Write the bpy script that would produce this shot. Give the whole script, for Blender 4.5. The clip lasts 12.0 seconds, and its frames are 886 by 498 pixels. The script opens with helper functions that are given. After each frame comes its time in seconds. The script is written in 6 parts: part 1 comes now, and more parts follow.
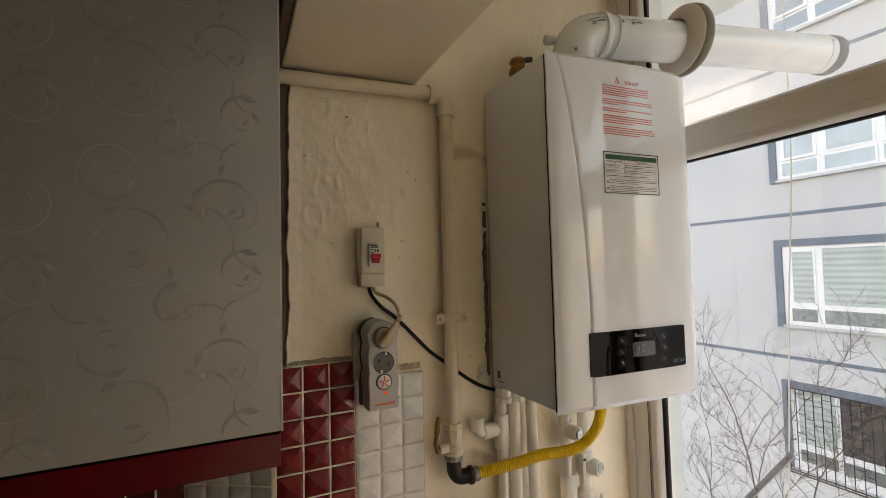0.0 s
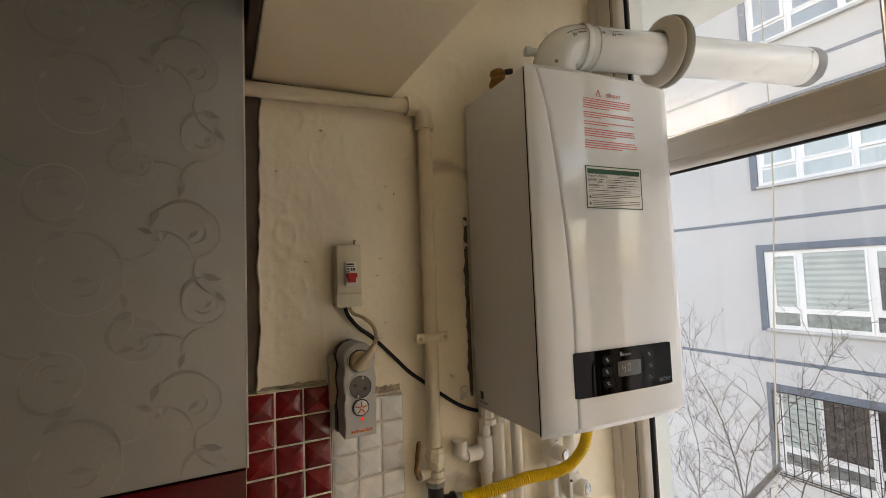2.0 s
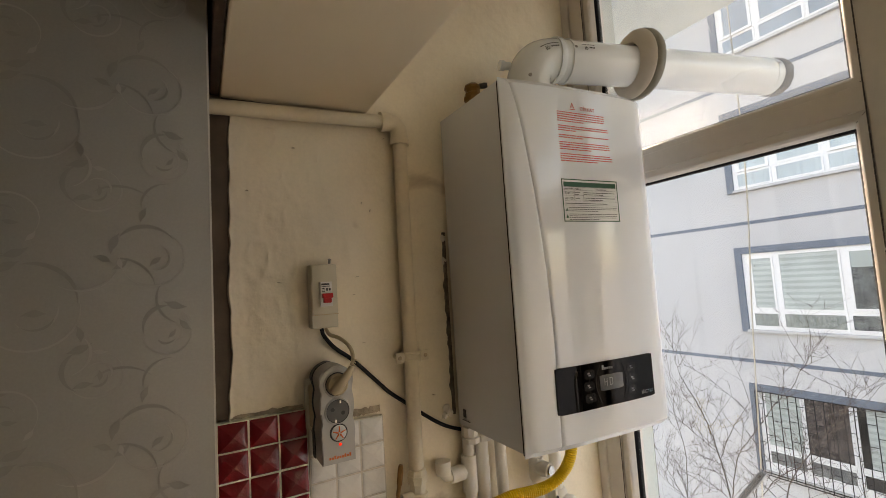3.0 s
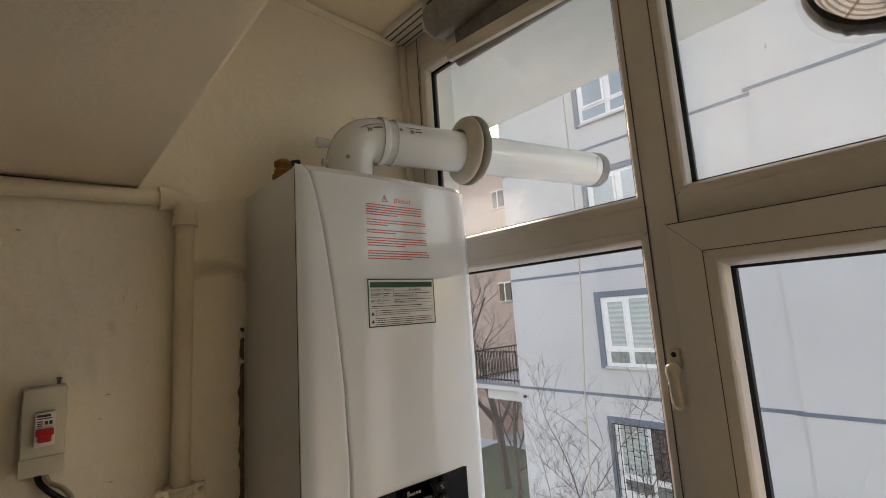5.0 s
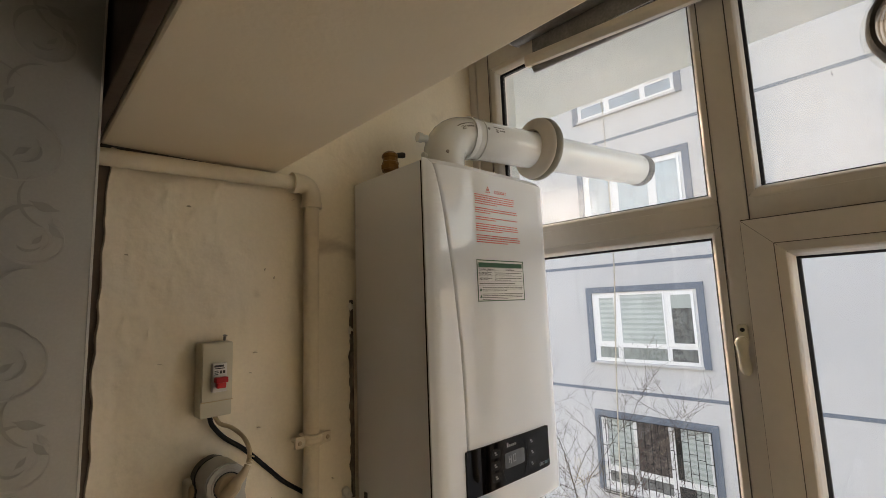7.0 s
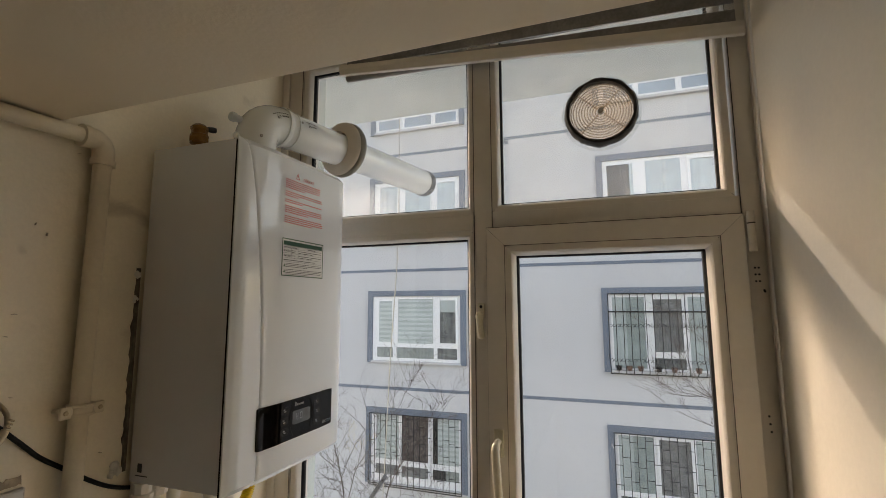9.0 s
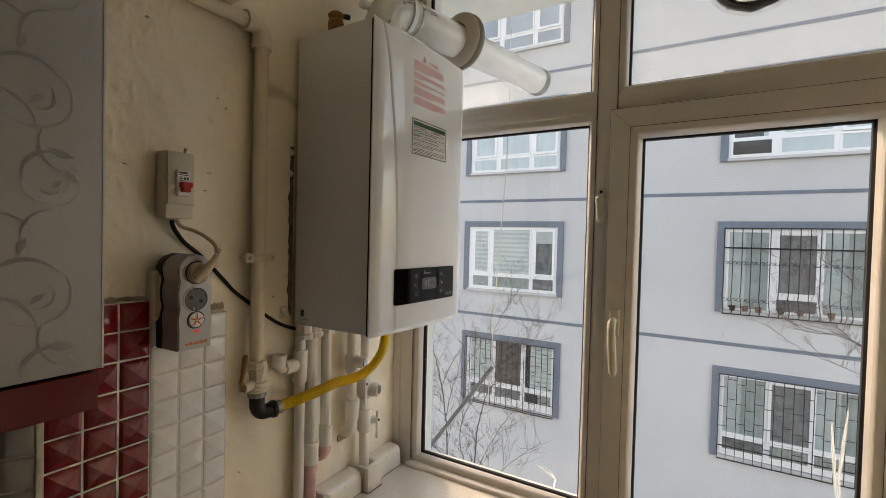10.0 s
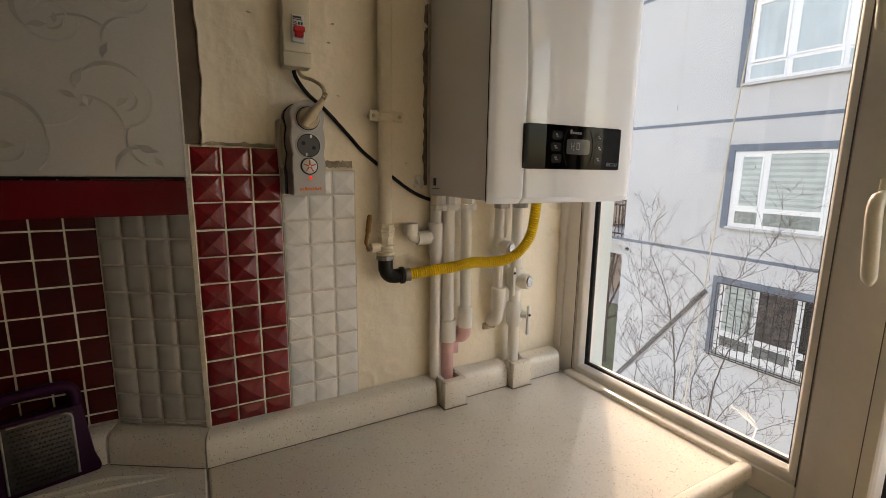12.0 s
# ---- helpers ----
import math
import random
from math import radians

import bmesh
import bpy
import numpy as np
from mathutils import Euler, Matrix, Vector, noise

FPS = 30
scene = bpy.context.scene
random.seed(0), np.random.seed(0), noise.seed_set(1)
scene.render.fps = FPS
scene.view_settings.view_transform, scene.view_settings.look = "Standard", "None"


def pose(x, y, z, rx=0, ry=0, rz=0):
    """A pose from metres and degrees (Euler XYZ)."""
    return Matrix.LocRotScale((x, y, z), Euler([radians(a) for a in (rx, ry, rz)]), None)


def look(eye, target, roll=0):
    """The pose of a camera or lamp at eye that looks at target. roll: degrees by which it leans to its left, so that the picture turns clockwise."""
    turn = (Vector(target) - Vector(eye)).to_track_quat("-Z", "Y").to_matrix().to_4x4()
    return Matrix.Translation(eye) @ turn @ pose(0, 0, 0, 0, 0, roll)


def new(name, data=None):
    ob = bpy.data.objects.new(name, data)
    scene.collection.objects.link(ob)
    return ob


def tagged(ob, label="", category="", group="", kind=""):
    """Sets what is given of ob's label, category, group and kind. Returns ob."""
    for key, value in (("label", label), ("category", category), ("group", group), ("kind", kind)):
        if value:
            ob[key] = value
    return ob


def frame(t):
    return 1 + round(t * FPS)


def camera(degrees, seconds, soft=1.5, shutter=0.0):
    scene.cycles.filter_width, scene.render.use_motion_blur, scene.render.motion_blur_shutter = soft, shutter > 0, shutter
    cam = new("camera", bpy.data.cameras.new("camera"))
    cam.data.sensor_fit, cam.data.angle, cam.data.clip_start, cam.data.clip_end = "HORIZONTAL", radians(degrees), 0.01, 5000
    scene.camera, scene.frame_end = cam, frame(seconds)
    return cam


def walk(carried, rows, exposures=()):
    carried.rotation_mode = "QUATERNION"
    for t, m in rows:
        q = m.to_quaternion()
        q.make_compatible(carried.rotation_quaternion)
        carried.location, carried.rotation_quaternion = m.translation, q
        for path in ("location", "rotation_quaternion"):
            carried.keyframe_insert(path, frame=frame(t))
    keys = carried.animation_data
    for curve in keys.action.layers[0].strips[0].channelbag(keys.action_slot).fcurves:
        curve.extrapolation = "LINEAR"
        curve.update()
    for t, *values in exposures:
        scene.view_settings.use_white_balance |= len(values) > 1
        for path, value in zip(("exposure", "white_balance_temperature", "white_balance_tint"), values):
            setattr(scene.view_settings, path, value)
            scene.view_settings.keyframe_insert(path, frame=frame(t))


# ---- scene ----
cam = camera(89.3, 12.0, soft=0.6)
PATH = [
    (0, (0.022, 0.01, 1.7), (0.869, 1.82, 1.789), -1.5),
    (0.5, (0.019, 0.023, 1.689), (0.852, 1.84, 1.772), -1.2),
    (1, (0.031, 0.042, 1.672), (0.849, 1.865, 1.734), -0.7),
    (1.5, (0.017, 0.037, 1.668), (0.857, 1.85, 1.742), -1.3),
    (2, (0.053, 0.03, 1.723), (0.947, 1.815, 1.841), -2.1),
    (2.5, (0.075, 0.032, 1.742), (1.007, 1.796, 1.89), -2.9),
    (2.7, (0.073, 0.035, 1.735), (1.012, 1.794, 1.886), -3.2),
    (4.3, (0.108, 0.032, 1.768), (1.27, 1.645, 1.992), -4.6),
    (4.5, (0.152, 0.03, 1.772), (1.377, 1.593, 2.012), -4.5),
    (5, (0.264, 0.012, 1.862), (1.611, 1.462, 2.145), -3.8),
    (5.5, (0.301, 0.069, 1.893), (1.611, 1.547, 2.205), -3.1),
    (6, (0.288, 0.079, 1.904), (1.581, 1.568, 2.239), -2.8),
    (6.5, (0.193, 0.099, 1.896), (1.526, 1.554, 2.219), -2.8),
    (7, (0.017, 0.083, 1.841), (1.407, 1.5, 2.089), -2.2),
    (7.2, (-0.042, 0.052, 1.841), (1.367, 1.457, 2.04), -1.7),
    (8.8, (-0.089, 0.01, 1.705), (1.734, 0.816, 1.866), 0.2),
    (9, (-0.13, 0.022, 1.78), (1.75, 0.658, 2.024), -0.2),
    (9.5, (-0.193, 0.061, 1.798), (1.718, 0.604, 2.033), -0.2),
    (10, (-0.19, 0.065, 1.641), (1.532, 1.081, 1.595), 1.4),
    (10.2, (-0.149, 0.069, 1.551), (1.437, 1.278, 1.409), 2.0),
    (10.5, (-0.019, 0.054, 1.492), (1.327, 1.512, 1.25), 2.5),
    (11, (0.121, 0.005, 1.476), (1.19, 1.659, 1.127), 1.1),
    (11.5, (0.095, 0.005, 1.466), (1.098, 1.699, 1.112), 0.6),
    (12, (0.088, 0.001, 1.475), (1.059, 1.715, 1.131), 0.8),
]
EXPOSURES = [(0, 2.95, 8900, 20), (2.7, 2.95, 8900, 20), (4.4, 2.8, 8800, 20), (5, 2.52, 8500, 19), (5.5, 2.52, 8600, 19), (6, 2.68, 8600, 19), (7, 2.84, 8800, 20), (8.9, 2.48, 8500, 18), (9.5, 2.57, 8600, 18), (10.5, 2.76, 8700, 19), (11, 2.92, 8900, 20), (12, 2.92, 8900, 20)]
walk(cam, [(t, look(eye, target, roll)) for t, eye, target, roll in PATH], EXPOSURES)

# ---- world, sun and exposure ----
SUN_WAY = Vector((1.0, 0.96, 0.80)).normalized()
world = bpy.data.worlds.new("sky")
scene.world = world
world.use_nodes = True
wn = world.node_tree.nodes
sky = wn.new("ShaderNodeTexSky")
sky.sky_type = "NISHITA"
sky.sun_disc = False
sky.sun_elevation = math.asin(SUN_WAY.z)
sky.sun_rotation = math.atan2(SUN_WAY.x, SUN_WAY.y)
sky.air_density, sky.dust_density, sky.ozone_density = 1.0, 2.0, 0.6
wn["Background"].inputs["Strength"].default_value = 0.15
world.node_tree.links.new(sky.outputs["Color"], wn["Background"].inputs["Color"])

sun = new("sun", bpy.data.lights.new("sun", "SUN"))
sun.data.energy, sun.data.angle, sun.data.color = 0.19, radians(0.6), (0.95, 0.98, 1.0)
sun.matrix_world = look(SUN_WAY * 30, (0, 0, 0))

# skylight in the window's opening
sky_lamp = new("skylight", bpy.data.lights.new("skylight", "AREA"))
sky_lamp.data.shape, sky_lamp.data.size, sky_lamp.data.size_y = "RECTANGLE", 1.20, 1.62
sky_lamp.data.energy, sky_lamp.data.color = 0.24, (0.98, 0.99, 1.0)
sky_lamp.matrix_world = look((1.13, 0.30, 1.74), (0.0, 0.30, 1.74))


# ---- materials ----
def mat(name, color, rough=0.5, metal=0.0, var=0.0, scale=8.0, fine=0.0, fine_scale=90.0, bump=0.0, bump_scale=40.0,
        stain=None, stain_scale=3.0, stain_at=0.62, coat=0.0, spec=0.5, piece=0.0, big_bump=0.0, big_scale=6.0, rough_var=0.0):
    m = bpy.data.materials.new(name)
    m.use_nodes = True
    nt = m.node_tree
    n, link = nt.nodes, nt.links.new
    b = n["Principled BSDF"]
    b.inputs["Roughness"].default_value = rough
    b.inputs["Metallic"].default_value = metal
    b.inputs["Coat Weight"].default_value = coat
    b.inputs["Coat Roughness"].default_value = 0.05
    b.inputs["Specular IOR Level"].default_value = spec
    geo = n.new("ShaderNodeNewGeometry")

    def tex(s, detail=4.0, distort=0.0):
        t = n.new("ShaderNodeTexNoise")
        t.inputs["Scale"].default_value, t.inputs["Detail"].default_value = s, detail
        t.inputs["Distortion"].default_value = distort
        link(geo.outputs["Position"], t.inputs["Vector"])
        return t.outputs["Fac"]

    def ramp(src, lo, hi, a, c):
        r = n.new("ShaderNodeMapRange")
        r.inputs[1].default_value, r.inputs[2].default_value, r.inputs[3].default_value, r.inputs[4].default_value = lo, hi, a, c
        link(src, r.inputs[0])
        return r.outputs[0]

    def mul(a, c):
        r = n.new("ShaderNodeMath")
        r.operation = "MULTIPLY"
        link(a, r.inputs[0])
        link(c, r.inputs[1])
        return r.outputs[0]

    value = None
    for amount, src in ((var, lambda: tex(scale)), (fine, lambda: tex(fine_scale, 6.0))):
        if amount:
            v = ramp(src(), 0.3, 0.7, 1 - amount, 1 + amount)
            value = v if value is None else mul(value, v)
    if piece:
        info = n.new("ShaderNodeObjectInfo")
        v = ramp(info.outputs["Random"], 0, 1, 1 - piece, 1 + piece)
        value = v if value is None else mul(value, v)
    col = n.new("ShaderNodeRGB")
    col.outputs[0].default_value = (*color, 1)
    out = col.outputs[0]
    if stain:
        mix = n.new("ShaderNodeMix")
        mix.data_type = "RGBA"
        link(ramp(tex(stain_scale, 8.0, 0.6), stain_at, stain_at + 0.1, 0, 1), mix.inputs[0])
        link(out, mix.inputs[6])
        mix.inputs[7].default_value = (*stain, 1)
        out = mix.outputs[2]
    if value is not None:
        sc = n.new("ShaderNodeVectorMath")
        sc.operation = "SCALE"
        link(out, sc.inputs[0])
        link(value, sc.inputs[3])
        out = sc.outputs[0]
    link(out, b.inputs["Base Color"])
    if rough_var:
        link(ramp(tex(scale * 1.7), 0.3, 0.7, max(0.02, rough - rough_var), rough + rough_var), b.inputs["Roughness"])
    last = None
    for amount, s, dist in ((big_bump, big_scale, 0.02), (bump, bump_scale, 0.004)):
        if amount:
            bp = n.new("ShaderNodeBump")
            bp.inputs["Strength"].default_value, bp.inputs["Distance"].default_value = amount, dist
            link(tex(s, 5.0), bp.inputs["Height"])
            if last:
                link(last, bp.inputs["Normal"])
            last = bp.outputs[0]
    if last:
        link(last, b.inputs["Normal"])
    return m


def glass_mat(name, tint=(1, 1, 1), haze=0.0, haze_color=(0.85, 0.86, 0.86)):
    """Clear sheet with mirror gloss towards grazing view, and an even thin film of dust."""
    m = bpy.data.materials.new(name)
    m.use_nodes = True
    nt = m.node_tree
    n, link = nt.nodes, nt.links.new
    n.remove(n["Principled BSDF"])
    tr, gl, lw, pw, ad, mx = (n.new(k) for k in ("ShaderNodeBsdfTransparent", "ShaderNodeBsdfGlossy", "ShaderNodeLayerWeight", "ShaderNodeMath", "ShaderNodeMath", "ShaderNodeMixShader"))
    tr.inputs[0].default_value = (*tint, 1)
    gl.inputs["Roughness"].default_value = 0.0
    lw.inputs[0].default_value = 0.5
    pw.operation, ad.operation = "POWER", "MULTIPLY_ADD"
    pw.inputs[1].default_value = 5.0
    ad.inputs[1].default_value, ad.inputs[2].default_value = 0.7, 0.035
    link(lw.outputs["Facing"], pw.inputs[0])
    link(pw.outputs[0], ad.inputs[0])
    link(ad.outputs[0], mx.inputs[0])
    link(tr.outputs[0], mx.inputs[1])
    link(gl.outputs[0], mx.inputs[2])
    out = mx.outputs[0]
    if haze:
        df, m2, geo, t1, mr = (n.new(k) for k in ("ShaderNodeBsdfTranslucent", "ShaderNodeMixShader", "ShaderNodeNewGeometry", "ShaderNodeTexNoise", "ShaderNodeMapRange"))
        df.inputs[0].default_value = (*haze_color, 1)
        t1.inputs["Scale"].default_value, t1.inputs["Detail"].default_value = 4.0, 6.0
        link(geo.outputs["Position"], t1.inputs["Vector"])
        mr.inputs[1].default_value, mr.inputs[2].default_value, mr.inputs[3].default_value, mr.inputs[4].default_value = 0.45, 0.75, 0.35 * haze, haze
        link(t1.outputs["Fac"], mr.inputs[0])
        link(mr.outputs[0], m2.inputs[0])
        link(out, m2.inputs[1])
        link(df.outputs[0], m2.inputs[2])
        out = m2.outputs[0]
    link(out, n["Material Output"].inputs["Surface"])
    return m


WALL = mat("cream_wall_paint", (0.87, 0.785, 0.625), 0.42, var=0.05, scale=4, fine=0.025, fine_scale=160, bump=0.22, bump_scale=60, big_bump=0.34, big_scale=12,
           stain=(0.52, 0.43, 0.30), stain_scale=4.5, stain_at=0.65)
# tone of the unseen walls, set by the light they bounce back
WALL_E = mat("unseen_bounce_wall_paint", (0.62, 0.56, 0.46), 0.7, var=0.06, scale=3)
WALL_R = mat("pale_wall_paint", (0.72, 0.68, 0.59), 0.6, var=0.05, scale=3, fine=0.02, bump=0.05, bump_scale=150, big_bump=0.12, big_scale=6, stain=(0.58, 0.53, 0.45), stain_scale=9, stain_at=0.72)
CEIL = mat("cream_ceiling_paint", (0.84, 0.735, 0.56), 0.65, var=0.05, scale=3, bump=0.15, bump_scale=140, big_bump=0.15, big_scale=5)
BARE = mat("bare_plaster", (0.42, 0.34, 0.25), 0.9, var=0.25, scale=30, bump=0.8, bump_scale=160, big_bump=0.5, big_scale=30)
PINK = mat("pink_primer", (0.75, 0.45, 0.42), 0.6, var=0.12, scale=30)
FLOOR = mat("brown_floor_tile", (0.36, 0.30, 0.24), 0.35, var=0.08, scale=5, fine=0.05)
PVC = mat("white_pvc_frame", (0.69, 0.645, 0.585), 0.32, var=0.05, scale=5, fine=0.02, fine_scale=60, stain=(0.62, 0.56, 0.47), stain_scale=7, stain_at=0.68)
GASKET = mat("black_gasket", (0.004, 0.004, 0.005), 0.6, spec=0.2)
GROOVE = mat("dark_joint", (0.09, 0.076, 0.062), 0.8)
ENAMEL = mat("white_enamel", (0.82, 0.865, 0.89), 0.09, var=0.012, scale=3, coat=0.12, big_bump=0.02, big_scale=5)
ENAMEL_S = mat("white_sheet_steel", (0.78, 0.79, 0.81), 0.25, var=0.02, scale=4)
BLACK = mat("black_gloss_panel", (0.0008, 0.0008, 0.001), 0.04, spec=0.10)
BLACKB = mat("black_button", (0.003, 0.003, 0.0035), 0.25, spec=0.2)
LCD = mat("grey_display", (0.065, 0.072, 0.076), 0.15, var=0.15, scale=60)
LCD2 = mat("display_digits", (0.16, 0.175, 0.18), 0.3)
FLUE = mat("white_flue_paint", (0.77, 0.80, 0.79), 0.16, var=0.02, scale=6, coat=0.3)
RUBBER = mat("beige_rubber_collar", (0.66, 0.61, 0.54), 0.55, var=0.05, scale=20)
RUBBERD = mat("dark_rubber_collar", (0.22, 0.205, 0.16), 0.7, var=0.1, scale=25)
FOIL = mat("aluminium_tape", (0.035, 0.042, 0.052), 0.5, metal=0.0, var=0.8, scale=60, bump=0.6, bump_scale=120)
BRASS = mat("brass", (0.23, 0.12, 0.038), 0.40, metal=0.8, var=0.2, scale=40)
CHROME = mat("chrome", (0.62, 0.62, 0.62), 0.12, metal=1.0)
STEEL = mat("dull_steel", (0.35, 0.34, 0.32), 0.4, metal=0.9, var=0.2, scale=60)
PIPE = mat("painted_pipe", (0.78, 0.69, 0.53), 0.4, var=0.06, scale=9, fine=0.03, bump=0.25, bump_scale=130)
PPR = mat("white_plastic_pipe", (0.80, 0.765, 0.69), 0.4, var=0.04, scale=12)
YELLOW = mat("yellow_hose", (0.78, 0.52, 0.015), 0.35, var=0.05, scale=20)
IRON = mat("black_iron_fitting", (0.012, 0.010, 0.008), 0.45, metal=0.2, var=0.4, scale=40, stain=(0.2, 0.1, 0.04), stain_scale=60, stain_at=0.62)
BOX = mat("ivory_plastic", (0.62, 0.58, 0.46), 0.4, var=0.04, scale=20)
MODULE = mat("light_grey_plastic", (0.70, 0.70, 0.68), 0.35)
RED = mat("red_plastic", (0.55, 0.012, 0.015), 0.3)
GREY = mat("grey_plastic", (0.47, 0.465, 0.45), 0.38, var=0.03, scale=30)
GREYD = mat("dark_plastic", (0.014, 0.014, 0.014), 0.4)
CREAM = mat("cream_plastic", (0.58, 0.47, 0.31), 0.45, var=0.05, scale=40)
BLACKC = mat("black_cable_sheath", (0.003, 0.003, 0.003), 0.4, spec=0.3)
ORANGE = mat("orange_switch", (0.75, 0.16, 0.03), 0.3)
REDT = mat("red_tile_glaze", (0.195, 0.006, 0.010), 0.06, var=0.10, scale=25, piece=0.18, coat=0.25, big_bump=0.22, big_scale=30)
WHITET = mat("white_tile_glaze", (0.80, 0.79, 0.76), 0.10, var=0.03, scale=25, piece=0.04, coat=0.5, big_bump=0.09, big_scale=38)
# red glaze darkened for the shade under the wall cabinets
REDF = mat("shaded_red_tile_glaze", (0.060, 0.003, 0.004), 0.16, var=0.10, scale=25, piece=0.15)
# white glaze greyed to hold the shade on the splayed corner
WHITET_SHADE = mat("shaded_white_tile_glaze", (0.45, 0.435, 0.405), 0.22, var=0.05, scale=25, piece=0.05, coat=0.2)
GROUT = mat("white_grout", (0.80, 0.73, 0.62), 0.85, var=0.12, scale=60, bump=0.5, bump_scale=200)
# grout darkened to go with the greyed corner tiles
GROUTD = mat("darker_grout", (0.62, 0.58, 0.51), 0.9, var=0.2, scale=50)
GROUTW = mat("grey_grout", (0.68, 0.63, 0.55), 0.9, var=0.15, scale=50)
STONE = mat("speckled_composite_stone", (0.76, 0.70, 0.60), 0.085, var=0.06, scale=6, fine=0.05, fine_scale=240, coat=0.25, stain=(0.52, 0.43, 0.33), stain_scale=9, stain_at=0.70)
CAB = mat("grey_satin_laminate", (0.405, 0.405, 0.383), 0.3, var=0.04, scale=5, fine=0.03, fine_scale=320)
CABD = mat("grey_satin_dark", (0.360, 0.358, 0.335), 0.34)
CABL = mat("grey_satin_light", (0.475, 0.475, 0.452), 0.29)
CABW = mat("white_edge_band", (0.72, 0.71, 0.67), 0.3)
WINE = mat("red_gloss_laminate", (0.125, 0.004, 0.008), 0.12, coat=0.0, spec=0.3, var=0.04, scale=10)
BROWN = mat("dark_brown_wood", (0.055, 0.030, 0.020), 0.5, var=0.3, scale=14, bump=0.2, bump_scale=60)
BASEC = mat("white_laminate", (0.70, 0.68, 0.63), 0.35, var=0.03, scale=6)
BLIND = mat("grey_woodgrain_fabric", (0.23, 0.222, 0.22), 0.32, var=0.2, scale=20, fine=0.15, fine_scale=140)
PURPLE = mat("purple_plastic", (0.030, 0.0025, 0.024), 0.5, spec=0.15)
INK = mat("black_print", (0.004, 0.004, 0.004), 0.5)
INKG = mat("grey_print", (0.05, 0.05, 0.05), 0.5)
REDINK = mat("red_print", (0.72, 0.07, 0.05), 0.4)
GREENINK = mat("green_print", (0.003, 0.085, 0.032), 0.4)
LABEL = mat("white_label", (0.80, 0.81, 0.79), 0.25)
CYANINK = mat("blue_print", (0.10, 0.19, 0.24), 0.4)
SILVER = mat("silver_print", (0.17, 0.17, 0.17), 0.4)
GLASS = glass_mat("window_glass", (0.985, 0.992, 0.99), 0.012)
GLASSU = glass_mat("dusty_window_glass", (0.985, 0.99, 0.985), 0.19)
DUSTY = mat("grimy_plaster", (0.16, 0.125, 0.09), 0.95, var=0.35, scale=45, bump=0.6, bump_scale=120)
GRATER = mat("tinned_steel_plate", (0.06, 0.058, 0.055), 0.35, metal=0.7, var=0.2, scale=60)
WOODL = mat("worn_brown_board", (0.12, 0.085, 0.06), 0.7, var=0.3, scale=14, bump=0.3, bump_scale=60)
CHIP = mat("chipped_paint", (0.60, 0.52, 0.395), 0.9, var=0.3, scale=60)
FOAM = mat("white_filler_foam", (0.78, 0.74, 0.66), 0.8, var=0.08, scale=60, bump=0.4, bump_scale=160)
GLASSF = glass_mat("clear_plastic", (0.93, 0.875, 0.82), 0.24, (0.78, 0.69, 0.60))
GRIME = mat("grimy_dark_sealant", (0.022, 0.019, 0.014), 0.6, var=0.5, scale=40, bump=0.5, bump_scale=150)
FACADE = mat("white_facade_render", (0.42, 0.41, 0.402), 0.85, var=0.05, scale=0.5, fine=0.03, fine_scale=7, bump=0.3, bump_scale=60)
SLATE = mat("slate_blue_paint", (0.105, 0.127, 0.158), 0.7, var=0.08, scale=2)
FWHITE = mat("white_window_frame", (0.66, 0.65, 0.64), 0.4)
FGLASS = mat("distant_pane", (0.19, 0.235, 0.265), 0.05, var=0.25, scale=1.1, spec=0.8)
FGLASSD = mat("dark_distant_pane", (0.025, 0.026, 0.025), 0.08, var=0.4, scale=2, spec=0.35)
CURTAIND = mat("pale_blind_shade", (0.30, 0.33, 0.31), 0.6, var=0.08, scale=3)
CURTAIN = mat("pale_blind_fabric", (0.38, 0.41, 0.385), 0.7, var=0.08, scale=3)
SHEER = mat("sheer_white_curtain", (0.36, 0.41, 0.42), 0.5, var=0.12, scale=2)
CURTAIN2 = mat("grey_green_curtain", (0.20, 0.235, 0.22), 0.7, var=0.15, scale=4)
DARKLACE = mat("brown_lace_curtain", (0.062, 0.049, 0.043), 0.9, var=0.7, scale=9, fine=0.6, fine_scale=24)
CURTAIN4 = mat("grey_lace_curtain", (0.13, 0.13, 0.125), 0.9, var=0.35, scale=6, fine=0.3, fine_scale=40)
CURTAIN5 = mat("pale_sheer_curtain", (0.30, 0.335, 0.32), 0.8, var=0.12, scale=4)
TERRACOTTA = mat("terracotta", (0.13, 0.07, 0.05), 0.8, var=0.2, scale=20)
CURTAIN3 = mat("dark_grey_curtain", (0.095, 0.10, 0.095), 0.8, var=0.5, scale=7, fine=0.5, fine_scale=30)
LACE = mat("lace_curtain", (0.20, 0.215, 0.195), 0.8, var=0.25, scale=14, fine=0.15, fine_scale=40)
GRILLE = mat("black_iron_bars", (0.008, 0.008, 0.009), 0.6, spec=0.15)
SALMON = mat("salmon_facade_render", (0.36, 0.26, 0.215), 0.9, var=0.1, scale=0.5, fine=0.05, fine_scale=6)
ROOFM = mat("roof_tile", (0.25, 0.10, 0.06), 0.9, var=0.2, scale=3)
BARK = mat("grey_bark", (0.076, 0.056, 0.045), 0.95, var=0.3, scale=12)
GRASS = mat("winter_grass", (0.045, 0.058, 0.025), 1.0, var=0.5, scale=2.5, fine=0.3, fine_scale=20)
GROUND = mat("concrete_ground", (0.36, 0.365, 0.365), 0.95, var=0.15, scale=0.8, fine=0.1, fine_scale=10)
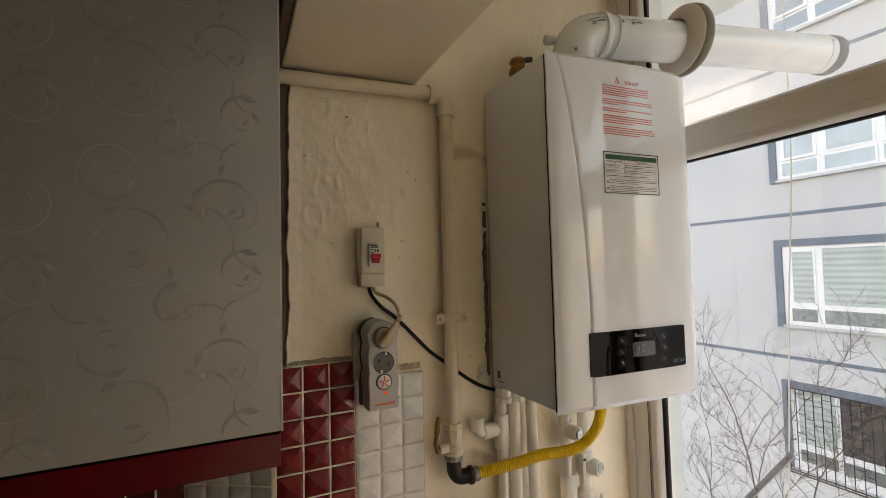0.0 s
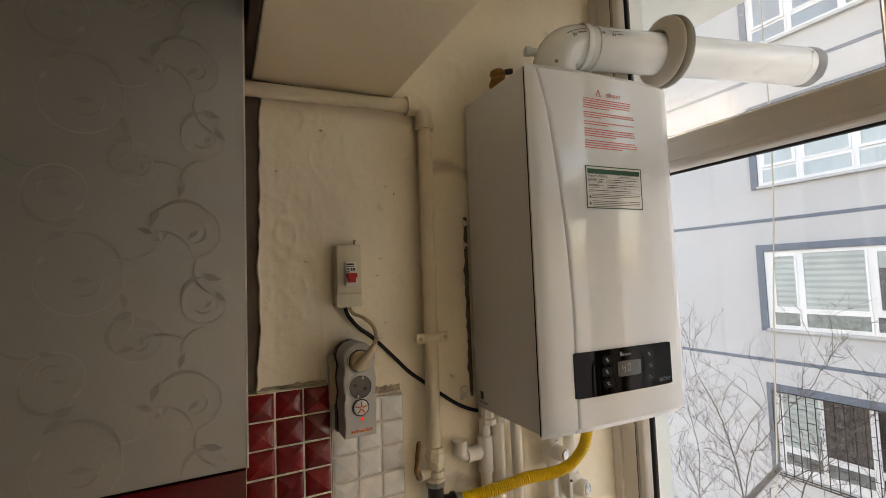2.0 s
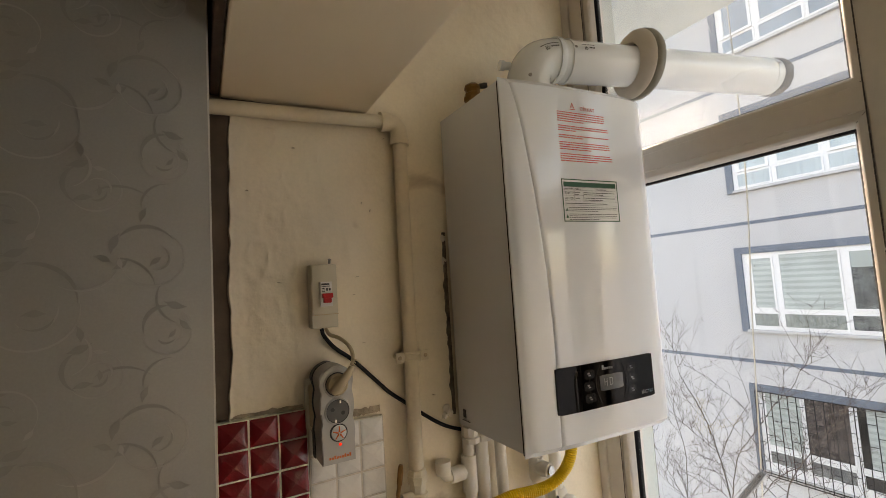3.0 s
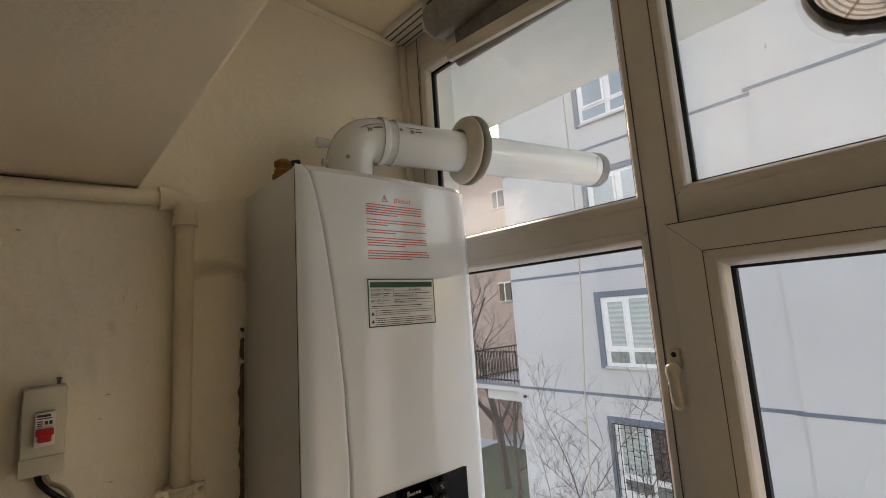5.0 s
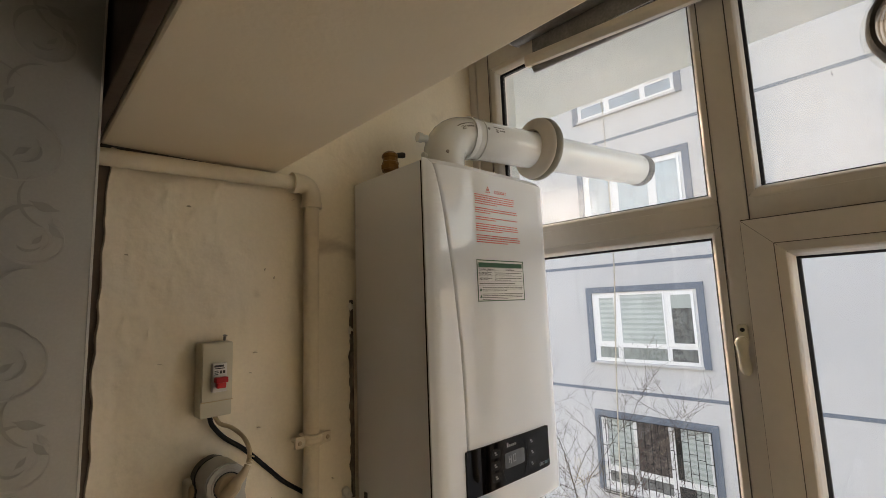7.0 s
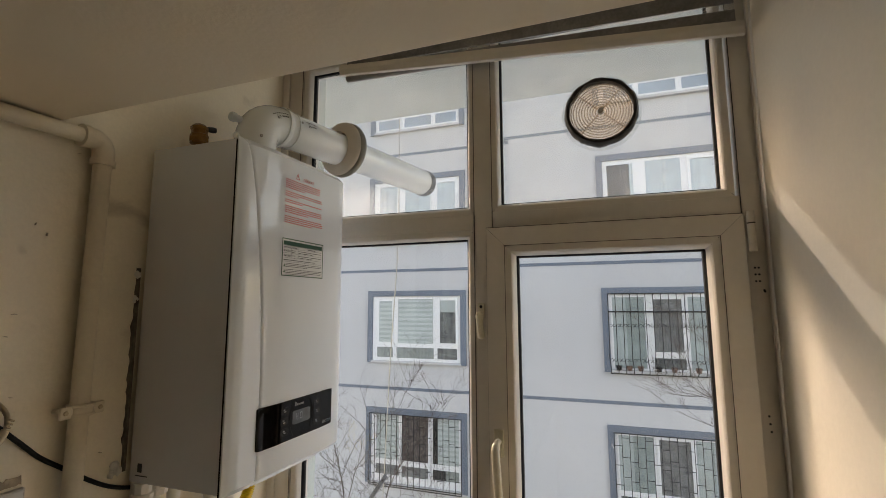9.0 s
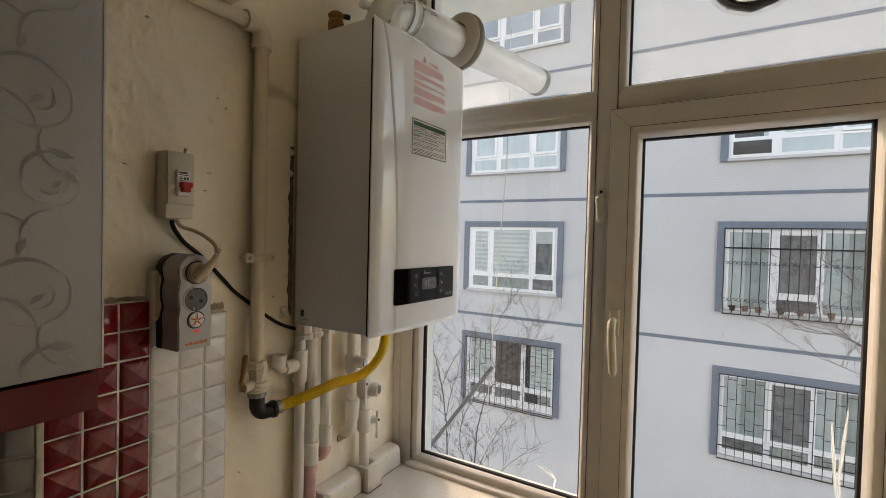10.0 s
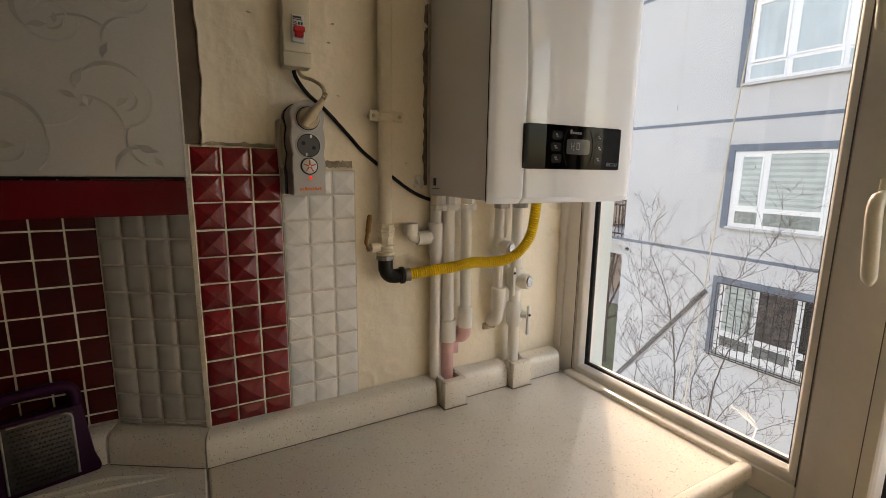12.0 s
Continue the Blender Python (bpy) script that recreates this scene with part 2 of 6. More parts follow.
EXTW = mat("outer_render", (0.60, 0.65, 0.625), 0.9, var=0.05, scale=2, fine=0.03)
ROPE = mat("ivory_cord", (0.52, 0.48, 0.40), 0.8)
# paler copy of the bar's zinc, for the highlight along its top
ZINC_LIT = mat("lit_zinc_edge", (0.30, 0.31, 0.33), 0.6, var=0.15, scale=20)
ZINC = mat("galvanised_bar", (0.12, 0.128, 0.145), 0.6, spec=0.3, var=0.15, scale=20)
SMEAR = glass_mat("dried_drip", (0.95, 0.95, 0.93), 0.9, (0.95, 0.95, 0.93))
SMEARD = mat("dark_dirt", (0.12, 0.11, 0.10), 0.9)

# speckle of the composite stone
nt = STONE.node_tree
bs = nt.nodes["Principled BSDF"]
src = bs.inputs["Base Color"].links[0].from_socket
vor, gp, mr, mx = (nt.nodes.new(k) for k in ("ShaderNodeTexVoronoi", "ShaderNodeNewGeometry", "ShaderNodeMapRange", "ShaderNodeMix"))
vor.inputs["Scale"].default_value = 540
nt.links.new(gp.outputs["Position"], vor.inputs["Vector"])
sep = nt.nodes.new("ShaderNodeSeparateColor")
nt.links.new(vor.outputs["Color"], sep.inputs[0])
mr.inputs[1].default_value, mr.inputs[2].default_value, mr.inputs[3].default_value, mr.inputs[4].default_value = 0.975, 0.982, 0, 0.65
nt.links.new(sep.outputs[0], mr.inputs[0])
mx.data_type = "RGBA"
nt.links.new(mr.outputs[0], mx.inputs[0])
nt.links.new(src, mx.inputs[6])
mx.inputs[7].default_value = (0.20, 0.13, 0.08, 1)
m3, r3 = nt.nodes.new("ShaderNodeMix"), nt.nodes.new("ShaderNodeMapRange")
m3.data_type = "RGBA"
r3.inputs[1].default_value, r3.inputs[2].default_value, r3.inputs[3].default_value, r3.inputs[4].default_value = 0.012, 0.009, 0, 0.5
nt.links.new(sep.outputs[1], r3.inputs[0])
nt.links.new(r3.outputs[0], m3.inputs[0])
nt.links.new(mx.outputs[2], m3.inputs[6])
m3.inputs[7].default_value = (0.93, 0.92, 0.90, 1)
nt.links.new(m3.outputs[2], bs.inputs["Base Color"])


# ---- building helpers ----
ORIGIN = {}


def thing(name, at, label="", category="", group="", kind=""):
    ob = new(name)
    ob.empty_display_size = 0.05
    ob.location = at
    ORIGIN[ob.name] = Vector(at)
    return tagged(ob, label, category, group, kind)


def part(name, bm, material, parent=None, label="", smooth=False, kind="", category=""):
    """One mesh object out of a bmesh in world coordinates, under parent."""
    me = bpy.data.meshes.new(name)
    at = ORIGIN[parent.name] if parent else Vector((0, 0, 0))
    if parent:
        bmesh.ops.translate(bm, verts=bm.verts, vec=-at)
    bm.normal_update()
    bm.to_mesh(me)
    bm.free()
    me.materials.append(material)
    if smooth:
        me.polygons.foreach_set("use_smooth", [True] * len(me.polygons))
        me.set_sharp_from_angle(angle=radians(40))
    ob = new(name, me)
    if parent:
        ob.parent = parent
    ORIGIN[ob.name] = at
    return tagged(ob, label, category, "", kind)


def box(lo, hi, bevel=0.0, bm=None, seg=2):
    own = bmesh.new()
    bmesh.ops.create_cube(own, size=1.0)
    s, c = Vector(hi) - Vector(lo), (Vector(hi) + Vector(lo)) / 2
    for v in own.verts:
        v.co = Vector((v.co.x * s.x, v.co.y * s.y, v.co.z * s.z)) + c
    if bevel:
        bmesh.ops.bevel(own, geom=own.edges[:], offset=bevel, segments=seg, profile=0.5, affect="EDGES")
    return merge(bm, own)


def merge(bm, own):
    if bm is None:
        return own
    me = bpy.data.meshes.new("tmp")
    own.to_mesh(me)
    own.free()
    bm.from_mesh(me)
    bpy.data.meshes.remove(me)
    return bm


def ring_frame(way):
    way = way.normalized()
    a = way.orthogonal().normalized()
    return a, way.cross(a)


def tube(points, radii, seg=14, bm=None, cap=True):
    """A round tube along points; radii: one number or one a point."""
    own = bmesh.new()
    pts = [Vector(p) for p in points]
    rr = [radii] * len(pts) if isinstance(radii, (int, float)) else list(radii)
    rings, a = [], None
    for i, p in enumerate(pts):
        way = (pts[min(i + 1, len(pts) - 1)] - pts[max(i - 1, 0)])
        if way.length < 1e-9:
            way = Vector((0, 0, 1))
        way.normalize()
        if a is None:
            a, _ = ring_frame(way)
        a = (a - way * a.dot(way)).normalized()
        c = way.cross(a)
        rings.append([own.verts.new(p + (a * math.cos(k * math.tau / seg) + c * math.sin(k * math.tau / seg)) * rr[i]) for k in range(seg)])
    for r0, r1 in zip(rings, rings[1:]):
        for k in range(seg):
            own.faces.new((r0[k], r0[(k + 1) % seg], r1[(k + 1) % seg], r1[k]))
    if cap:
        own.faces.new(rings[0][::-1])
        own.faces.new(rings[-1])
    return merge(bm, own)


def spline(points, n=8):
    """Points of a smooth line through the given ones."""
    p = [Vector(q) for q in points]
    p = [2 * p[0] - p[1], *p, 2 * p[-1] - p[-2]]
    out = []
    for i in range(1, len(p) - 2):
        for k in range(n):
            t = k / n
            out.append(0.5 * (2 * p[i] + (p[i + 1] - p[i - 1]) * t + (2 * p[i - 1] - 5 * p[i] + 4 * p[i + 1] - p[i + 2]) * t * t
                              + (3 * p[i] - p[i - 1] - 3 * p[i + 1] + p[i + 2]) * t ** 3))
    return out + [p[-2]]


def corner_path(a, b, c, r, n=6):
    """From a to c with a rounded corner of radius r at b."""
    a, b, c = Vector(a), Vector(b), Vector(c)
    u, v = (a - b).normalized() * r, (c - b).normalized() * r
    mid = [((1 - t) ** 2) * (b + u) + 2 * t * (1 - t) * b + t * t * (b + v) for t in (k / n for k in range(n + 1))]
    return [a, *mid, c]


def rod(a, b, r, seg=12, bm=None, r2=None):
    return tube([a, b], [r, r if r2 is None else r2], seg, bm)


def lathe(profile, at, way, seg=28, bm=None, hollow=False):
    """profile: (along, radius) pairs, spun about way from at."""
    at, way = Vector(at), Vector(way).normalized()
    own = bmesh.new()
    a, c = ring_frame(way)
    rings = []
    for s, r in profile:
        rings.append([own.verts.new(at + way * s + (a * math.cos(k * math.tau / seg) + c * math.sin(k * math.tau / seg)) * max(r, 1e-5)) for k in range(seg)])
    for r0, r1 in zip(rings, rings[1:] + rings[:1] if hollow else rings[1:]):
        for k in range(seg):
            own.faces.new((r0[k], r0[(k + 1) % seg], r1[(k + 1) % seg], r1[k]))
    if hollow:
        bmesh.ops.recalc_face_normals(own, faces=own.faces)
    else:
        own.faces.new(rings[0][::-1])
        own.faces.new(rings[-1])
    return merge(bm, own)


def prism(outline, axis, lo, hi, bevel=0.0, bm=None):
    """An outline in the two other axes (in xyz order), pushed out along axis from lo to hi."""
    own = bmesh.new()

    def put(p, d):
        q = list(p)
        q.insert("xyz".index(axis), d)
        return own.verts.new(q)

    a = [put(p, lo) for p in outline]
    b = [put(p, hi) for p in outline]
    own.faces.new(a)
    own.faces.new(b)
    for i in range(len(a)):
        own.faces.new((a[i], a[(i + 1) % len(a)], b[(i + 1) % len(a)], b[i]))
    bmesh.ops.recalc_face_normals(own, faces=own.faces)
    if bevel:
        bmesh.ops.bevel(own, geom=own.edges[:], offset=bevel, segments=2, profile=0.5, affect="EDGES")
    return merge(bm, own)


def words(text, size, at, rx, rz, material, parent, align="LEFT", name="lettering"):
    """Lettering as a thin mesh; at: its lower corner; rx, rz: its turn in degrees."""
    cu = bpy.data.curves.new("text", "FONT")
    cu.body, cu.size, cu.align_x, cu.extrude = text, size, align, 0.00015
    tmp = new("text", cu)
    me = bpy.data.meshes.new_from_object(tmp.evaluated_get(bpy.context.evaluated_depsgraph_get()))
    bpy.data.objects.remove(tmp)
    bpy.data.curves.remove(cu)
    bm = bmesh.new()
    bm.from_mesh(me)
    bpy.data.meshes.remove(me)
    bmesh.ops.transform(bm, matrix=pose(*at, rx, 0, rz), verts=bm.verts)
    return part(name, bm, material, parent)


# ---- the setting ----
YB, YR, TOP, SOF = 0.965, -0.345, 2.645, 2.12


def slab(name, lo, hi, material, label, parent=None):
    return part(name, box(lo, hi), material, parent, label, kind="" if parent else "structure")


slab("floor", (-2.6, -0.5, -0.1), (1.10, 1.3, 0.0), FLOOR, "brown tiled kitchen floor")
slab("ceiling", (-2.6, -0.5, TOP), (1.03, 1.3, TOP + 0.12), CEIL, "cream painted plaster ceiling")
part("ceiling_beam", prism([(0.112, YR), (0.393, YR), (0.399, YB), (0.112, YB)], "z", SOF, TOP + 0.002, 0.004), CEIL, None,
     "cream painted ceiling beam with a smooth underside", kind="structure")

# back wall: a rough plastered face that ends in a splayed corner, then steps back behind the cabinets
wall_back = thing("wall_back", (0.5, YB, 0), "cream painted plaster wall with lumpy repairs", kind="structure")
bm = bmesh.new()
nx, nz = 170, 240
rows = []
for j in range(nz + 1):
    z = 0.9 + (TOP - 0.9) * j / nz
    edge = 0.114 + 0.022 * max(0.0, z - 1.5) + 0.005 * noise.noise((0.3, 7.0, z * 9)) + 0.003 * noise.noise((4.3, 2.0, z * 40))
    row = []
    for i in range(nx + 1):
        x = edge + (1.04 - edge) * (0.6 * i / nx + 0.4 * (i / nx) ** 2.2)
        lump = 0.0036 * noise.noise((x * 7, 1.7, z * 6)) + (0.0016 if x < 0.36 else 0.0008) * noise.noise((x * 24, 5.0, z * 20))
        rough = max(0.0, noise.noise((x * 6.5, 3.3, z * 5.5)) + (0.30 if x < 0.30 else -0.12))
        lump -= 0.0048 * rough * max(0.0, 1 - abs(noise.noise((x * 17, 8.0, z * 13))) / 0.07)
        lump -= 0.0022 * max(0.0, noise.noise((x * 60, 9.0, z * 42)) - 0.25) * (1.5 if x < 0.30 else 0.5)
        if x < edge + 0.03:
            lump -= 0.004 * (1 - (x - edge) / 0.03)
        if i == 0:
            lump = 0.006
        row.append(bm.verts.new((x, YB + lump, z)))
    rows.append(row)
for r0, r1 in zip(rows, rows[1:]):
    for i in range(nx):
        bm.faces.new((r0[i], r0[i + 1], r1[i + 1], r1[i]))
part("plaster_face", bm, WALL, wall_back, smooth=True)
part("wall_core", prism([(0.128, YB + 0.012), (1.10, YB + 0.012), (1.10, 1.3), (-0.07, 1.3), (-0.07, 1.075)], "z", 0, TOP), WALL, wall_back)
wall_left_back = thing("wall_recess", (-1.3, 1.07, 0), "plaster wall behind the wall cabinets, tiled red", kind="structure")
part("wall_core", box((-2.6, 1.07, 0), (-0.07, 1.3, TOP)), WALL, wall_left_back)
slab("wall_right", (-0.45, YR - 0.15, 0), (1.03, YR, TOP), WALL_R, "pale painted plaster wall in a sun patch")
# unseen walls added to close the room and bounce window light
slab("wall_end", (-2.75, -0.5, 0), (-2.6, 1.3, TOP), WALL_E, "unseen pale brown end wall, added to bounce light")
slab("wall_rear", (-2.6, YR - 0.15, 0), (-0.45, YR, TOP), WALL_E, "unseen rear part of the side wall, toned to bounce light")

# bare patches of broken plaster
for n, (x0, x1, z0, z1) in enumerate(((0.345, 0.402, 1.479, 1.492), (0.115, 0.245, 1.516, 1.522), (0.762, 0.80, 1.05, 1.066))):
    bm = bmesh.new()
    k = 14
    lo = [bm.verts.new((x0 + (x1 - x0) * i / k, YB - 0.006, z0 + 0.004 * noise.noise((i * 0.9, n, 0)))) for i in range(k + 1)]
    hi = [bm.verts.new((x0 + (x1 - x0) * i / k, YB - 0.003, z1 + 0.006 * noise.noise((i * 0.7, n, 5)))) for i in range(k + 1)]
    for i in range(k):
        bm.faces.new((lo[i], lo[i + 1], hi[i + 1], hi[i]))
    ext = bmesh.ops.extrude_face_region(bm, geom=bm.faces[:])
    bmesh.ops.translate(bm, verts=[v for v in ext["geom"] if isinstance(v, bmesh.types.BMVert)], vec=(0, 0.012, 0))
    part("bare_patch", bm, BARE, wall_back, "broken bare plaster")

# dark crack between beam and wall, grimy gap and filler beside the boiler, small chips in the paint
bm = bmesh.new()
k = 60
lo = [bm.verts.new((0.114 + 0.285 * i / k, YB - 0.0070 - 0.002 * noise.noise((i * 0.5, 3, 1)), SOF - 0.0012 - 0.007 * max(0.0, noise.noise((i * 0.19, 2, 4)) + 0.25 - 0.3 * i / k))) for i in range(k + 1)]
hi = [bm.verts.new((0.114 + 0.285 * i / k, YB - 0.0075, SOF + 0.001)) for i in range(k + 1)]
for i in range(k):
    bm.faces.new((lo[i], lo[i + 1], hi[i + 1], hi[i]))
ext = bmesh.ops.extrude_face_region(bm, geom=bm.faces[:])
bmesh.ops.translate(bm, verts=[v for v in ext["geom"] if isinstance(v, bmesh.types.BMVert)], vec=(0, 0.010, 0))
part("crack", bm, DUSTY, wall_back, "dark open crack under the beam")
bm = bmesh.new()
k = 50
lo = [bm.verts.new((0.5785 - 0.012 * max(0.0, noise.noise((i * 0.33, 6, 2)) + 0.15) * math.sin(math.pi * i / k), YB - 0.0062, 1.44 + 0.42 * i / k)) for i in range(k + 1)]
hi = [bm.verts.new((0.5845, YB - 0.0055, 1.44 + 0.42 * i / k)) for i in range(k + 1)]
for i in range(k):
    bm.faces.new((lo[i], hi[i], hi[i + 1], lo[i + 1]))
ext = bmesh.ops.extrude_face_region(bm, geom=bm.faces[:])
bmesh.ops.translate(bm, verts=[v for v in ext["geom"] if isinstance(v, bmesh.types.BMVert)], vec=(0, 0.010, 0))
part("grimy_gap", bm, DUSTY, wall_back, "grimy bare plaster beside the boiler")
rng = random.Random(21)
for x, z, r in ((0.580, 1.846, 0.0075), (0.579, 1.795, 0.006), (0.577, 1.788, 0.004), (0.581, 1.742, 0.004), (0.562, 1.452, 0.010), (0.570, 1.444, 0.008), (0.556, 1.440, 0.006)):
    bm = bmesh.new()
    bmesh.ops.create_icosphere(bm, subdivisions=2, radius=r)
    for v in bm.verts:
        v.co = Vector((v.co.x, v.co.y * 0.7, v.co.z * 1.25)) * (1 + 0.5 * noise.noise(v.co * 220 + Vector((x * 50, 0, z * 50)))) + Vector((x, YB - 0.003, z))
    part("filler_blob", bm, FOAM, wall_back, smooth=True)
for k in range(17):
    x, z = rng.uniform(0.14, 0.56), rng.uniform(1.05, 2.08)
    if 0.24 < x < 0.34 and z < 1.82 or x < 0.42 and z < 1.55:
        continue
    ln, wd, a = rng.uniform(0.003, 0.010), rng.uniform(0.0005, 0.0014), rng.choice((0.1, -0.2, 1.3, 1.7, 0.4))
    c, s = math.cos(a), math.sin(a)
    bm = bmesh.new()
    n = 6
    up = [bm.verts.new((x + c * ln * (i / n - 0.5) - s * wd * math.sin(math.pi * i / n), YB - 0.0055, z + s * ln * (i / n - 0.5) + c * wd * (math.sin(math.pi * i / n) + 0.3 * rng.random()))) for i in range(n + 1)]
    dn = [bm.verts.new((x + c * ln * (i / n - 0.5), YB - 0.0048, z + s * ln * (i / n - 0.5) - 0.0003)) for i in range(n + 1)]
    for i in range(n):
        bm.faces.new((up[i], dn[i], dn[i + 1], up[i + 1]))
    ext = bmesh.ops.extrude_face_region(bm, geom=bm.faces[:])
    bmesh.ops.translate(bm, verts=[v for v in ext["geom"] if isinstance(v, bmesh.types.BMVert)], vec=(0, 0.008, 0))
    part("paint_chip", bm, CHIP, wall_back)

# outer wall round the window, and the slab over it
wall_win = thing("wall_window", (1.15, 0.3, 0), "outer wall round the kitchen window", kind="structure")
for lo, hi in (((1.03, 0.962, 0), (1.165, 3.2, 5.5)), ((1.10, 0.895, 0.82), (1.165, 0.962, 2.62)), ((1.03, -3.2, -6), (1.165, -0.342, 5.5)), ((1.03, 0.30, 0), (1.165, 0.962, 0.855)),
               ((1.03, -0.342, -6), (1.165, 0.962, 0.0)), ((1.03, 0.962, -6), (1.165, 3.2, 0)), ((1.03, -0.342, 2.635), (1.165, 0.962, 5.5))):
    part("wall_block", box(lo, hi), EXTW, wall_win)
slab("overhang", (1.165, -3.2, 2.665), (1.745, 3.2, 2.90), EXTW, "pale underside of the slab above the window")
part("sill_outside", box((1.10, 0.30, 0.80), (1.18, 0.97, 0.835), 0.004), EXTW, wall_win)


# ---- window and balcony door ----
def frame_ring(y0, y1, z0, z1, w, x_out, x_in, x_back, bm=None, bottom=None, lip=0.0):
    """A mitred frame of width w round an opening y0..y1, z0..z1, from x_out to x_in at the opening; lip: a rounded steep inner edge."""
    own = bmesh.new()
    wb = w if bottom is None else bottom

    def rect(k, x):
        a, b = w * k, wb * k
        return [own.verts.new((x, yy, zz)) for yy, zz in ((y0 - a, z0 - b), (y1 + a, z0 - b), (y1 + a, z1 + a), (y0 - a, z1 + a))]

    rings = [rect(1, x_back), rect(1, x_out)]
    if lip:
        rings += [rect(lip + (1 - lip) * 0.15, x_out + (x_in - x_out) * 0.12), rect(lip, x_out + (x_in - x_out) * 0.22), rect(lip * 0.6, x_out + (x_in - x_out) * 0.42)]
    rings += [rect(0, x_in), rect(0, x_back)]
    for k in range(4):
        n = (k + 1) % 4
        for p, q in zip(rings, rings[1:] + rings[:1]):
            own.faces.new((p[k], p[n], q[n], q[k]))
    bmesh.ops.recalc_face_normals(own, faces=own.faces)
    return merge(bm, own)


def mitres(y0, y1, z0, z1, w, x, bm=None):
    """Fine dark lines of the mitred corners."""
    own = bmesh.new()
    for cy, cz, sy, sz in ((y0, z0, -1, -1), (y1, z0, 1, -1), (y1, z1, 1, 1), (y0, z1, -1, 1)):
        a, b = Vector((x[1], cy, cz)), Vector((x[0], cy + sy * w, cz + sz * w))
        tube([a, b], 0.0004, 4, own)
    return merge(bm, own)


window = thing("window_1", (1.06, 0.6, 0.86), "white plastic window with two fixed panes beside a glazed door", "window", kind="structure")
XF, XB = 1.034, 1.10
for name, lo, hi in (("jamb", (XF, 0.895, 0.86), (XB, 0.964, 2.632)), ("mullion", (XF, 0.277, 0.0), (XB, 0.325, 2.632)), ("jamb", (XF, -0.343, 0.0), (XB, -0.300, 2.632)),
                     ("head", (XF + 0.002, -0.30, 2.549), (XB, 0.895, 2.634)), ("transom", (XF + 0.001, 0.325, 1.979), (XB, 0.895, 2.0225)),
                     ("transom", (XF + 0.001, -0.300, 1.979), (XB, 0.277, 2.0245)), ("sill", (XF - 0.004, 0.325, 0.858), (XB, 0.895, 0.9035))):
    part(name, box(lo, hi, 0.003), PVC, window, smooth=True)
part("corner_trim", box((1.024, 0.940, 0.9575), (1.036, 0.966, 2.64), 0.004), PVC, window, smooth=True)
part("corner_trim", box((1.020, -0.346, 0.0), (1.034, -0.338, 2.64), 0.003), PVC, window, smooth=True)
PANES = ((0.347, 0.868, 2.045, 2.527), (-0.268, 0.255, 2.047, 2.527), (0.349, 0.868, 0.926, 1.957))
for y0, y1, z0, z1 in PANES:
    part("glazing_bead", frame_ring(y0, y1, z0, z1, 0.0225, 1.038, 1.056, 1.09, lip=0.3), PVC, window)
    part("mitre_joint", mitres(y0 - 0.006, y1 + 0.006, z0 - 0.006, z1 + 0.006, 0.0165, (1.0378, 1.0415)), GROOVE, window)
    part("gasket", frame_ring(y0 + 0.005, y1 - 0.005, z0 + 0.004, z1 - 0.004, 0.006, 1.0565, 1.064, 1.074), GASKET, window)
    pane = part("pane", box((1.066, y0 - 0.01, z0 - 0.01), (1.070, y1 + 0.01, z1 + 0.01)), GLASSU if z0 > 2 else GLASS, window)
    pane.visible_shadow = False

door = thing("door_1", (1.05, 0.0, 0.02), "white plastic glazed balcony door, closed", "door", kind="structure")
DY0, DY1, DZ0, DZ1 = -0.222, 0.214, 0.948, 1.904
part("leaf_frame", frame_ring(DY0 - 0.026, DY1 + 0.026, DZ0 - 0.026, DZ1 + 0.026, 0.047, 1.006, 1.006, 1.075), PVC, door)
part("leaf_joint", mitres(DY0 - 0.026, DY1 + 0.026, DZ0 - 0.026, DZ1 + 0.026, 0.047, (1.0062, 1.0062)), GROOVE, door)
part("glazing_bead", frame_ring(DY0, DY1, DZ0, DZ1, 0.0255, 1.0075, 1.034, 1.07, lip=0.3), PVC, door)
part("mitre_joint", mitres(DY0 - 0.007, DY1 + 0.007, DZ0 - 0.007, DZ1 + 0.007, 0.0185, (1.0073, 1.013)), GROOVE, door)
part("gasket", frame_ring(DY0 + 0.005, DY1 - 0.005, DZ0 + 0.004, DZ1 - 0.004, 0.006, 1.0345, 1.042, 1.055), GASKET, door)
pane = part("pane", box((1.046, DY0 - 0.01, DZ0 - 0.01), (1.050, DY1 + 0.01, DZ1 + 0.01)), GLASS, door)
pane.visible_shadow = False
part("lower_frame", frame_ring(DY0, DY1, 0.10, 0.825, 0.073, 1.006, 1.006, 1.075, bottom=0.08), PVC, door)
part("lower_panel", box((1.03, DY0 - 0.01, 0.09), (1.05, DY1 + 0.01, 0.84)), PVC, door)
for y, z0, z1 in ((0.3262, 0.86, 2.632), (0.2762, 0.0, 2.632), (0.8940, 0.86, 2.632), (-0.2990, 0.0, 2.632)):
    part("frame_joint", rod((XF - 0.0002, y, z0), (XF - 0.0002, y, z1), 0.0011, 5), GROOVE, window)
for y in (DY1 + 0.0735, DY0 - 0.0735):
    part("leaf_gap", rod((1.0105, y, 0.02), (1.0105, y, 1.976), 0.0009, 5), GROOVE, door)
part("leaf_gap", rod((1.0105, DY0 - 0.0735, 1.9785), (1.0105, DY1 + 0.0735, 1.9785), 0.0009, 5), GROOVE, door)
bead_y, bead_z = (DY0 - 0.0255, DY1 + 0.0255), (DZ0 - 0.0255, DZ1 + 0.0255)
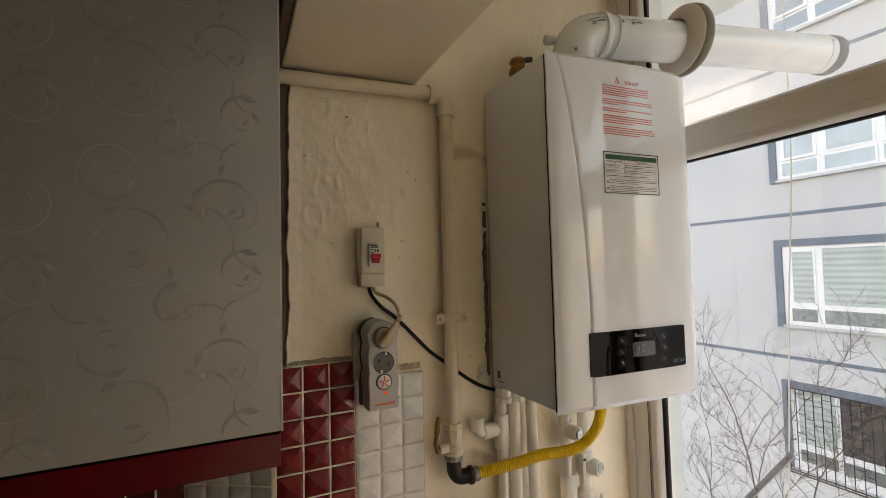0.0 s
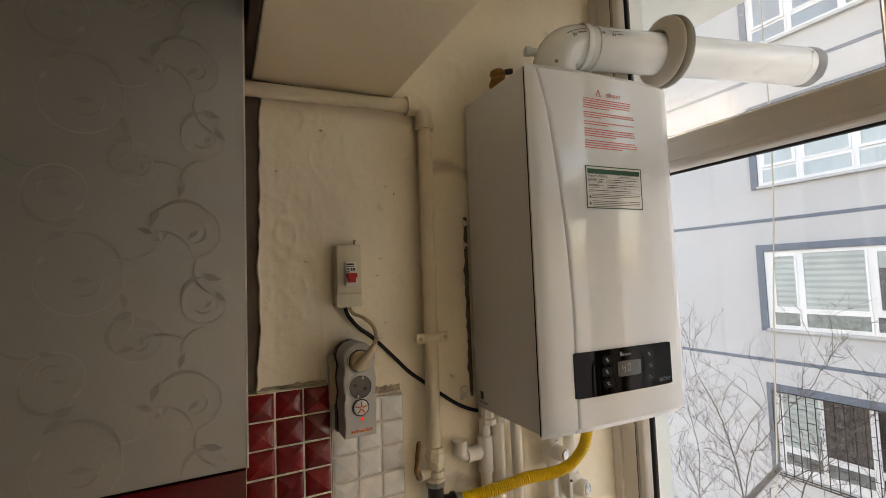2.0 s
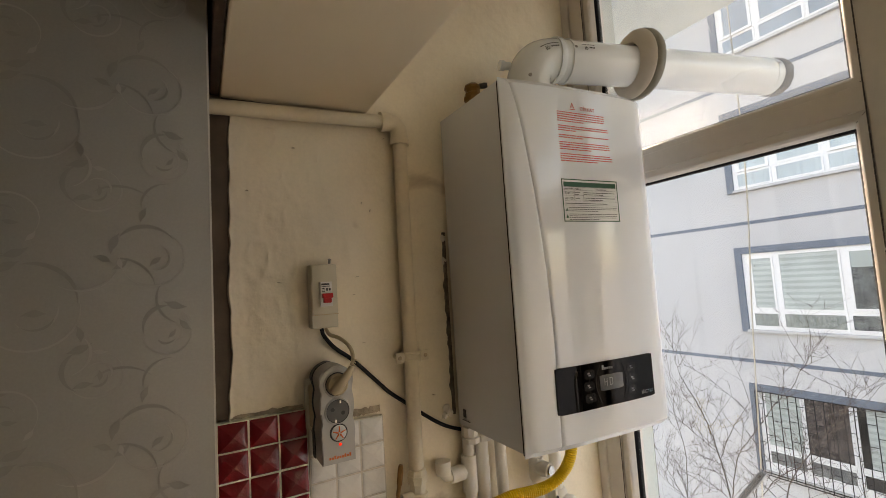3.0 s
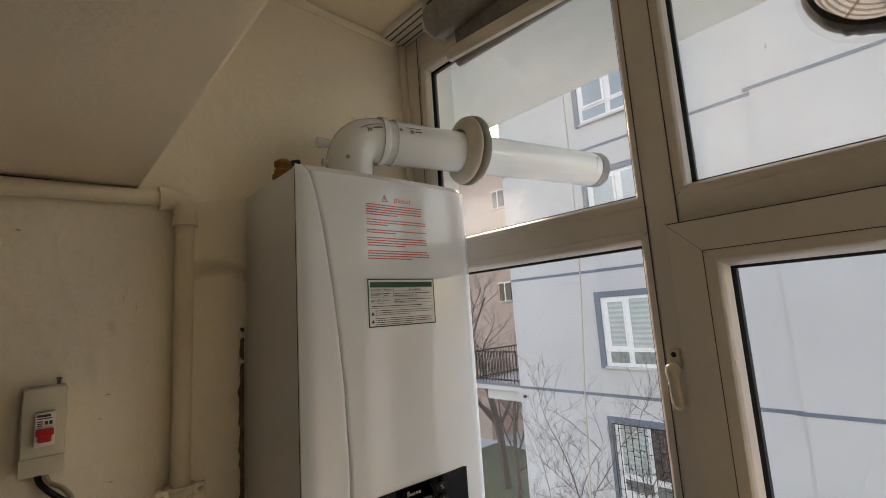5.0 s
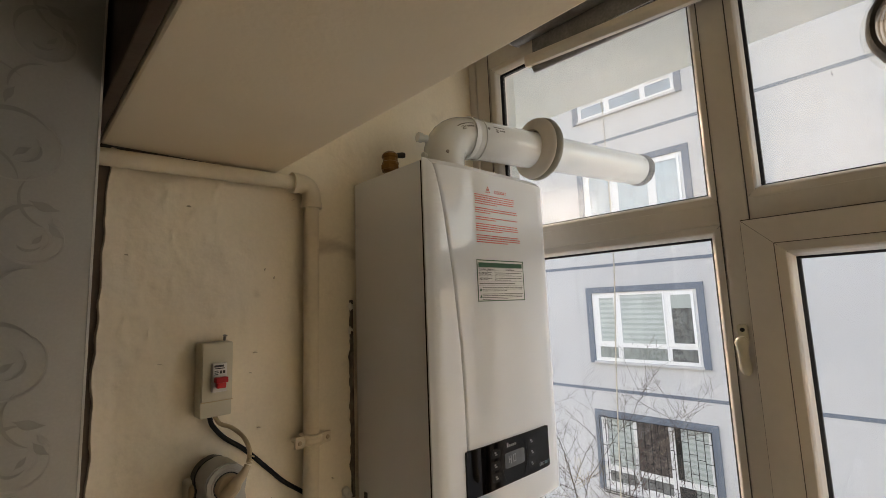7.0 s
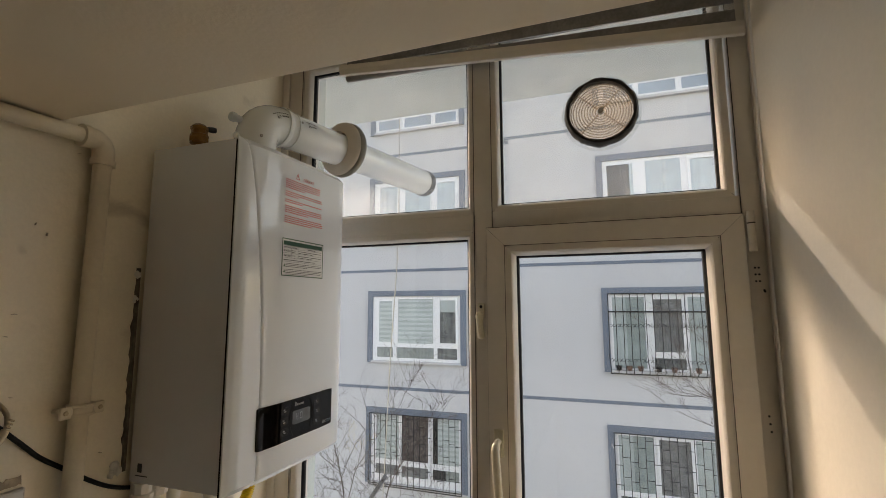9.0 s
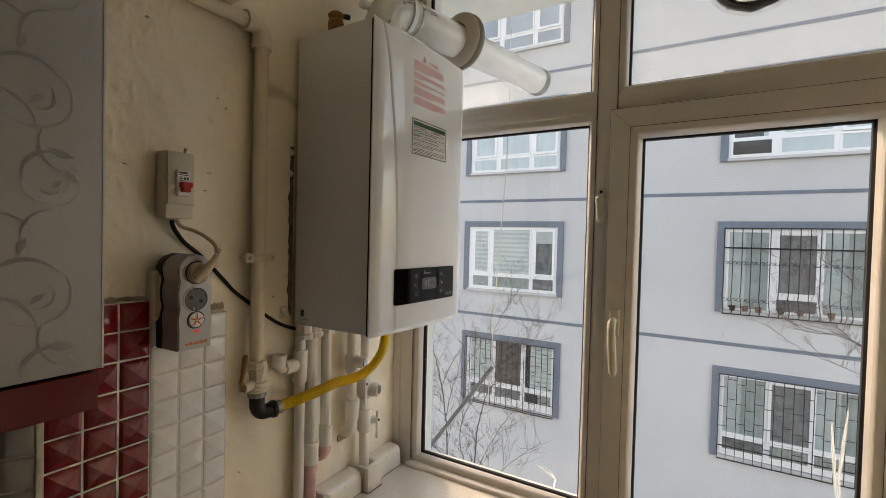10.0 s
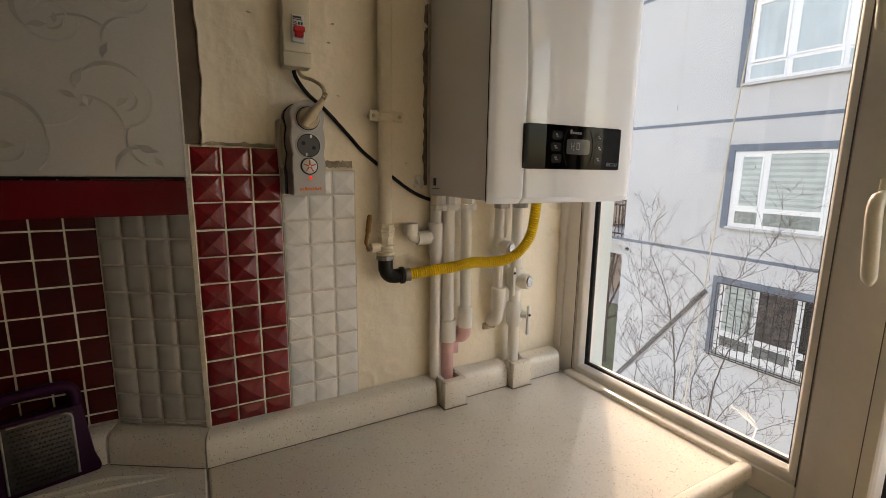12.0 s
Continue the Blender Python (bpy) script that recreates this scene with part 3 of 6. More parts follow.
for y in bead_y:
    part("bead_joint", rod((1.0062, y, bead_z[0]), (1.0062, y, bead_z[1]), 0.0007, 5), GROOVE, door)
for z in bead_z:
    part("bead_joint", rod((1.0062, bead_y[0], z), (1.0062, bead_y[1], z), 0.0007, 5), GROOVE, door)
# lever handle
hd = part("handle", lathe([(0, 0.013), (0.004, 0.013), (0.006, 0.011)], (1.006, 0.262, 1.444), (-1, 0, 0)), BOX, door, "ivory plastic lever handle", smooth=True)
part("handle_plate", box((0.999, 0.2495, 1.408), (1.0062, 0.2745, 1.474), 0.0032, seg=3), BOX, hd)
part("lever", tube(spline([(1.003, 0.262, 1.444), (0.975, 0.262, 1.447), (0.957, 0.261, 1.430), (0.955, 0.258, 1.387), (0.960, 0.256, 1.337), (0.966, 0.255, 1.314)], 6),
                   [0.008] * 8 + [0.0098] * 17 + [0.010, 0.0095, 0.0088, 0.0075, 0.0055, 0.003], 12), BOX, hd, smooth=True)
# small lock handle on the mullion
lk = part("lock_handle", box((1.024, 0.299, 1.7498), (1.0345, 0.317, 1.7828), 0.004), BOX, window, "small ivory lock handle", smooth=True)
part("keyhole", lathe([(0, 0.0045), (0.001, 0.004)], (1.0245, 0.308, 1.7728), (-1, 0, 0), 12), GREYD, lk)
part("lever", tube(spline([(1.021, 0.309, 1.7568), (1.014, 0.309, 1.7468), (1.012, 0.308, 1.7278), (1.013, 0.306, 1.7048), (1.016, 0.305, 1.6908)], 5),
                   [0.007, 0.009, 0.0105, 0.0115, 0.0118, 0.0115, 0.0108, 0.010, 0.0092, 0.0088, 0.0086, 0.0088, 0.0092, 0.0097, 0.010, 0.010, 0.0098, 0.0094, 0.0085, 0.007, 0.004], 12), BOX, lk, smooth=True)
for z in (1.892, 0.45):
    hg = part("hinge", rod((1.000, -0.306, z), (1.000, -0.306, z + 0.088), 0.0075), PVC, door, smooth=True)
    part("hinge_ring", rod((1.000, -0.306, z + 0.060), (1.000, -0.306, z + 0.063), 0.0079), GROOVE, hg)
# screw holes in the jamb
for y, z in ((-0.316, 1.858), (-0.323, 1.858), (-0.316, 1.843), (-0.323, 1.843), (-0.316, 1.828), (-0.323, 1.828), (-0.318, 1.540), (-0.319, 1.524), (-0.320, 1.508), (-0.330, 1.808), (-0.331, 1.805)):
    part("screw_hole", lathe([(0, 0.0025), (0.0006, 0.0022)], (1.034, y, z), (-1, 0, 0), 8), GREYD, window)

# ---- round ventilator set into the pane ----
fan = thing("window_ventilator", (1.062, -0.011, 2.279), "round clear plastic ventilator with dirty black rim in the pane", "ventilator")
CF = Vector((1.058, -0.011, 2.279))
rim = part("rim", lathe([(0, 0.0790), (0, 0.0860), (0.006, 0.0905), (0.014, 0.0925), (0.024, 0.092), (0.024, 0.0790)], CF - Vector((0.004, 0, 0)), (1, 0, 0), 72, hollow=True), GRIME, fan, "dirty dark sealing rim", smooth=True)
for v in rim.data.vertices:
    d = Vector((0, v.co.y, v.co.z))
    if d.length < 0.082:
        v.co += d.normalized() * 0.0035 * noise.noise((math.atan2(d.z, d.y) * 2.2, 7.0, 2.0))
    elif d.length > 0.089:
        v.co += d.normalized() * 0.0030 * noise.noise((math.atan2(d.z, d.y) * 3.0, 1.0, 2.0)) + d.normalized() * 0.002 * noise.noise((math.atan2(d.z, d.y) * 11.0, 4.0, 2.0))
part("outer_flange", lathe([(0, 0.0925), (0, 0.099), (0.004, 0.100), (0.004, 0.0925)], CF + Vector((0.014, 0, -0.003)), (1, 0, 0), 44, hollow=True), GLASSU, fan)
part("disc", lathe([(0, 0.0), (0, 0.0865), (0.0015, 0.0865), (0.0015, 0.0)], CF + Vector((0.012, 0, 0)), (1, 0, 0), 44), GLASSF, fan)
for r in (0.014, 0.020, 0.027, 0.034, 0.041, 0.048, 0.055, 0.062, 0.069, 0.075):
    bm = bmesh.new()
    tube([CF + Vector((0.010, r * math.cos(a), r * math.sin(a))) for a in (k * math.tau / 40 for k in range(41))], 0.0015, 6, bm, cap=False)
    part("ring", bm, glass_mat("smoky_plastic", (0.84, 0.76, 0.68), 0.40, (0.74, 0.64, 0.55)) if r == 0.014 else bpy.data.materials["smoky_plastic"], fan, smooth=True)
for a in (42, 132, 222, 312):
    c, s = math.cos(radians(a)), math.sin(radians(a))
    part("spoke", rod(CF + Vector((0.006, 0.01 * c, 0.01 * s)), CF + Vector((0.006, 0.084 * c, 0.084 * s)), 0.0018, 6), bpy.data.materials["smoky_plastic"], fan)
part("hub", lathe([(-0.004, 0.004), (-0.004, 0.007), (0.010, 0.008)], CF, (1, 0, 0), 16), STEEL, fan, smooth=True)

# ---- roller blind and curtain rail ----
blind = thing("roller_blind", (0.985, 0.22, TOP), "grey woodgrain roller blind, rolled up", "blind")
part("fabric_roll", rod((0.985, 0.761, 2.586), (0.985, -0.316, 2.585), 0.043, 32), BLIND, blind, smooth=True)
part("roll_core", rod((0.985, 0.7635, 2.586), (0.985, 0.7605, 2.586), 0.020, 20), GREYD, blind)


def hung(name, y_left, y_right, top, foot, x, material, label=""):
    """A hanging strip of fabric between two slanting lines: (left, right) heights."""
    outline = [(y_right, foot[1]), (y_left, foot[0]), (y_left, top[0]), (y_right, top[1])]
    return part(name, prism(outline, "x", x, x + 0.003), material, blind, label)


hung("upper_fabric", 0.715, -0.312, (2.560, 2.560), (2.501, 2.477), 1.006, BLIND)
hung("lower_fabric", 0.590, -0.312, (2.494, 2.458), (2.470, 2.395), 1.003, BLIND)
hung("fabric_end", 0.715, 0.592, (2.500, 2.498), (2.470, 2.462), 1.0032, BLIND)
hung("sheer_band", 0.591, -0.311, (2.502, 2.478), (2.493, 2.457), 1.0045, GLASSU, "see-through band of the fabric")


def skewed(profile, y_left, y_right, drop):
    """A bar along y whose far end hangs lower by drop."""
    bm = prism(profile, "y", y_right, y_left, 0.002)
    for v in bm.verts:
        v.co.z -= drop * (y_left - v.co.y) / (y_left - y_right)
    return bm


part("bottom_bar", skewed([(0.984, 2.486), (0.988, 2.470), (1.001, 2.470), (1.001, 2.499), (0.987, 2.502)], 0.730, -0.326, 0.083), PVC, blind, "pale bottom bar")
part("hem_roll", tube([(1.013, 0.716, 2.469), (1.013, 0.2, 2.456), (1.013, -0.30, 2.420)], 0.0125, 18), BLIND, blind, smooth=True)
for y, z in ((0.767, 2.588), (-0.322, 2.586)):
    bk = part("bracket", box((0.948, y - 0.003, z - 0.034), (1.022, y + 0.003, 2.634), 0.003), FWHITE, blind, "white end bracket")
    part("bracket_cap", lathe([(0, 0.037), (0.005, 0.036), (0.007, 0.030)], (0.985, y, z), (0, 1 if y > 0 else -1, 0), 24), FWHITE, bk, smooth=True)
bm = bmesh.new()
for k in range(300):
    z = 2.57 - k * 0.0046
    for off in (0.0, 0.0035 + 0.003 * math.sin(k * 0.03)):
        q = Vector((0.960 + off + 0.016 * k / 300 + 0.003 * math.sin(k * 0.0105), -0.328, z))
        bmesh.ops.create_icosphere(bm, subdivisions=1, radius=0.0021, matrix=Matrix.Translation(q))
part("bead_chain", bm, FWHITE, blind, "white bead chain", smooth=True)
rail = thing("curtain_rail", (0.95, 0.3, TOP), "cream ceiling curtain rail with dark grooves", "curtain rail")
part("rail_board", box((0.950, -0.34, 2.631), (1.033, 0.945, TOP), 0.002), PVC, rail)
for x in (0.962, 0.980, 1.000, 1.020):
    part("groove", box((x - 0.0022, -0.338, 2.6305), (x + 0.0022, 0.942, 2.6325)), GROOVE, rail)
part("cove_plaster", tube([(0.40, 0.958, 2.638), (0.7, 0.957, 2.637), (1.0, 0.957, 2.637)], 0.010, 8), WALL, wall_back)

# ---- counter ----
counter = thing("countertop", (0.55, 0.66, 0.86), "cream speckled composite stone countertop with a raised rim", "countertop")
part("slab", box((0.0815, 0.405, 0.853), (1.030, 0.963, 0.893), 0.006, seg=3), STONE, counter, smooth=True)
part("rim", box((1.012, 0.409, 0.880), (1.046, 0.905, 0.9045), 0.008, seg=3), STONE, counter, smooth=True)
part("front_rim", box((0.0835, 0.397, 0.868), (1.044, 0.424, 0.9035), 0.0085, seg=3), STONE, counter, smooth=True)
rng = random.Random(9)
for x, y, ln, a in ((0.62, 0.825, 0.026, 0.05), (0.655, 0.800, 0.018, -0.3), (0.672, 0.795, 0.012, 0.6), (0.50, 0.79, 0.012, 0.4), (0.66, 0.78, 0.010, 1.0), (0.44, 0.74, 0.016, 0.2), (0.75, 0.82, 0.012, 0.8), (0.58, 0.70, 0.014, -0.5)):
    bm = bmesh.new()
    n = 7
    up = [bm.verts.new((x + ln * (i / n - 0.5), y + a * ln * (i / n - 0.5) + 0.0016 * math.sin(math.pi * i / n) * rng.uniform(0.4, 1.2), 0.8934)) for i in range(n + 1)]
    dn = [bm.verts.new((x + ln * (i / n - 0.5), y + a * ln * (i / n - 0.5) - 0.0009 * math.sin(math.pi * i / n) * rng.uniform(0.2, 1.2) - 0.0001, 0.8934)) for i in range(n + 1)]
    for i in range(n):
        bm.faces.new((dn[i], dn[i + 1], up[i + 1], up[i]))
    part("stain_mark", bm, CHIP, counter)
drain = thing("drainer_top", (-0.5, 0.7, 0.86), "cream speckled stone draining board with cast ridges", "countertop")
part("slab", prism([(0.0795, 0.405), (0.0795, 0.968), (-0.075, 1.066), (-2.2, 1.066), (-2.2, 0.405)], "z", 0.853, 0.893, 0.004), STONE, drain)
for k in range(6):
    y = 0.93 - k * 0.055
    part("ridge", tube([(0.045, y - 0.012, 0.892), (-0.05, y, 0.8945), (-0.42, y + 0.05, 0.8945), (-0.46, y + 0.055, 0.892)], [0.001, 0.004, 0.004, 0.001], 8), STONE, drain, smooth=True)
part("edge_ridge", tube([(0.02, 0.93, 0.8925), (-0.08, 0.965, 0.895), (-0.55, 0.965, 0.895)], [0.002, 0.005, 0.005], 8), STONE, drain, smooth=True)


def upstand(points, label):
    """A stone skirting along points (x, y of the front), 53 mm deep to the wall side."""
    ob = thing("upstand", (points[0][0], points[0][1], 0.893), label, "upstand", "stone upstands along the wall")
    f0, f1, b1, b0 = (Vector((x, y, 0)) for x, y in points)
    bm = bmesh.new()
    ends = []
    for f, b in ((f0, b0), (f1, b1)):
        ends.append([bm.verts.new(f.lerp(b, s) + Vector((0, 0, z))) for s, z in
                     ((0, 0.8925), (0.01, 0.915), (0.03, 0.934), (0.07, 0.943), (0.14, 0.950), (0.25, 0.9545), (0.42, 0.957), (1, 0.9585), (1, 0.8925))])
    k = len(ends[0])
    for i in range(k):
        bm.faces.new((ends[0][i], ends[1][i], ends[1][(i + 1) % k], ends[0][(i + 1) % k]))
    bm.faces.new(ends[0])
    bm.faces.new(ends[1])
    bmesh.ops.recalc_face_normals(bm, faces=bm.faces)
    part("stone_strip", bm, STONE, ob, smooth=True)
    (ax, ay), (bx, by) = points[0], points[1]
    part("dirt_line", tube([(ax, ay - 0.0003, 0.8937), ((ax + bx) / 2, (ay + by) / 2 - 0.0006, 0.8939), (bx, by - 0.0003, 0.8937)], 0.0011, 5), DUSTY, ob)


upstand([(0.082, 0.912), (0.594, 0.912), (0.594, 0.962), (0.094, 0.962)], "cream speckled stone upstand on the countertop")
upstand([(0.667, 0.914), (0.812, 0.914), (0.812, 0.962), (0.667, 0.962)], "short cream stone upstand between two blocks")
upstand([(0.885, 0.914), (1.006, 0.914), (1.006, 0.962), (0.885, 0.962)], "short cream stone upstand beside the window")
upstand([(-0.085, 1.017), (0.0795, 0.914), (0.092, 0.954), (-0.068, 1.056)], "cream speckled stone upstand on the splayed corner")
upstand([(-1.8, 1.020), (-0.090, 1.020), (-0.072, 1.060), (-1.8, 1.060)], "cream speckled stone upstand under red tiles")
for x0, x1, y0 in ((0.600, 0.664, 0.884), (0.817, 0.880, 0.892)):
    ob = thing("stone_block", ((x0 + x1) / 2, y0, 0.893), "small cream stone block hiding a pipe end", "stone block", "stone blocks round the pipes")
    hollow = box((x0, y0, 0.893), (x1, y0 + 0.020, 0.965), 0.004)
    box((x0, y0 + 0.0205, 0.893), (x0 + 0.012, 0.936, 0.9645), 0.003, hollow)
    box((x1 - 0.012, y0 + 0.0205, 0.893), (x1, 0.936, 0.9645), 0.003, hollow)
    part("block", hollow, STONE, ob, smooth=True)
    part("block_mortar", box((x0 + 0.0125, y0 + 0.0205, 0.8932), (x1 - 0.0125, 0.934, 0.935)), DUSTY, ob, "dark hollow behind the block")
    part("dirt_line", tube([(x0 - 0.001, 0.915, 0.8937), (x0 - 0.001, y0 - 0.0005, 0.8938), (x1 + 0.001, y0 - 0.0005, 0.8937)], 0.0015, 5), DUSTY, ob)

base = thing("base_cabinet", (0.55, 0.7, 0), "white laminate base cabinet under the countertop", "cabinet")
part("body", box((0.09, 0.44, 0.08), (1.02, 0.955, 0.850)), BASEC, base)
for x0, x1 in ((0.095, 0.555), (0.56, 1.02)):
    d = part("door", box((x0, 0.420, 0.10), (x1, 0.438, 0.845), 0.002), BASEC, base)
    part("door_handle", box((x0 + 0.16, 0.408, 0.775), (x0 + 0.30, 0.4205, 0.787), 0.003), STEEL, d)
base2 = thing("base_cabinet", (-1.0, 0.7, 0), "white laminate base cabinet under the draining board", "cabinet")
part("body", box((-2.2, 0.44, 0.08), (0.085, 0.955, 0.850)), BASEC, base2)
for k in range(4):
    d = part("door", box((-2.19 + k * 0.567, 0.420, 0.10), (-2.19 + k * 0.567 + 0.56, 0.438, 0.845), 0.002), BASEC, base2)
    part("door_handle", box((-2.0 + k * 0.567, 0.408, 0.775), (-1.86 + k * 0.567, 0.4205, 0.787), 0.003), STEEL, d)

# ---- wall cabinets ----
CX, CY, CZ = 0.088, 0.743, 1.461


def scrolls(x0, x1, z0, z1, y, bm_dark, bm_light):
    """Printed vine scrolls: thin rings, tapering tails and small leaves, clipped to the door."""
    lift = [0]

    def sheet(bm, pts):
        if all(x0 + 0.006 < x < x1 - 0.006 and z0 + 0.006 < z < z1 for x, z in pts):
            return [bm.verts.new((x, y - 0.00004 * lift[0] - (0.00002 if bm is bm_light else 0), z)) for x, z in pts]
        return None

    def crescent(bm, cx, cz, r, a0, a1, w, grow=0.0):
        k, up, dn = 18, [], []
        lift[0] = (lift[0] + 1) % 19
        for i in range(k + 1):
            t = i / k
            a = radians(a0 + (a1 - a0) * t)
            rr = r * (1 + grow * t)
            ww = w * math.sin(math.pi * t) ** 0.8 * (0.25 + 0.75 * t) + 0.0002
            up.append((cx + (rr + ww) * math.cos(a), cz + (rr + ww) * math.sin(a)))
            dn.append((cx + rr * math.cos(a), cz + rr * math.sin(a)))
        for i in range(k):
            q = sheet(bm, (up[i], up[i + 1], dn[i + 1], dn[i]))
            if q:
                bm.faces.new(q)

    def leaf(bm, cx, cz, s, ang):
        c, sn = math.cos(radians(ang)), math.sin(radians(ang))
        lift[0] = (lift[0] + 1) % 19
        q = sheet(bm, [(cx + (u * c - v * sn) * s, cz + (u * sn + v * c) * s) for u, v in ((-1.1, 0.10), (-0.75, -0.04), (-0.5, -0.24), (-0.15, -0.40), (0.25, -0.38), (0.65, -0.18), (1.15, 0.16), (0.60, 0.20), (0.25, 0.34), (-0.10, 0.38), (-0.45, 0.27), (-0.75, 0.14))])
        if q:
            bm.faces.new(q)

    # one repeat of the print: spirals as (across, up, radius, turn, hand)
    wide, tall, k = 0.246, 0.234, 0.82
    motif = ((0.062, 0.245, 0.042, 200, 1), (0.040, 0.125, 0.032, 30, -1), (0.212, 0.172, 0.053, 160, 1), (0.135, 0.072, 0.032, 70, -1), (0.240, 0.022, 0.037, 330, 1))
    swash = ((0.105, 0.180, 0.050, 20, 95), (0.010, 0.190, 0.040, 150, 250), (0.165, 0.250, 0.045, 250, 335), (0.090, 0.010, 0.055, 60, 130), (0.275, 0.110, 0.040, 190, 285), (0.180, 0.100, 0.030, 300, 400), (0.030, 0.050, 0.034, 100, 190))
    for i in range(int((x1 - x0) / wide) + 2):
        for j in range(int((z1 - z0) / tall) + 2):
            ox, oz = x1 - 0.02 - i * wide, z0 - 0.10 + j * tall
            for u, v, r, s, m in motif:
                cx, cz, r = ox - k * u, oz + k * v, k * r
                crescent(bm_light, cx, cz, r, s, s + m * 215, 0.0034, 0.10)
                crescent(bm_light, cx, cz, 0.42 * r, s + 60, s + 60 + m * 150, 0.0038, 0.45)
                crescent(bm_dark, cx, cz, 1.02 * r, s + m * 205, s + m * 300, 0.0078, 0.30)
                crescent(bm_dark, cx, cz, 0.45 * r, s + m * 80, s + m * 175, 0.0044, 0.25)
                leaf(bm_dark, cx + 0.004, cz - 0.003, 0.26 * r, s + 20)
                e = radians(s + m * 312)
                leaf(bm_dark, cx + 1.36 * r * math.cos(e), cz + 1.36 * r * math.sin(e), 0.0130, s + m * 50)
                e = radians(s - m * 12)
                leaf(bm_light, cx + 1.02 * r * math.cos(e), cz + 1.02 * r * math.sin(e), 0.0075, s + m * 80)
            for n, (u, v, r, s, e) in enumerate(swash):
                cx, cz, r = ox - k * u, oz + k * v, k * r
                crescent(bm_light if n % 3 == 2 else bm_dark, cx, cz, r, s, e, 0.0046, 0.35)
                q = radians(e + 12)
                leaf(bm_dark, cx + 1.4 * r * math.cos(q), cz + 1.4 * r * math.sin(q), 0.0100, e + 60)


def wall_cabinet(x0, x1):
    ob = thing("wall_cabinet", ((x0 + x1) / 2, CY, CZ), "grey satin wall cabinet with a scroll-patterned door and red gloss rail", "cabinet", "wall cabinets in a row")
    part("body", box((x0 + 0.001, CY + 0.022, CZ - 0.004), (x1 - 0.004, 1.05, 2.60)), BROWN, ob, "dark brown carcass")
    d = part("door", box((x0 + 0.001, CY, CZ), (x1, CY + 0.018, 2.58), 0.0022), CAB, ob, "grey satin door with a scroll pattern", smooth=True)
    dk, lt = bmesh.new(), bmesh.new()
    scrolls(x0, x1, CZ, 2.56, CY - 0.0004, dk, lt)
    part("scroll_print", dk, CABD, d, kind="stuff")
    part("scroll_sheen", lt, CABL, d, kind="stuff")
    part("edge_band", box((x1 - 0.0012, CY - 0.0006, CZ), (x1 + 0.0012, CY + 0.018, 2.58)), CABW, d)
    part("light_rail", box((x0, CY + 0.006, CZ - 0.054), (x1 - 0.002, CY + 0.024, CZ - 0.005), 0.001), WINE, ob, "red gloss light rail")
    part("rail_return", box((x1 - 0.018, CY + 0.025, CZ - 0.054), (x1 - 0.002, 0.945, CZ - 0.005), 0.001), WINE, ob, "red gloss light rail")


wall_cabinet(-0.416, CX)
wall_cabinet(-0.918, -0.418)
filler = thing("filler_panel", (0.10, 0.6, SOF), "dark brown wooden filler panel beside the beam", "panel")
part("edge_board", box((0.0885, 0.9665, 1.517), (0.1340, 0.9765, SOF)), WOODL, filler)
part("board", box((0.0945, 0.30, SOF + 0.002), (0.1105, 0.960, 2.64), 0.002), BROWN, filler)

# ---- combi boiler ----
BX0, BX1, BZ0, BZ1 = 0.584, 0.985, 1.413, 2.130
FRONT = ((0.584, 0.711), (0.592, 0.703), (0.606, 0.698), (0.650, 0.692), (0.700, 0.686), (0.750, 0.684), (0.850, 0.679), (0.925, 0.679), (0.944, 0.6805), (0.953, 0.684), (0.976, 0.703), (0.985, 0.711))
SPLIT = ((1.400, 0.657), (1.50, 0.659), (1.64, 0.659), (1.76, 0.654), (1.90, 0.642), (2.02, 0.626), (2.06, 0.619), (2.10, 0.610), (2.13, 0.600))


def along(table, v):
    for (a, p), (b, q) in zip(table, table[1:]):
        if v <= b:
            return p + (q - p) * max(0.0, (v - a) / (b - a))
    return table[-1][1]


def front_y(x):
    return (along(FRONT, x - 0.006) + 2 * along(FRONT, x) + along(FRONT, x + 0.006)) / 4


boiler = thing("combi_boiler", (0.783, YB, BZ0), "white wall-hung combi boiler with a black control panel", "boiler")
part("body", box((BX0 + 0.001, 0.7175, BZ0 + 0.006), (BX1 - 0.001, 0.950, BZ1 - 0.004), 0.003), ENAMEL_S, boiler, "white sheet steel casing", smooth=True)
part("seam", box((BX0 + 0.0015, 0.7122, BZ0 + 0.004), (BX1 - 0.0015, 0.7180, BZ1 - 0.006)), GASKET, boiler)
part("wall_bracket", box((0.62, 0.948, 1.95), (0.95, YB + 0.004, 2.02)), STEEL, boiler)


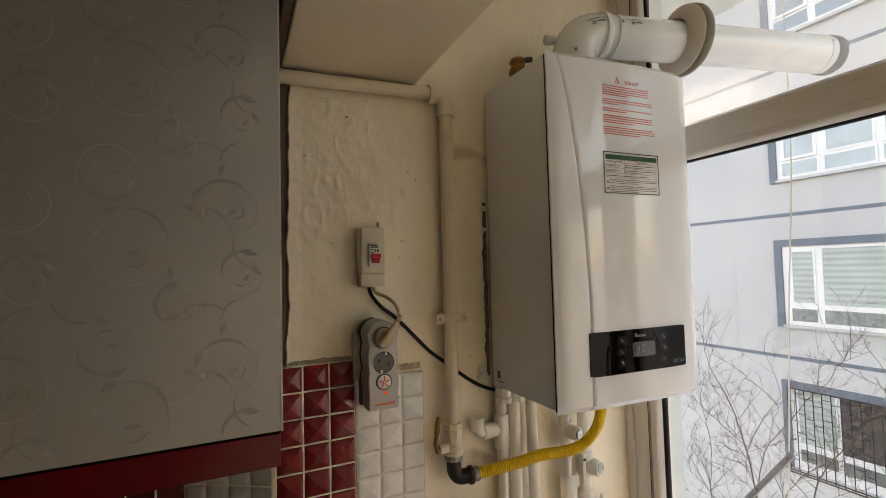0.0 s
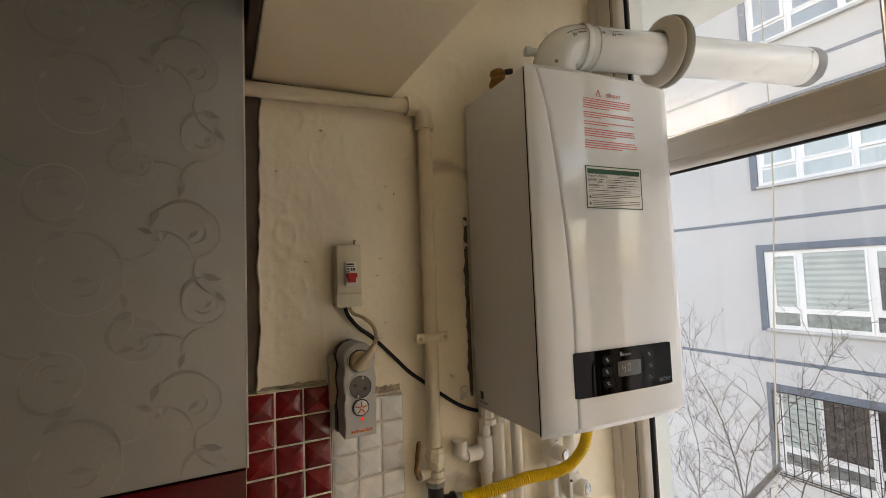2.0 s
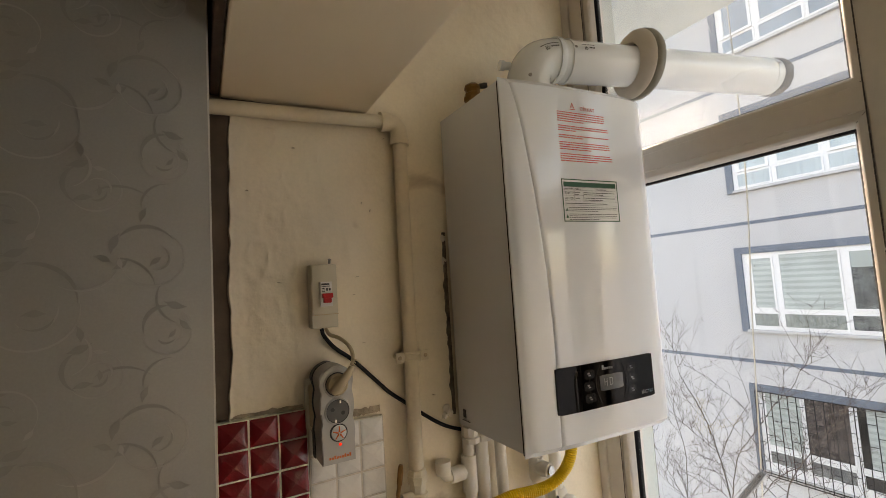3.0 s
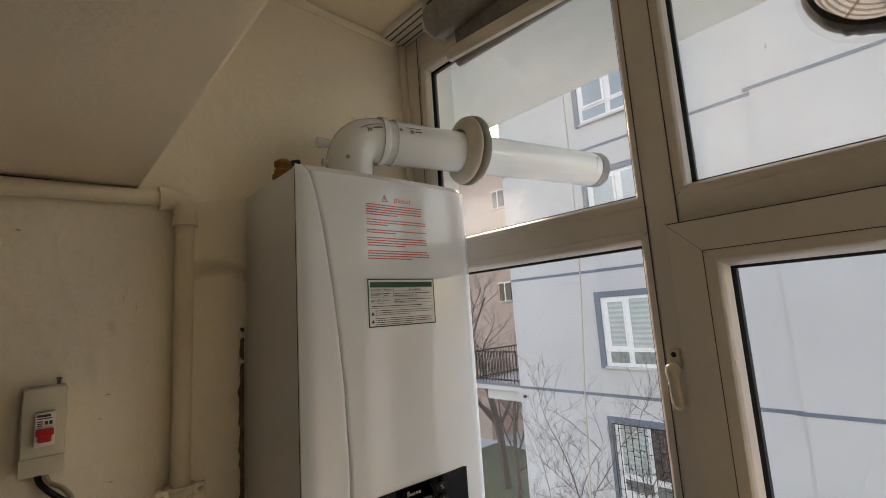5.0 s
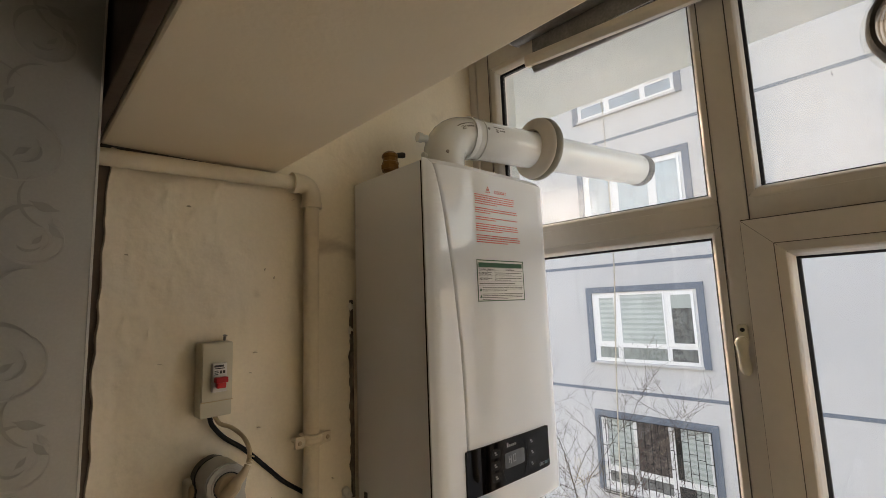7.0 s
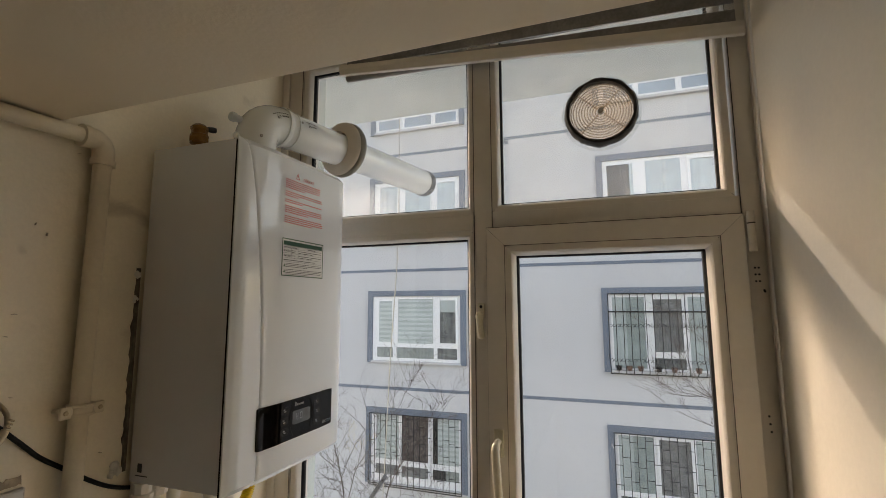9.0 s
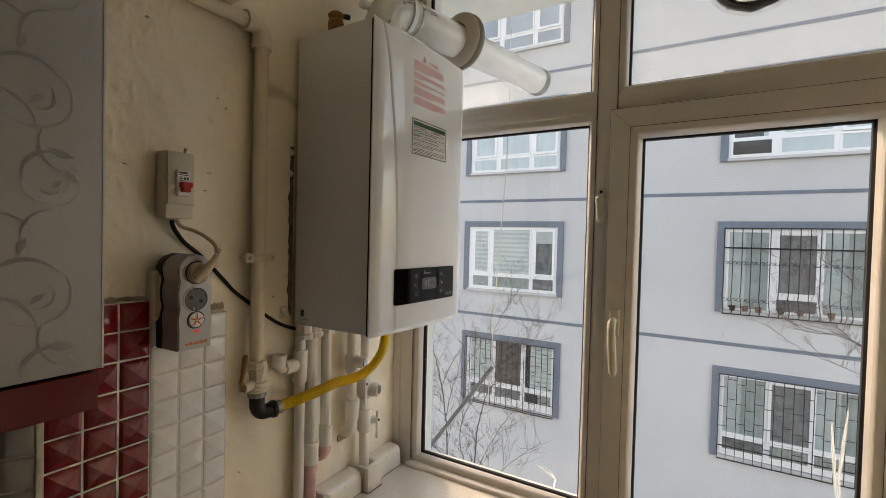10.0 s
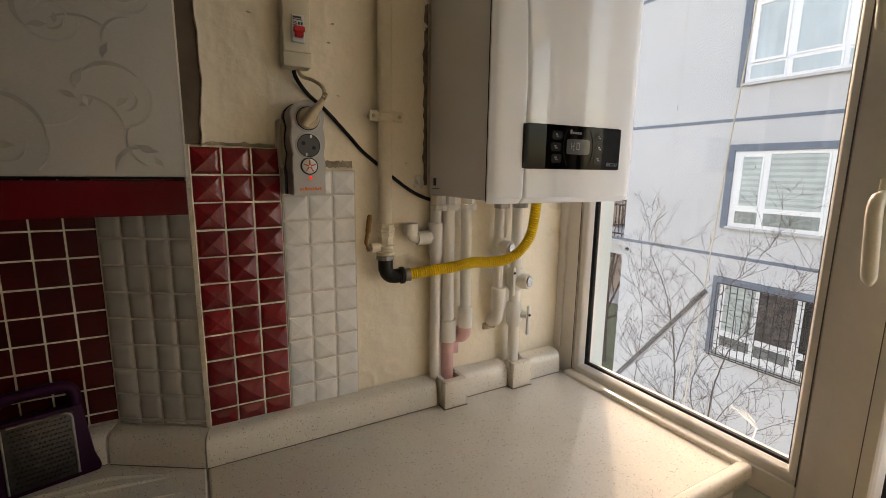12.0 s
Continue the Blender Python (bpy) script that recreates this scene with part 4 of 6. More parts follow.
def cover(name, left, right, inset_left, inset_right, label):
    bm = bmesh.new()
    rows, nz = [], 60
    for j in range(nz + 1):
        t = j / nz
        z = BZ0 + (BZ1 - BZ0) * t
        x0, x1 = left(z), right(z)
        row = []
        for i in range(27):
            u = i / 26
            u = 0.5 - 0.5 * math.cos(math.pi * (0.5 - 0.5 * math.cos(math.pi * u)))
            x = x0 + (x1 - x0) * u
            y = front_y(x)
            d = min((x - x0) if inset_left else 1, (x1 - x) if inset_right else 1)
            y += 0.0026 * max(0.0, 1 - d / 0.0034) ** 1.5
            e = min(z - BZ0, BZ1 - z)
            y += 0.012 * max(0.0, 1 - e / 0.014) ** 2.2
            row.append(bm.verts.new((x, min(y, 0.7115), z)))
        rows.append(row)
    for r0, r1 in zip(rows, rows[1:]):
        for a, b, c, d in zip(r0, r0[1:], r1[1:], r1):
            bm.faces.new((a, b, c, d))
    edge = [e for e in bm.edges if e.is_boundary]
    ext = bmesh.ops.extrude_edge_only(bm, edges=edge)
    for v in ext["geom"]:
        if isinstance(v, bmesh.types.BMVert):
            v.co.y = 0.7125
    bmesh.ops.recalc_face_normals(bm, faces=bm.faces)
    return part(name, bm, ENAMEL, boiler, label, smooth=True)


cover("cover_wing", lambda z: BX0, lambda z: along(SPLIT, z) - 0.0005, False, True, "glossy white curved side wing")
cover("front_cover", lambda z: along(SPLIT, z) + 0.0005, lambda z: BX1, True, False, "glossy white convex front cover")


def patch(x0, x1, z0, z1, proud, thick=0.0012, n=14, r=0.0):
    """A thin sheet that follows the curved front."""
    bm = bmesh.new()
    lo, hi = [], []
    for i in range(n + 1):
        x = x0 + (x1 - x0) * i / n
        d = min(x - x0, x1 - x)
        k = r - math.sqrt(max(0.0, r * r - (r - d) ** 2)) if r and d < r else 0.0
        lo.append(bm.verts.new((x, front_y(x) - proud, z0 + k)))
        hi.append(bm.verts.new((x, front_y(x) - proud, z1 - k)))
    for i in range(n):
        bm.faces.new((lo[i], lo[i + 1], hi[i + 1], hi[i]))
    ext = bmesh.ops.extrude_face_region(bm, geom=bm.faces[:])
    bmesh.ops.translate(bm, verts=[v for v in ext["geom"] if isinstance(v, bmesh.types.BMVert)], vec=(0, thick, 0))
    bmesh.ops.recalc_face_normals(bm, faces=bm.faces)
    return bm


def bars(spans, proud, bm=None):
    own = bm or bmesh.new()
    for x0, x1, z, hgt in spans:
        merge(own, patch(x0, x1, z, z + hgt, proud, 0.0003, max(2, int((x1 - x0) / 0.012))))
    return own


def print_lines(x0, x1, z, lines, step, hgt, rng, lo=0.004, hi=0.013, last=0.6):
    out = []
    for k in range(lines):
        x, end = x0, x1 - rng.random() * 0.006 if k < lines - 1 else x0 + (x1 - x0) * last
        while x < end - 0.003:
            w = min(rng.uniform(lo, hi), end - x)
            out.append((x, x + w, z - k * step, hgt))
            x += w + 0.0015
    return out


PX0, PX1, PZ0, PZ1 = 0.651, 0.905, 1.481, 1.567
panel = part("control_panel", patch(PX0, PX1, PZ0, PZ1, 0.0028, 0.004, 30, 0.0015), BLACK, boiler, "glossy black control panel", smooth=True)
part("display", patch(0.754, 0.815, 1.511, 1.541, 0.0038, 0.0015, 8, 0.002), LCD, panel, "grey liquid crystal display")
part("display_digits", bars([(0.765, 0.7665, 1.5210, 0.013), (0.765, 0.773, 1.5265, 0.0016), (0.7715, 0.773, 1.5185, 0.0155), (0.779, 0.787, 1.5330, 0.0016), (0.779, 0.7805, 1.5200, 0.013), (0.7855, 0.787, 1.5200, 0.013), (0.779, 0.787, 1.5200, 0.0016)], 0.0042), LCD2, panel)
for side, xs in ((-1, (0.756, 0.748, 0.7445, 0.748, 0.757)), (1, (0.813, 0.821, 0.8245, 0.821, 0.812))):
    part("dial_groove", tube(spline([(x, front_y(x) - 0.003, z) for x, z in zip(xs, (1.4890, 1.5070, 1.5260, 1.5450, 1.5620))], 5), 0.0009, 8), BLACKB, panel, "thin glossy arc")
for k, z in enumerate((1.5470, 1.5245, 1.5020)):
    for x0, x1 in ((0.716 - 0.002 * (k == 1), 0.742 - 0.002 * (k == 1)), (0.828 + 0.002 * (k == 1), 0.852 + 0.002 * (k == 1))):
        b = part("button", patch(x0, x1, z - 0.0085, z + 0.0085, 0.0036, 0.0012, 6, 0.003), BLACKB, panel)
        part("button_icon", bars([(x0 + 0.008, x0 + 0.013, z + 0.0005, 0.0030), (x0 + 0.010, x0 + 0.016, z - 0.0030, 0.0022)], 0.0039), SILVER, b)
part("badge", bars([(0.762, 0.767, 1.5510, 0.0085), (0.768, 0.773, 1.5510, 0.0042), (0.774, 0.779, 1.5510, 0.0042), (0.780, 0.785, 1.5510, 0.0042), (0.786, 0.791, 1.5510, 0.0042)], 0.0032), SILVER, panel, "small silver badge")
part("model_badge", bars([(0.866, 0.8705, 1.4890, 0.0010), (0.866, 0.8672, 1.4890, 0.006), (0.8695, 0.8707, 1.4890, 0.0085), (0.872, 0.8732, 1.4890, 0.006), (0.8755, 0.8767, 1.4890, 0.006), (0.878, 0.8830, 1.4890, 0.0012), (0.878, 0.8830, 1.4945, 0.0012)], 0.0032), SILVER, panel)
part("model_badge", bars([(0.8845, 0.8895, 1.4940, 0.0012), (0.8865, 0.8877, 1.4890, 0.006), (0.891, 0.8950, 1.4890, 0.0012), (0.891, 0.8922, 1.4890, 0.006), (0.8965, 0.9005, 1.4940, 0.0012), (0.8965, 0.8977, 1.4890, 0.006)], 0.0032), CYANINK, panel)
# red warning print
rng = random.Random(4)
spans, z = [], 2.068
for lines, last in ((5, 0.55), (3, 0.35), (2, 0.45), (4, 0.6), (4, 0.7)):
    spans += print_lines(0.706, 0.836 if lines == 5 else 0.846, z, lines, 0.0047, 0.0019, rng, 0.003, 0.011, last)
    z -= lines * 0.0047 + 0.0052
part("warning_print", bars(spans, 0.0006), REDINK, boiler, "lines of red warning print")
words("D\u0130KKAT", 0.0105, (0.767, front_y(0.767) - 0.0008, 2.0765), 90, -3, REDINK, boiler)
tri = bmesh.new()
for a, b in (((0.741, 2.0765), (0.747, 2.0895)), ((0.747, 2.0895), (0.753, 2.0765)), ((0.753, 2.0765), (0.741, 2.0765)), ((0.747, 2.0800), (0.747, 2.0850))):
    tube([(a[0], front_y(a[0]) - 0.0003, a[1]), (b[0], front_y(b[0]) - 0.0003, b[1])], 0.0006, 5, tri)
part("warning_sign", tri, REDINK, boiler)
# white sticker with fault codes
LX0, LX1, LZ0, LZ1 = 0.702, 0.851, 1.845, 1.931
stick = part("sticker", patch(LX0, LX1, LZ0, LZ1, 0.0006, 0.0004), LABEL, boiler, "white sticker with green border and table")
part("border", bars([(LX0, LX1, LZ1 - 0.0020, 0.0020), (LX0, LX1, LZ0, 0.0020), (LX0, LX0 + 0.0020, LZ0, LZ1 - LZ0), (LX1 - 0.0020, LX1, LZ0, LZ1 - LZ0), (LX0 + 0.005, LX1 - 0.005, LZ1 - 0.0155, 0.0095)], 0.0011), GREENINK, stick)
zs = [LZ1 - q for q in (0.0165, 0.0225, 0.0335, 0.0445, 0.0530)]
rules = [(LX0 + 0.005, LX1 - 0.005, q, 0.0004) for q in zs] + [(q, q + 0.0004, zs[3], zs[0] - zs[3]) for q in (LX0 + 0.031, LX0 + 0.054)]
part("rules", bars(rules, 0.0011), INKG, stick)
words("E10/F37", 0.0070, (LX0 + 0.0055, front_y(LX0) - 0.0019, LZ1 - 0.0310), 90, -4, INK, stick)
words("A01/E01", 0.0070, (LX0 + 0.0055, front_y(LX0) - 0.0019, LZ1 - 0.0420), 90, -4, INK, stick)
words("Ar\u0131za Kodu", 0.0045, (LX0 + 0.0055, front_y(LX0) - 0.0019, LZ1 - 0.0212), 90, -4, INKG, stick)
words("A\u00e7\u0131klama", 0.0045, (LX0 + 0.0325, front_y(LX0 + 0.03) - 0.0019, LZ1 - 0.0212), 90, -3, INKG, stick)
words("Sorun Giderme", 0.0045, (LX0 + 0.088, front_y(LX0 + 0.085) - 0.0019, LZ1 - 0.0212), 90, -2, INKG, stick)
rng = random.Random(8)
spans = print_lines(LX0 + 0.056, LX1 - 0.008, LZ1 - 0.0275, 2, 0.0040, 0.0012, rng) + print_lines(LX0 + 0.056, LX1 - 0.008, LZ1 - 0.0385, 2, 0.0040, 0.0012, rng)
spans += print_lines(LX0 + 0.033, LX0 + 0.052, LZ1 - 0.0275, 2, 0.0040, 0.0012, rng) + print_lines(LX0 + 0.033, LX0 + 0.052, LZ1 - 0.0395, 1, 0.004, 0.0012, rng)
spans += print_lines(LX0 + 0.007, LX1 - 0.03, LZ1 - 0.0500, 1, 0.004, 0.0013, rng, last=1)
spans += print_lines(LX0 + 0.014, LX1 - 0.006, LZ1 - 0.0580, 3, 0.0036, 0.0012, rng, 0.002, 0.006) + print_lines(LX0 + 0.014, LX1 - 0.006, LZ1 - 0.0715, 4, 0.0036, 0.0012, rng, 0.002, 0.006)
part("fine_print", bars(spans, 0.0011), INK, stick)
for z in (LZ1 - 0.0620, LZ1 - 0.0755):
    t = bmesh.new()
    x = LX0 + 0.0085
    t.faces.new([t.verts.new((a, front_y(a) - 0.0014, b)) for a, b in ((x - 0.0035, z - 0.003), (x + 0.0035, z - 0.003), (x, z + 0.0038))])
    part("caution_sign", t, GREENINK, stick)
side = bmesh.new()
for y0, y1, z0, z1 in ((0.915, 0.926, 1.441, 1.458), (0.899, 0.931, 1.4335, 1.4350)):
    box((BX0 - 0.0002, y0, z0), (BX0 + 0.002, y1, z1), 0, side)
part("side_mark", side, INKG, boiler)
for x in (0.598, 0.632, 0.681, 0.783, 0.842):
    part("connector", lathe([(0, 0.020), (0.012, 0.021), (0.014, 0.017), (0.034, 0.017)], (x, 0.925, BZ0 - 0.030), (0, 0, 1), 8), PPR if x < 0.7 else STEEL, boiler, smooth=True)

# ---- flue ----
FA, FR_, FT = Vector((0.762, 0.828, 2.256)), Vector((1.068, 0.758, 2.265)), Vector((1.527, 0.655, 2.263))
flue = thing("flue_pipe", (0.762, 0.828, BZ1), "white balanced flue pipe with elbow leading out through the pane", "flue pipe")
way = (FT - FA).normalized()
part("elbow_pipe", tube(corner_path((0.762, 0.828, BZ1 - 0.002), FA, FA + way * 0.11, 0.072, 10), 0.0505, 32), FLUE, flue, "white flue elbow", smooth=True)
part("elbow_collar", lathe([(0, 0.0515), (0, 0.0545), (0.012, 0.0545), (0.016, 0.0515)], FA + way * 0.066, way, 32, hollow=True), FLUE, flue, smooth=True)
part("joint_ring", lathe([(0, 0.0512), (0, 0.0530), (0.006, 0.0530), (0.006, 0.0512)], FA + way * 0.098, way, 32, hollow=True), FLUE, flue, smooth=True)
part("straight_pipe", tube([FA + way * 0.10, FT - way * 0.03], 0.0500, 32), FLUE, flue, smooth=True)
part("end_ring", lathe([(0, 0.0500), (0, 0.0512), (0.004, 0.0512), (0.004, 0.0500)], FT - way * 0.055, way, 32, hollow=True), FLUE, flue, smooth=True)
foil = part("foil_end", tube([FT - way * q for q in (0.034, 0.030, 0.024, 0.018, 0.012, 0.006, 0.0)], [0.0508, 0.0517, 0.0522, 0.0518, 0.0524, 0.0516, 0.0490], 48), FOIL, flue, "crumpled aluminium tape end", smooth=True)
for v in foil.data.vertices:
    v.co += Vector(v.normal) * 0.0016 * noise.noise(v.co * 130)
    if (v.co + Vector(flue.location) - FT).dot(way) > -0.004 or (v.co + Vector(flue.location) - FT).dot(way) < -0.031:
        v.co += way * 0.006 * noise.noise(v.co * 70)
part("pipe_mouth", lathe([(0, 0.040), (0.0012, 0.040)], FT, way, 24), GREYD, flue)
part("base_flange", lathe([(0, 0.066), (0.006, 0.066), (0.009, 0.056), (0.02, 0.054)], (0.762, 0.828, BZ1 - 0.004), (0, 0, 1), 32), FLUE, flue, smooth=True)
part("inner_collar", lathe([(-0.034, 0.0505), (-0.033, 0.056), (-0.028, 0.066), (-0.022, 0.076), (-0.017, 0.083), (-0.013, 0.0845), (-0.011, 0.083), (-0.012, 0.0505)], FR_, way, 44, hollow=True), RUBBER, flue, "beige rubber wall collar", smooth=True)
part("outer_collar", lathe([(-0.009, 0.050), (-0.009, 0.0820), (-0.004, 0.0865), (0.007, 0.0870), (0.013, 0.084), (0.017, 0.0505)], FR_, way, 44, hollow=True), RUBBERD, flue, "dark rubber wall collar", smooth=True)
part("test_cap", lathe([(0, 0.009), (0.014, 0.009), (0.015, 0.0115), (0.025, 0.0115), (0.027, 0.010)], (0.722, 0.842, 2.238), (-1, 0.2, 0), 20), FLUE, flue, "small white test point cap", smooth=True)
part("test_cap", lathe([(0, 0.007), (0.012, 0.007), (0.014, 0.009), (0.019, 0.008)], (0.722, 0.836, 2.192), (-1, 0.1, 0), 16), FLUE, flue, smooth=True)
nrm = Vector((0, -1, 0)) - way * Vector((0, -1, 0)).dot(way)
nrm.normalize()
for q, up in ((FA + way * 0.104, 0.25), (FT - way * 0.05, 0.35)):
    dr = (nrm + Vector((0, 0, up))).normalized()
    part("screw", lathe([(0, 0.004), (0.002, 0.0035)], q + dr * 0.0515, dr, 10), STEEL, flue)
part("screw", lathe([(0, 0.0045), (0.0025, 0.0035)], (0.733, 0.785, 2.194), (-0.4, -0.9, 0), 10), STEEL, flue)


def flue_print(s0, parent):
    """Stamped print on the pipe: bars wrapped on its side."""
    bm = bmesh.new()
    rng = random.Random(3)

    def cell(s, ang, ds, da):
        pts = []
        for ss, aa in ((s, ang), (s + ds, ang), (s + ds, ang + da), (s, ang + da)):
            q, tan = FA + way * ss, way
            if ss < 0.072:
                t = 1 - (0.072 - ss) / 0.105
                c0, c2 = FA - Vector((0, 0, 0.072)), FA + way * 0.072
                q = c0 * (1 - t) ** 2 + FA * 2 * t * (1 - t) + c2 * t * t
                tan = ((FA - c0) * (1 - t) + (c2 - FA) * t).normalized()
            dr = nrm * math.cos(aa) + nrm.cross(tan) * math.sin(aa) * (-1 if nrm.cross(tan).z < 0 else 1)
            pts.append(bm.verts.new(q + dr * 0.0508))
        bm.faces.new(pts)
    for k in range(8):
        cell(s0 + k * 0.0045, 0.42, 0.0036, 0.05)
    for i in range(6):
        for j in range(6):
            if rng.random() < 0.6:
                cell(s0 + 0.006 + i * 0.0016, 0.14 + j * 0.034, 0.0016, 0.034)
    for k in range(4):
        cell(s0 + 0.019 + k * 0.004, 0.23, 0.0032, 0.075)
    return part("stamped_print", bm, INKG, parent)


flue_print(0.122, flue)
flue_print(0.030, flue)

# automatic air vent on the boiler
vent = thing("air_vent_valve", (0.635, 0.875, BZ1), "brass automatic air vent valve on the boiler", "valve")
part("valve_body", lathe([(0, 0.012), (0.022, 0.012), (0.024, 0.019), (0.030, 0.019), (0.032, 0.0165), (0.038, 0.0165), (0.040, 0.0195), (0.046, 0.0195), (0.048, 0.017), (0.056, 0.017), (0.058, 0.0195), (0.064, 0.0195), (0.069, 0.014), (0.072, 0.008)], (0.635, 0.875, BZ1 - 0.006), (0, 0, 1), 8), BRASS, vent, smooth=True)
part("valve_nut", lathe([(0, 0.022), (0.010, 0.022)], (0.635, 0.875, BZ1 + 0.022), (0, 0, 1), 6), BRASS, vent)
part("cap", lathe([(0, 0.006), (0.012, 0.007), (0.018, 0.006)], (0.647, 0.864, BZ1 + 0.057), (1, -0.5, 0.1), 12), GREYD, vent, "black cap", smooth=True)

# ---- gas pipe ----
gas = thing("gas_pipe", (0.467, 0.93, 1.25), "cream painted steel gas pipe with elbow and clamp", "pipe")
part("pipe_run", tube([(-0.1, 0.942, 2.086), (0.10, 0.942, 2.094), (0.435, 0.940, 2.104)], 0.0145, 20), PIPE, gas, smooth=True)
part("drop_pipe", tube([(0.472, 0.940, 2.075), (0.470, 0.938, 1.60), (0.466, 0.934, 1.33)], 0.0158, 20), PIPE, gas, smooth=True)
part("elbow", tube(corner_path((0.432, 0.940, 2.1035), (0.472, 0.940, 2.1055), (0.472, 0.940, 2.060), 0.030, 8), 0.0195, 20), PIPE, gas, smooth=True)
part("elbow_collar", rod((0.428, 0.940, 2.1032), (0.440, 0.940, 2.1040), 0.0215, 20), PIPE, gas, smooth=True)
part("elbow_collar", rod((0.472, 0.940, 2.054), (0.472, 0.940, 2.066), 0.0215, 20), PIPE, gas, smooth=True)
cl = part("clamp", lathe([(0, 0.0160), (0, 0.0232), (0.004, 0.0236), (0.006, 0.0218), (0.015, 0.0218), (0.017, 0.0236), (0.021, 0.0232), (0.021, 0.0160)], (0.4698, 0.938, 1.578), (0, 0, 1), 20, hollow=True), PIPE, gas, "painted pipe clamp", smooth=True)
for x in (0.4430, 0.4965):
    part("clamp_ear", box((x - 0.0115, 0.9265, 1.577), (x + 0.0115, 0.9345, 1.599), 0.0025), PIPE, cl, smooth=True)
    part("clamp_stud", rod((x, 0.934, 1.588), (x, 0.963, 1.588), 0.005, 10), PIPE, cl)
    part("clamp_screw", lathe([(0, 0.0045), (0.002, 0.0035)], (x - (0.003 if x < 0.46 else -0.003), 0.9262, 1.588), (0, -1, 0), 10), CREAM, cl)
valve = thing("gas_valve", (0.465, 0.929, 1.27), "cream painted gas cock with a worn brass lever", "valve")
part("valve_body", lathe([(0, 0.017), (0.008, 0.020), (0.020, 0.020), (0.024, 0.017), (0.050, 0.0175), (0.052, 0.021), (0.072, 0.021), (0.078, 0.018)], (0.465, 0.929, 1.278), (0, 0, 1), 8), PIPE, valve, smooth=True)
part("spindle", rod((0.465, 0.929, 1.305), (0.428, 0.925, 1.305), 0.011, 12), PIPE, valve, smooth=True)
part("spindle_nut", lathe([(0, 0.008), (0.007, 0.008)], (0.428, 0.925, 1.305), (-1, -0.1, 0), 6), STEEL, valve)
part("lever", tube(spline([(0.424, 0.920, 1.300), (0.416, 0.917, 1.318), (0.419, 0.914, 1.345), (0.423, 0.912, 1.380)], 5), [0.003] * 5 + [0.0045] * 5 + [0.006] * 5 + [0.004], 8), BRASS, valve, "worn yellow lever", smooth=True)
for z, r in ((1.286, 0.0215), (1.300, 0.0205), (1.338, 0.0225)):
    part("valve_collar", lathe([(0, r - 0.0025), (0.002, r), (0.008, r), (0.010, r - 0.0025)], (0.465, 0.929, z), (0, 0, 1), 8 if r > 0.022 else 16), PIPE, valve, smooth=True)
part("peeled_paint", lathe([(0, 0.0202), (0.004, 0.0208), (0.010, 0.0203)], (0.465, 0.929, 1.276), (0, 0, 1), 12), STEEL, valve, "bare metal under peeled paint")
part("worn_neck", lathe([(0, 0.0165), (0.030, 0.0170)], (0.465, 0.929, 1.250), (0, 0, 1), 16), IRON, valve, smooth=True)
hose = thing("gas_hose", (0.65, 0.90, 1.25), "yellow corrugated gas hose with black iron elbow", "hose")
part("iron_elbow", tube(corner_path((0.465, 0.929, 1.262), (0.466, 0.926, 1.236), (0.505, 0.918, 1.238), 0.020, 8), 0.0165, 16), IRON, hose, "black iron elbow", smooth=True)
part("iron_rim", lathe([(0, 0.0190), (0.002, 0.0198), (0.009, 0.0198), (0.010, 0.0190)], (0.496, 0.9195, 1.2378), (1, -0.2, 0.05), 18), IRON, hose, smooth=True)
part("hose_clip", lathe([(0, 0.0150), (0.003, 0.0158), (0.006, 0.0148), (0.009, 0.0158), (0.012, 0.0150)], (0.508, 0.917, 1.2385), (1, -0.2, 0.05), 18), STEEL, hose, smooth=True)
path = spline([(0.515, 0.916, 1.239), (0.56, 0.908, 1.243), (0.62, 0.899, 1.249), (0.675, 0.893, 1.2565), (0.730, 0.888, 1.2545), (0.772, 0.880, 1.260), (0.803, 0.866, 1.284), (0.820, 0.850, 1.330), (0.826, 0.840, 1.43)], 40)
even, left = [path[0]], 0.0009
for a, b in zip(path, path[1:]):
    d = (b - a).length
    while left <= d:
        even.append(a.lerp(b, left / d))
        left += 0.0009
    left -= d
part("corrugated_tube", tube(even, [0.0126 + 0.0010 * math.sin(k * math.tau / 6) for k in range(len(even))], 14), YELLOW, hose, smooth=True)

# ---- water pipes ----
PG = "white plastic pipes under the boiler"


def pipe_thing(x, y, label):
    return thing("water_pipe", (x, y, 0.95), label, "pipe", PG)


p = pipe_thing(0.598, 0.940, "white plastic drain pipe with a tee branch")
part("pipe_run", tube([(0.600, 0.941, 0.96), (0.599, 0.941, 1.42)], 0.0128, 16), PPR, p, smooth=True)
part("tee", rod((0.599, 0.941, 1.272), (0.599, 0.941, 1.352), 0.0178), PPR, p, smooth=True)
part("branch", tube(corner_path((0.599, 0.941, 1.318), (0.532, 0.939, 1.318), (0.532, 0.939, 1.352), 0.02, 8), 0.0128, 16), PPR, p, smooth=True)
part("branch_collar", rod((0.532, 0.939, 1.326), (0.532, 0.939, 1.354), 0.0172), PPR, p, smooth=True)
part("branch_collar", rod((0.548, 0.9395, 1.318), (0.582, 0.940, 1.318), 0.0168), PPR, p, smooth=True)
p = pipe_thing(0.633, 0.938, "white plastic pipe with a pink primed foot")
part("pipe_run", rod((0.635, 0.938, 1.09), (0.632, 0.938, 1.42), 0.0155, 16), PPR, p, smooth=True)
part("sleeve", rod((0.636, 0.938, 1.050), (0.635, 0.938, 1.106), 0.0205, 18), PPR, p, smooth=True)
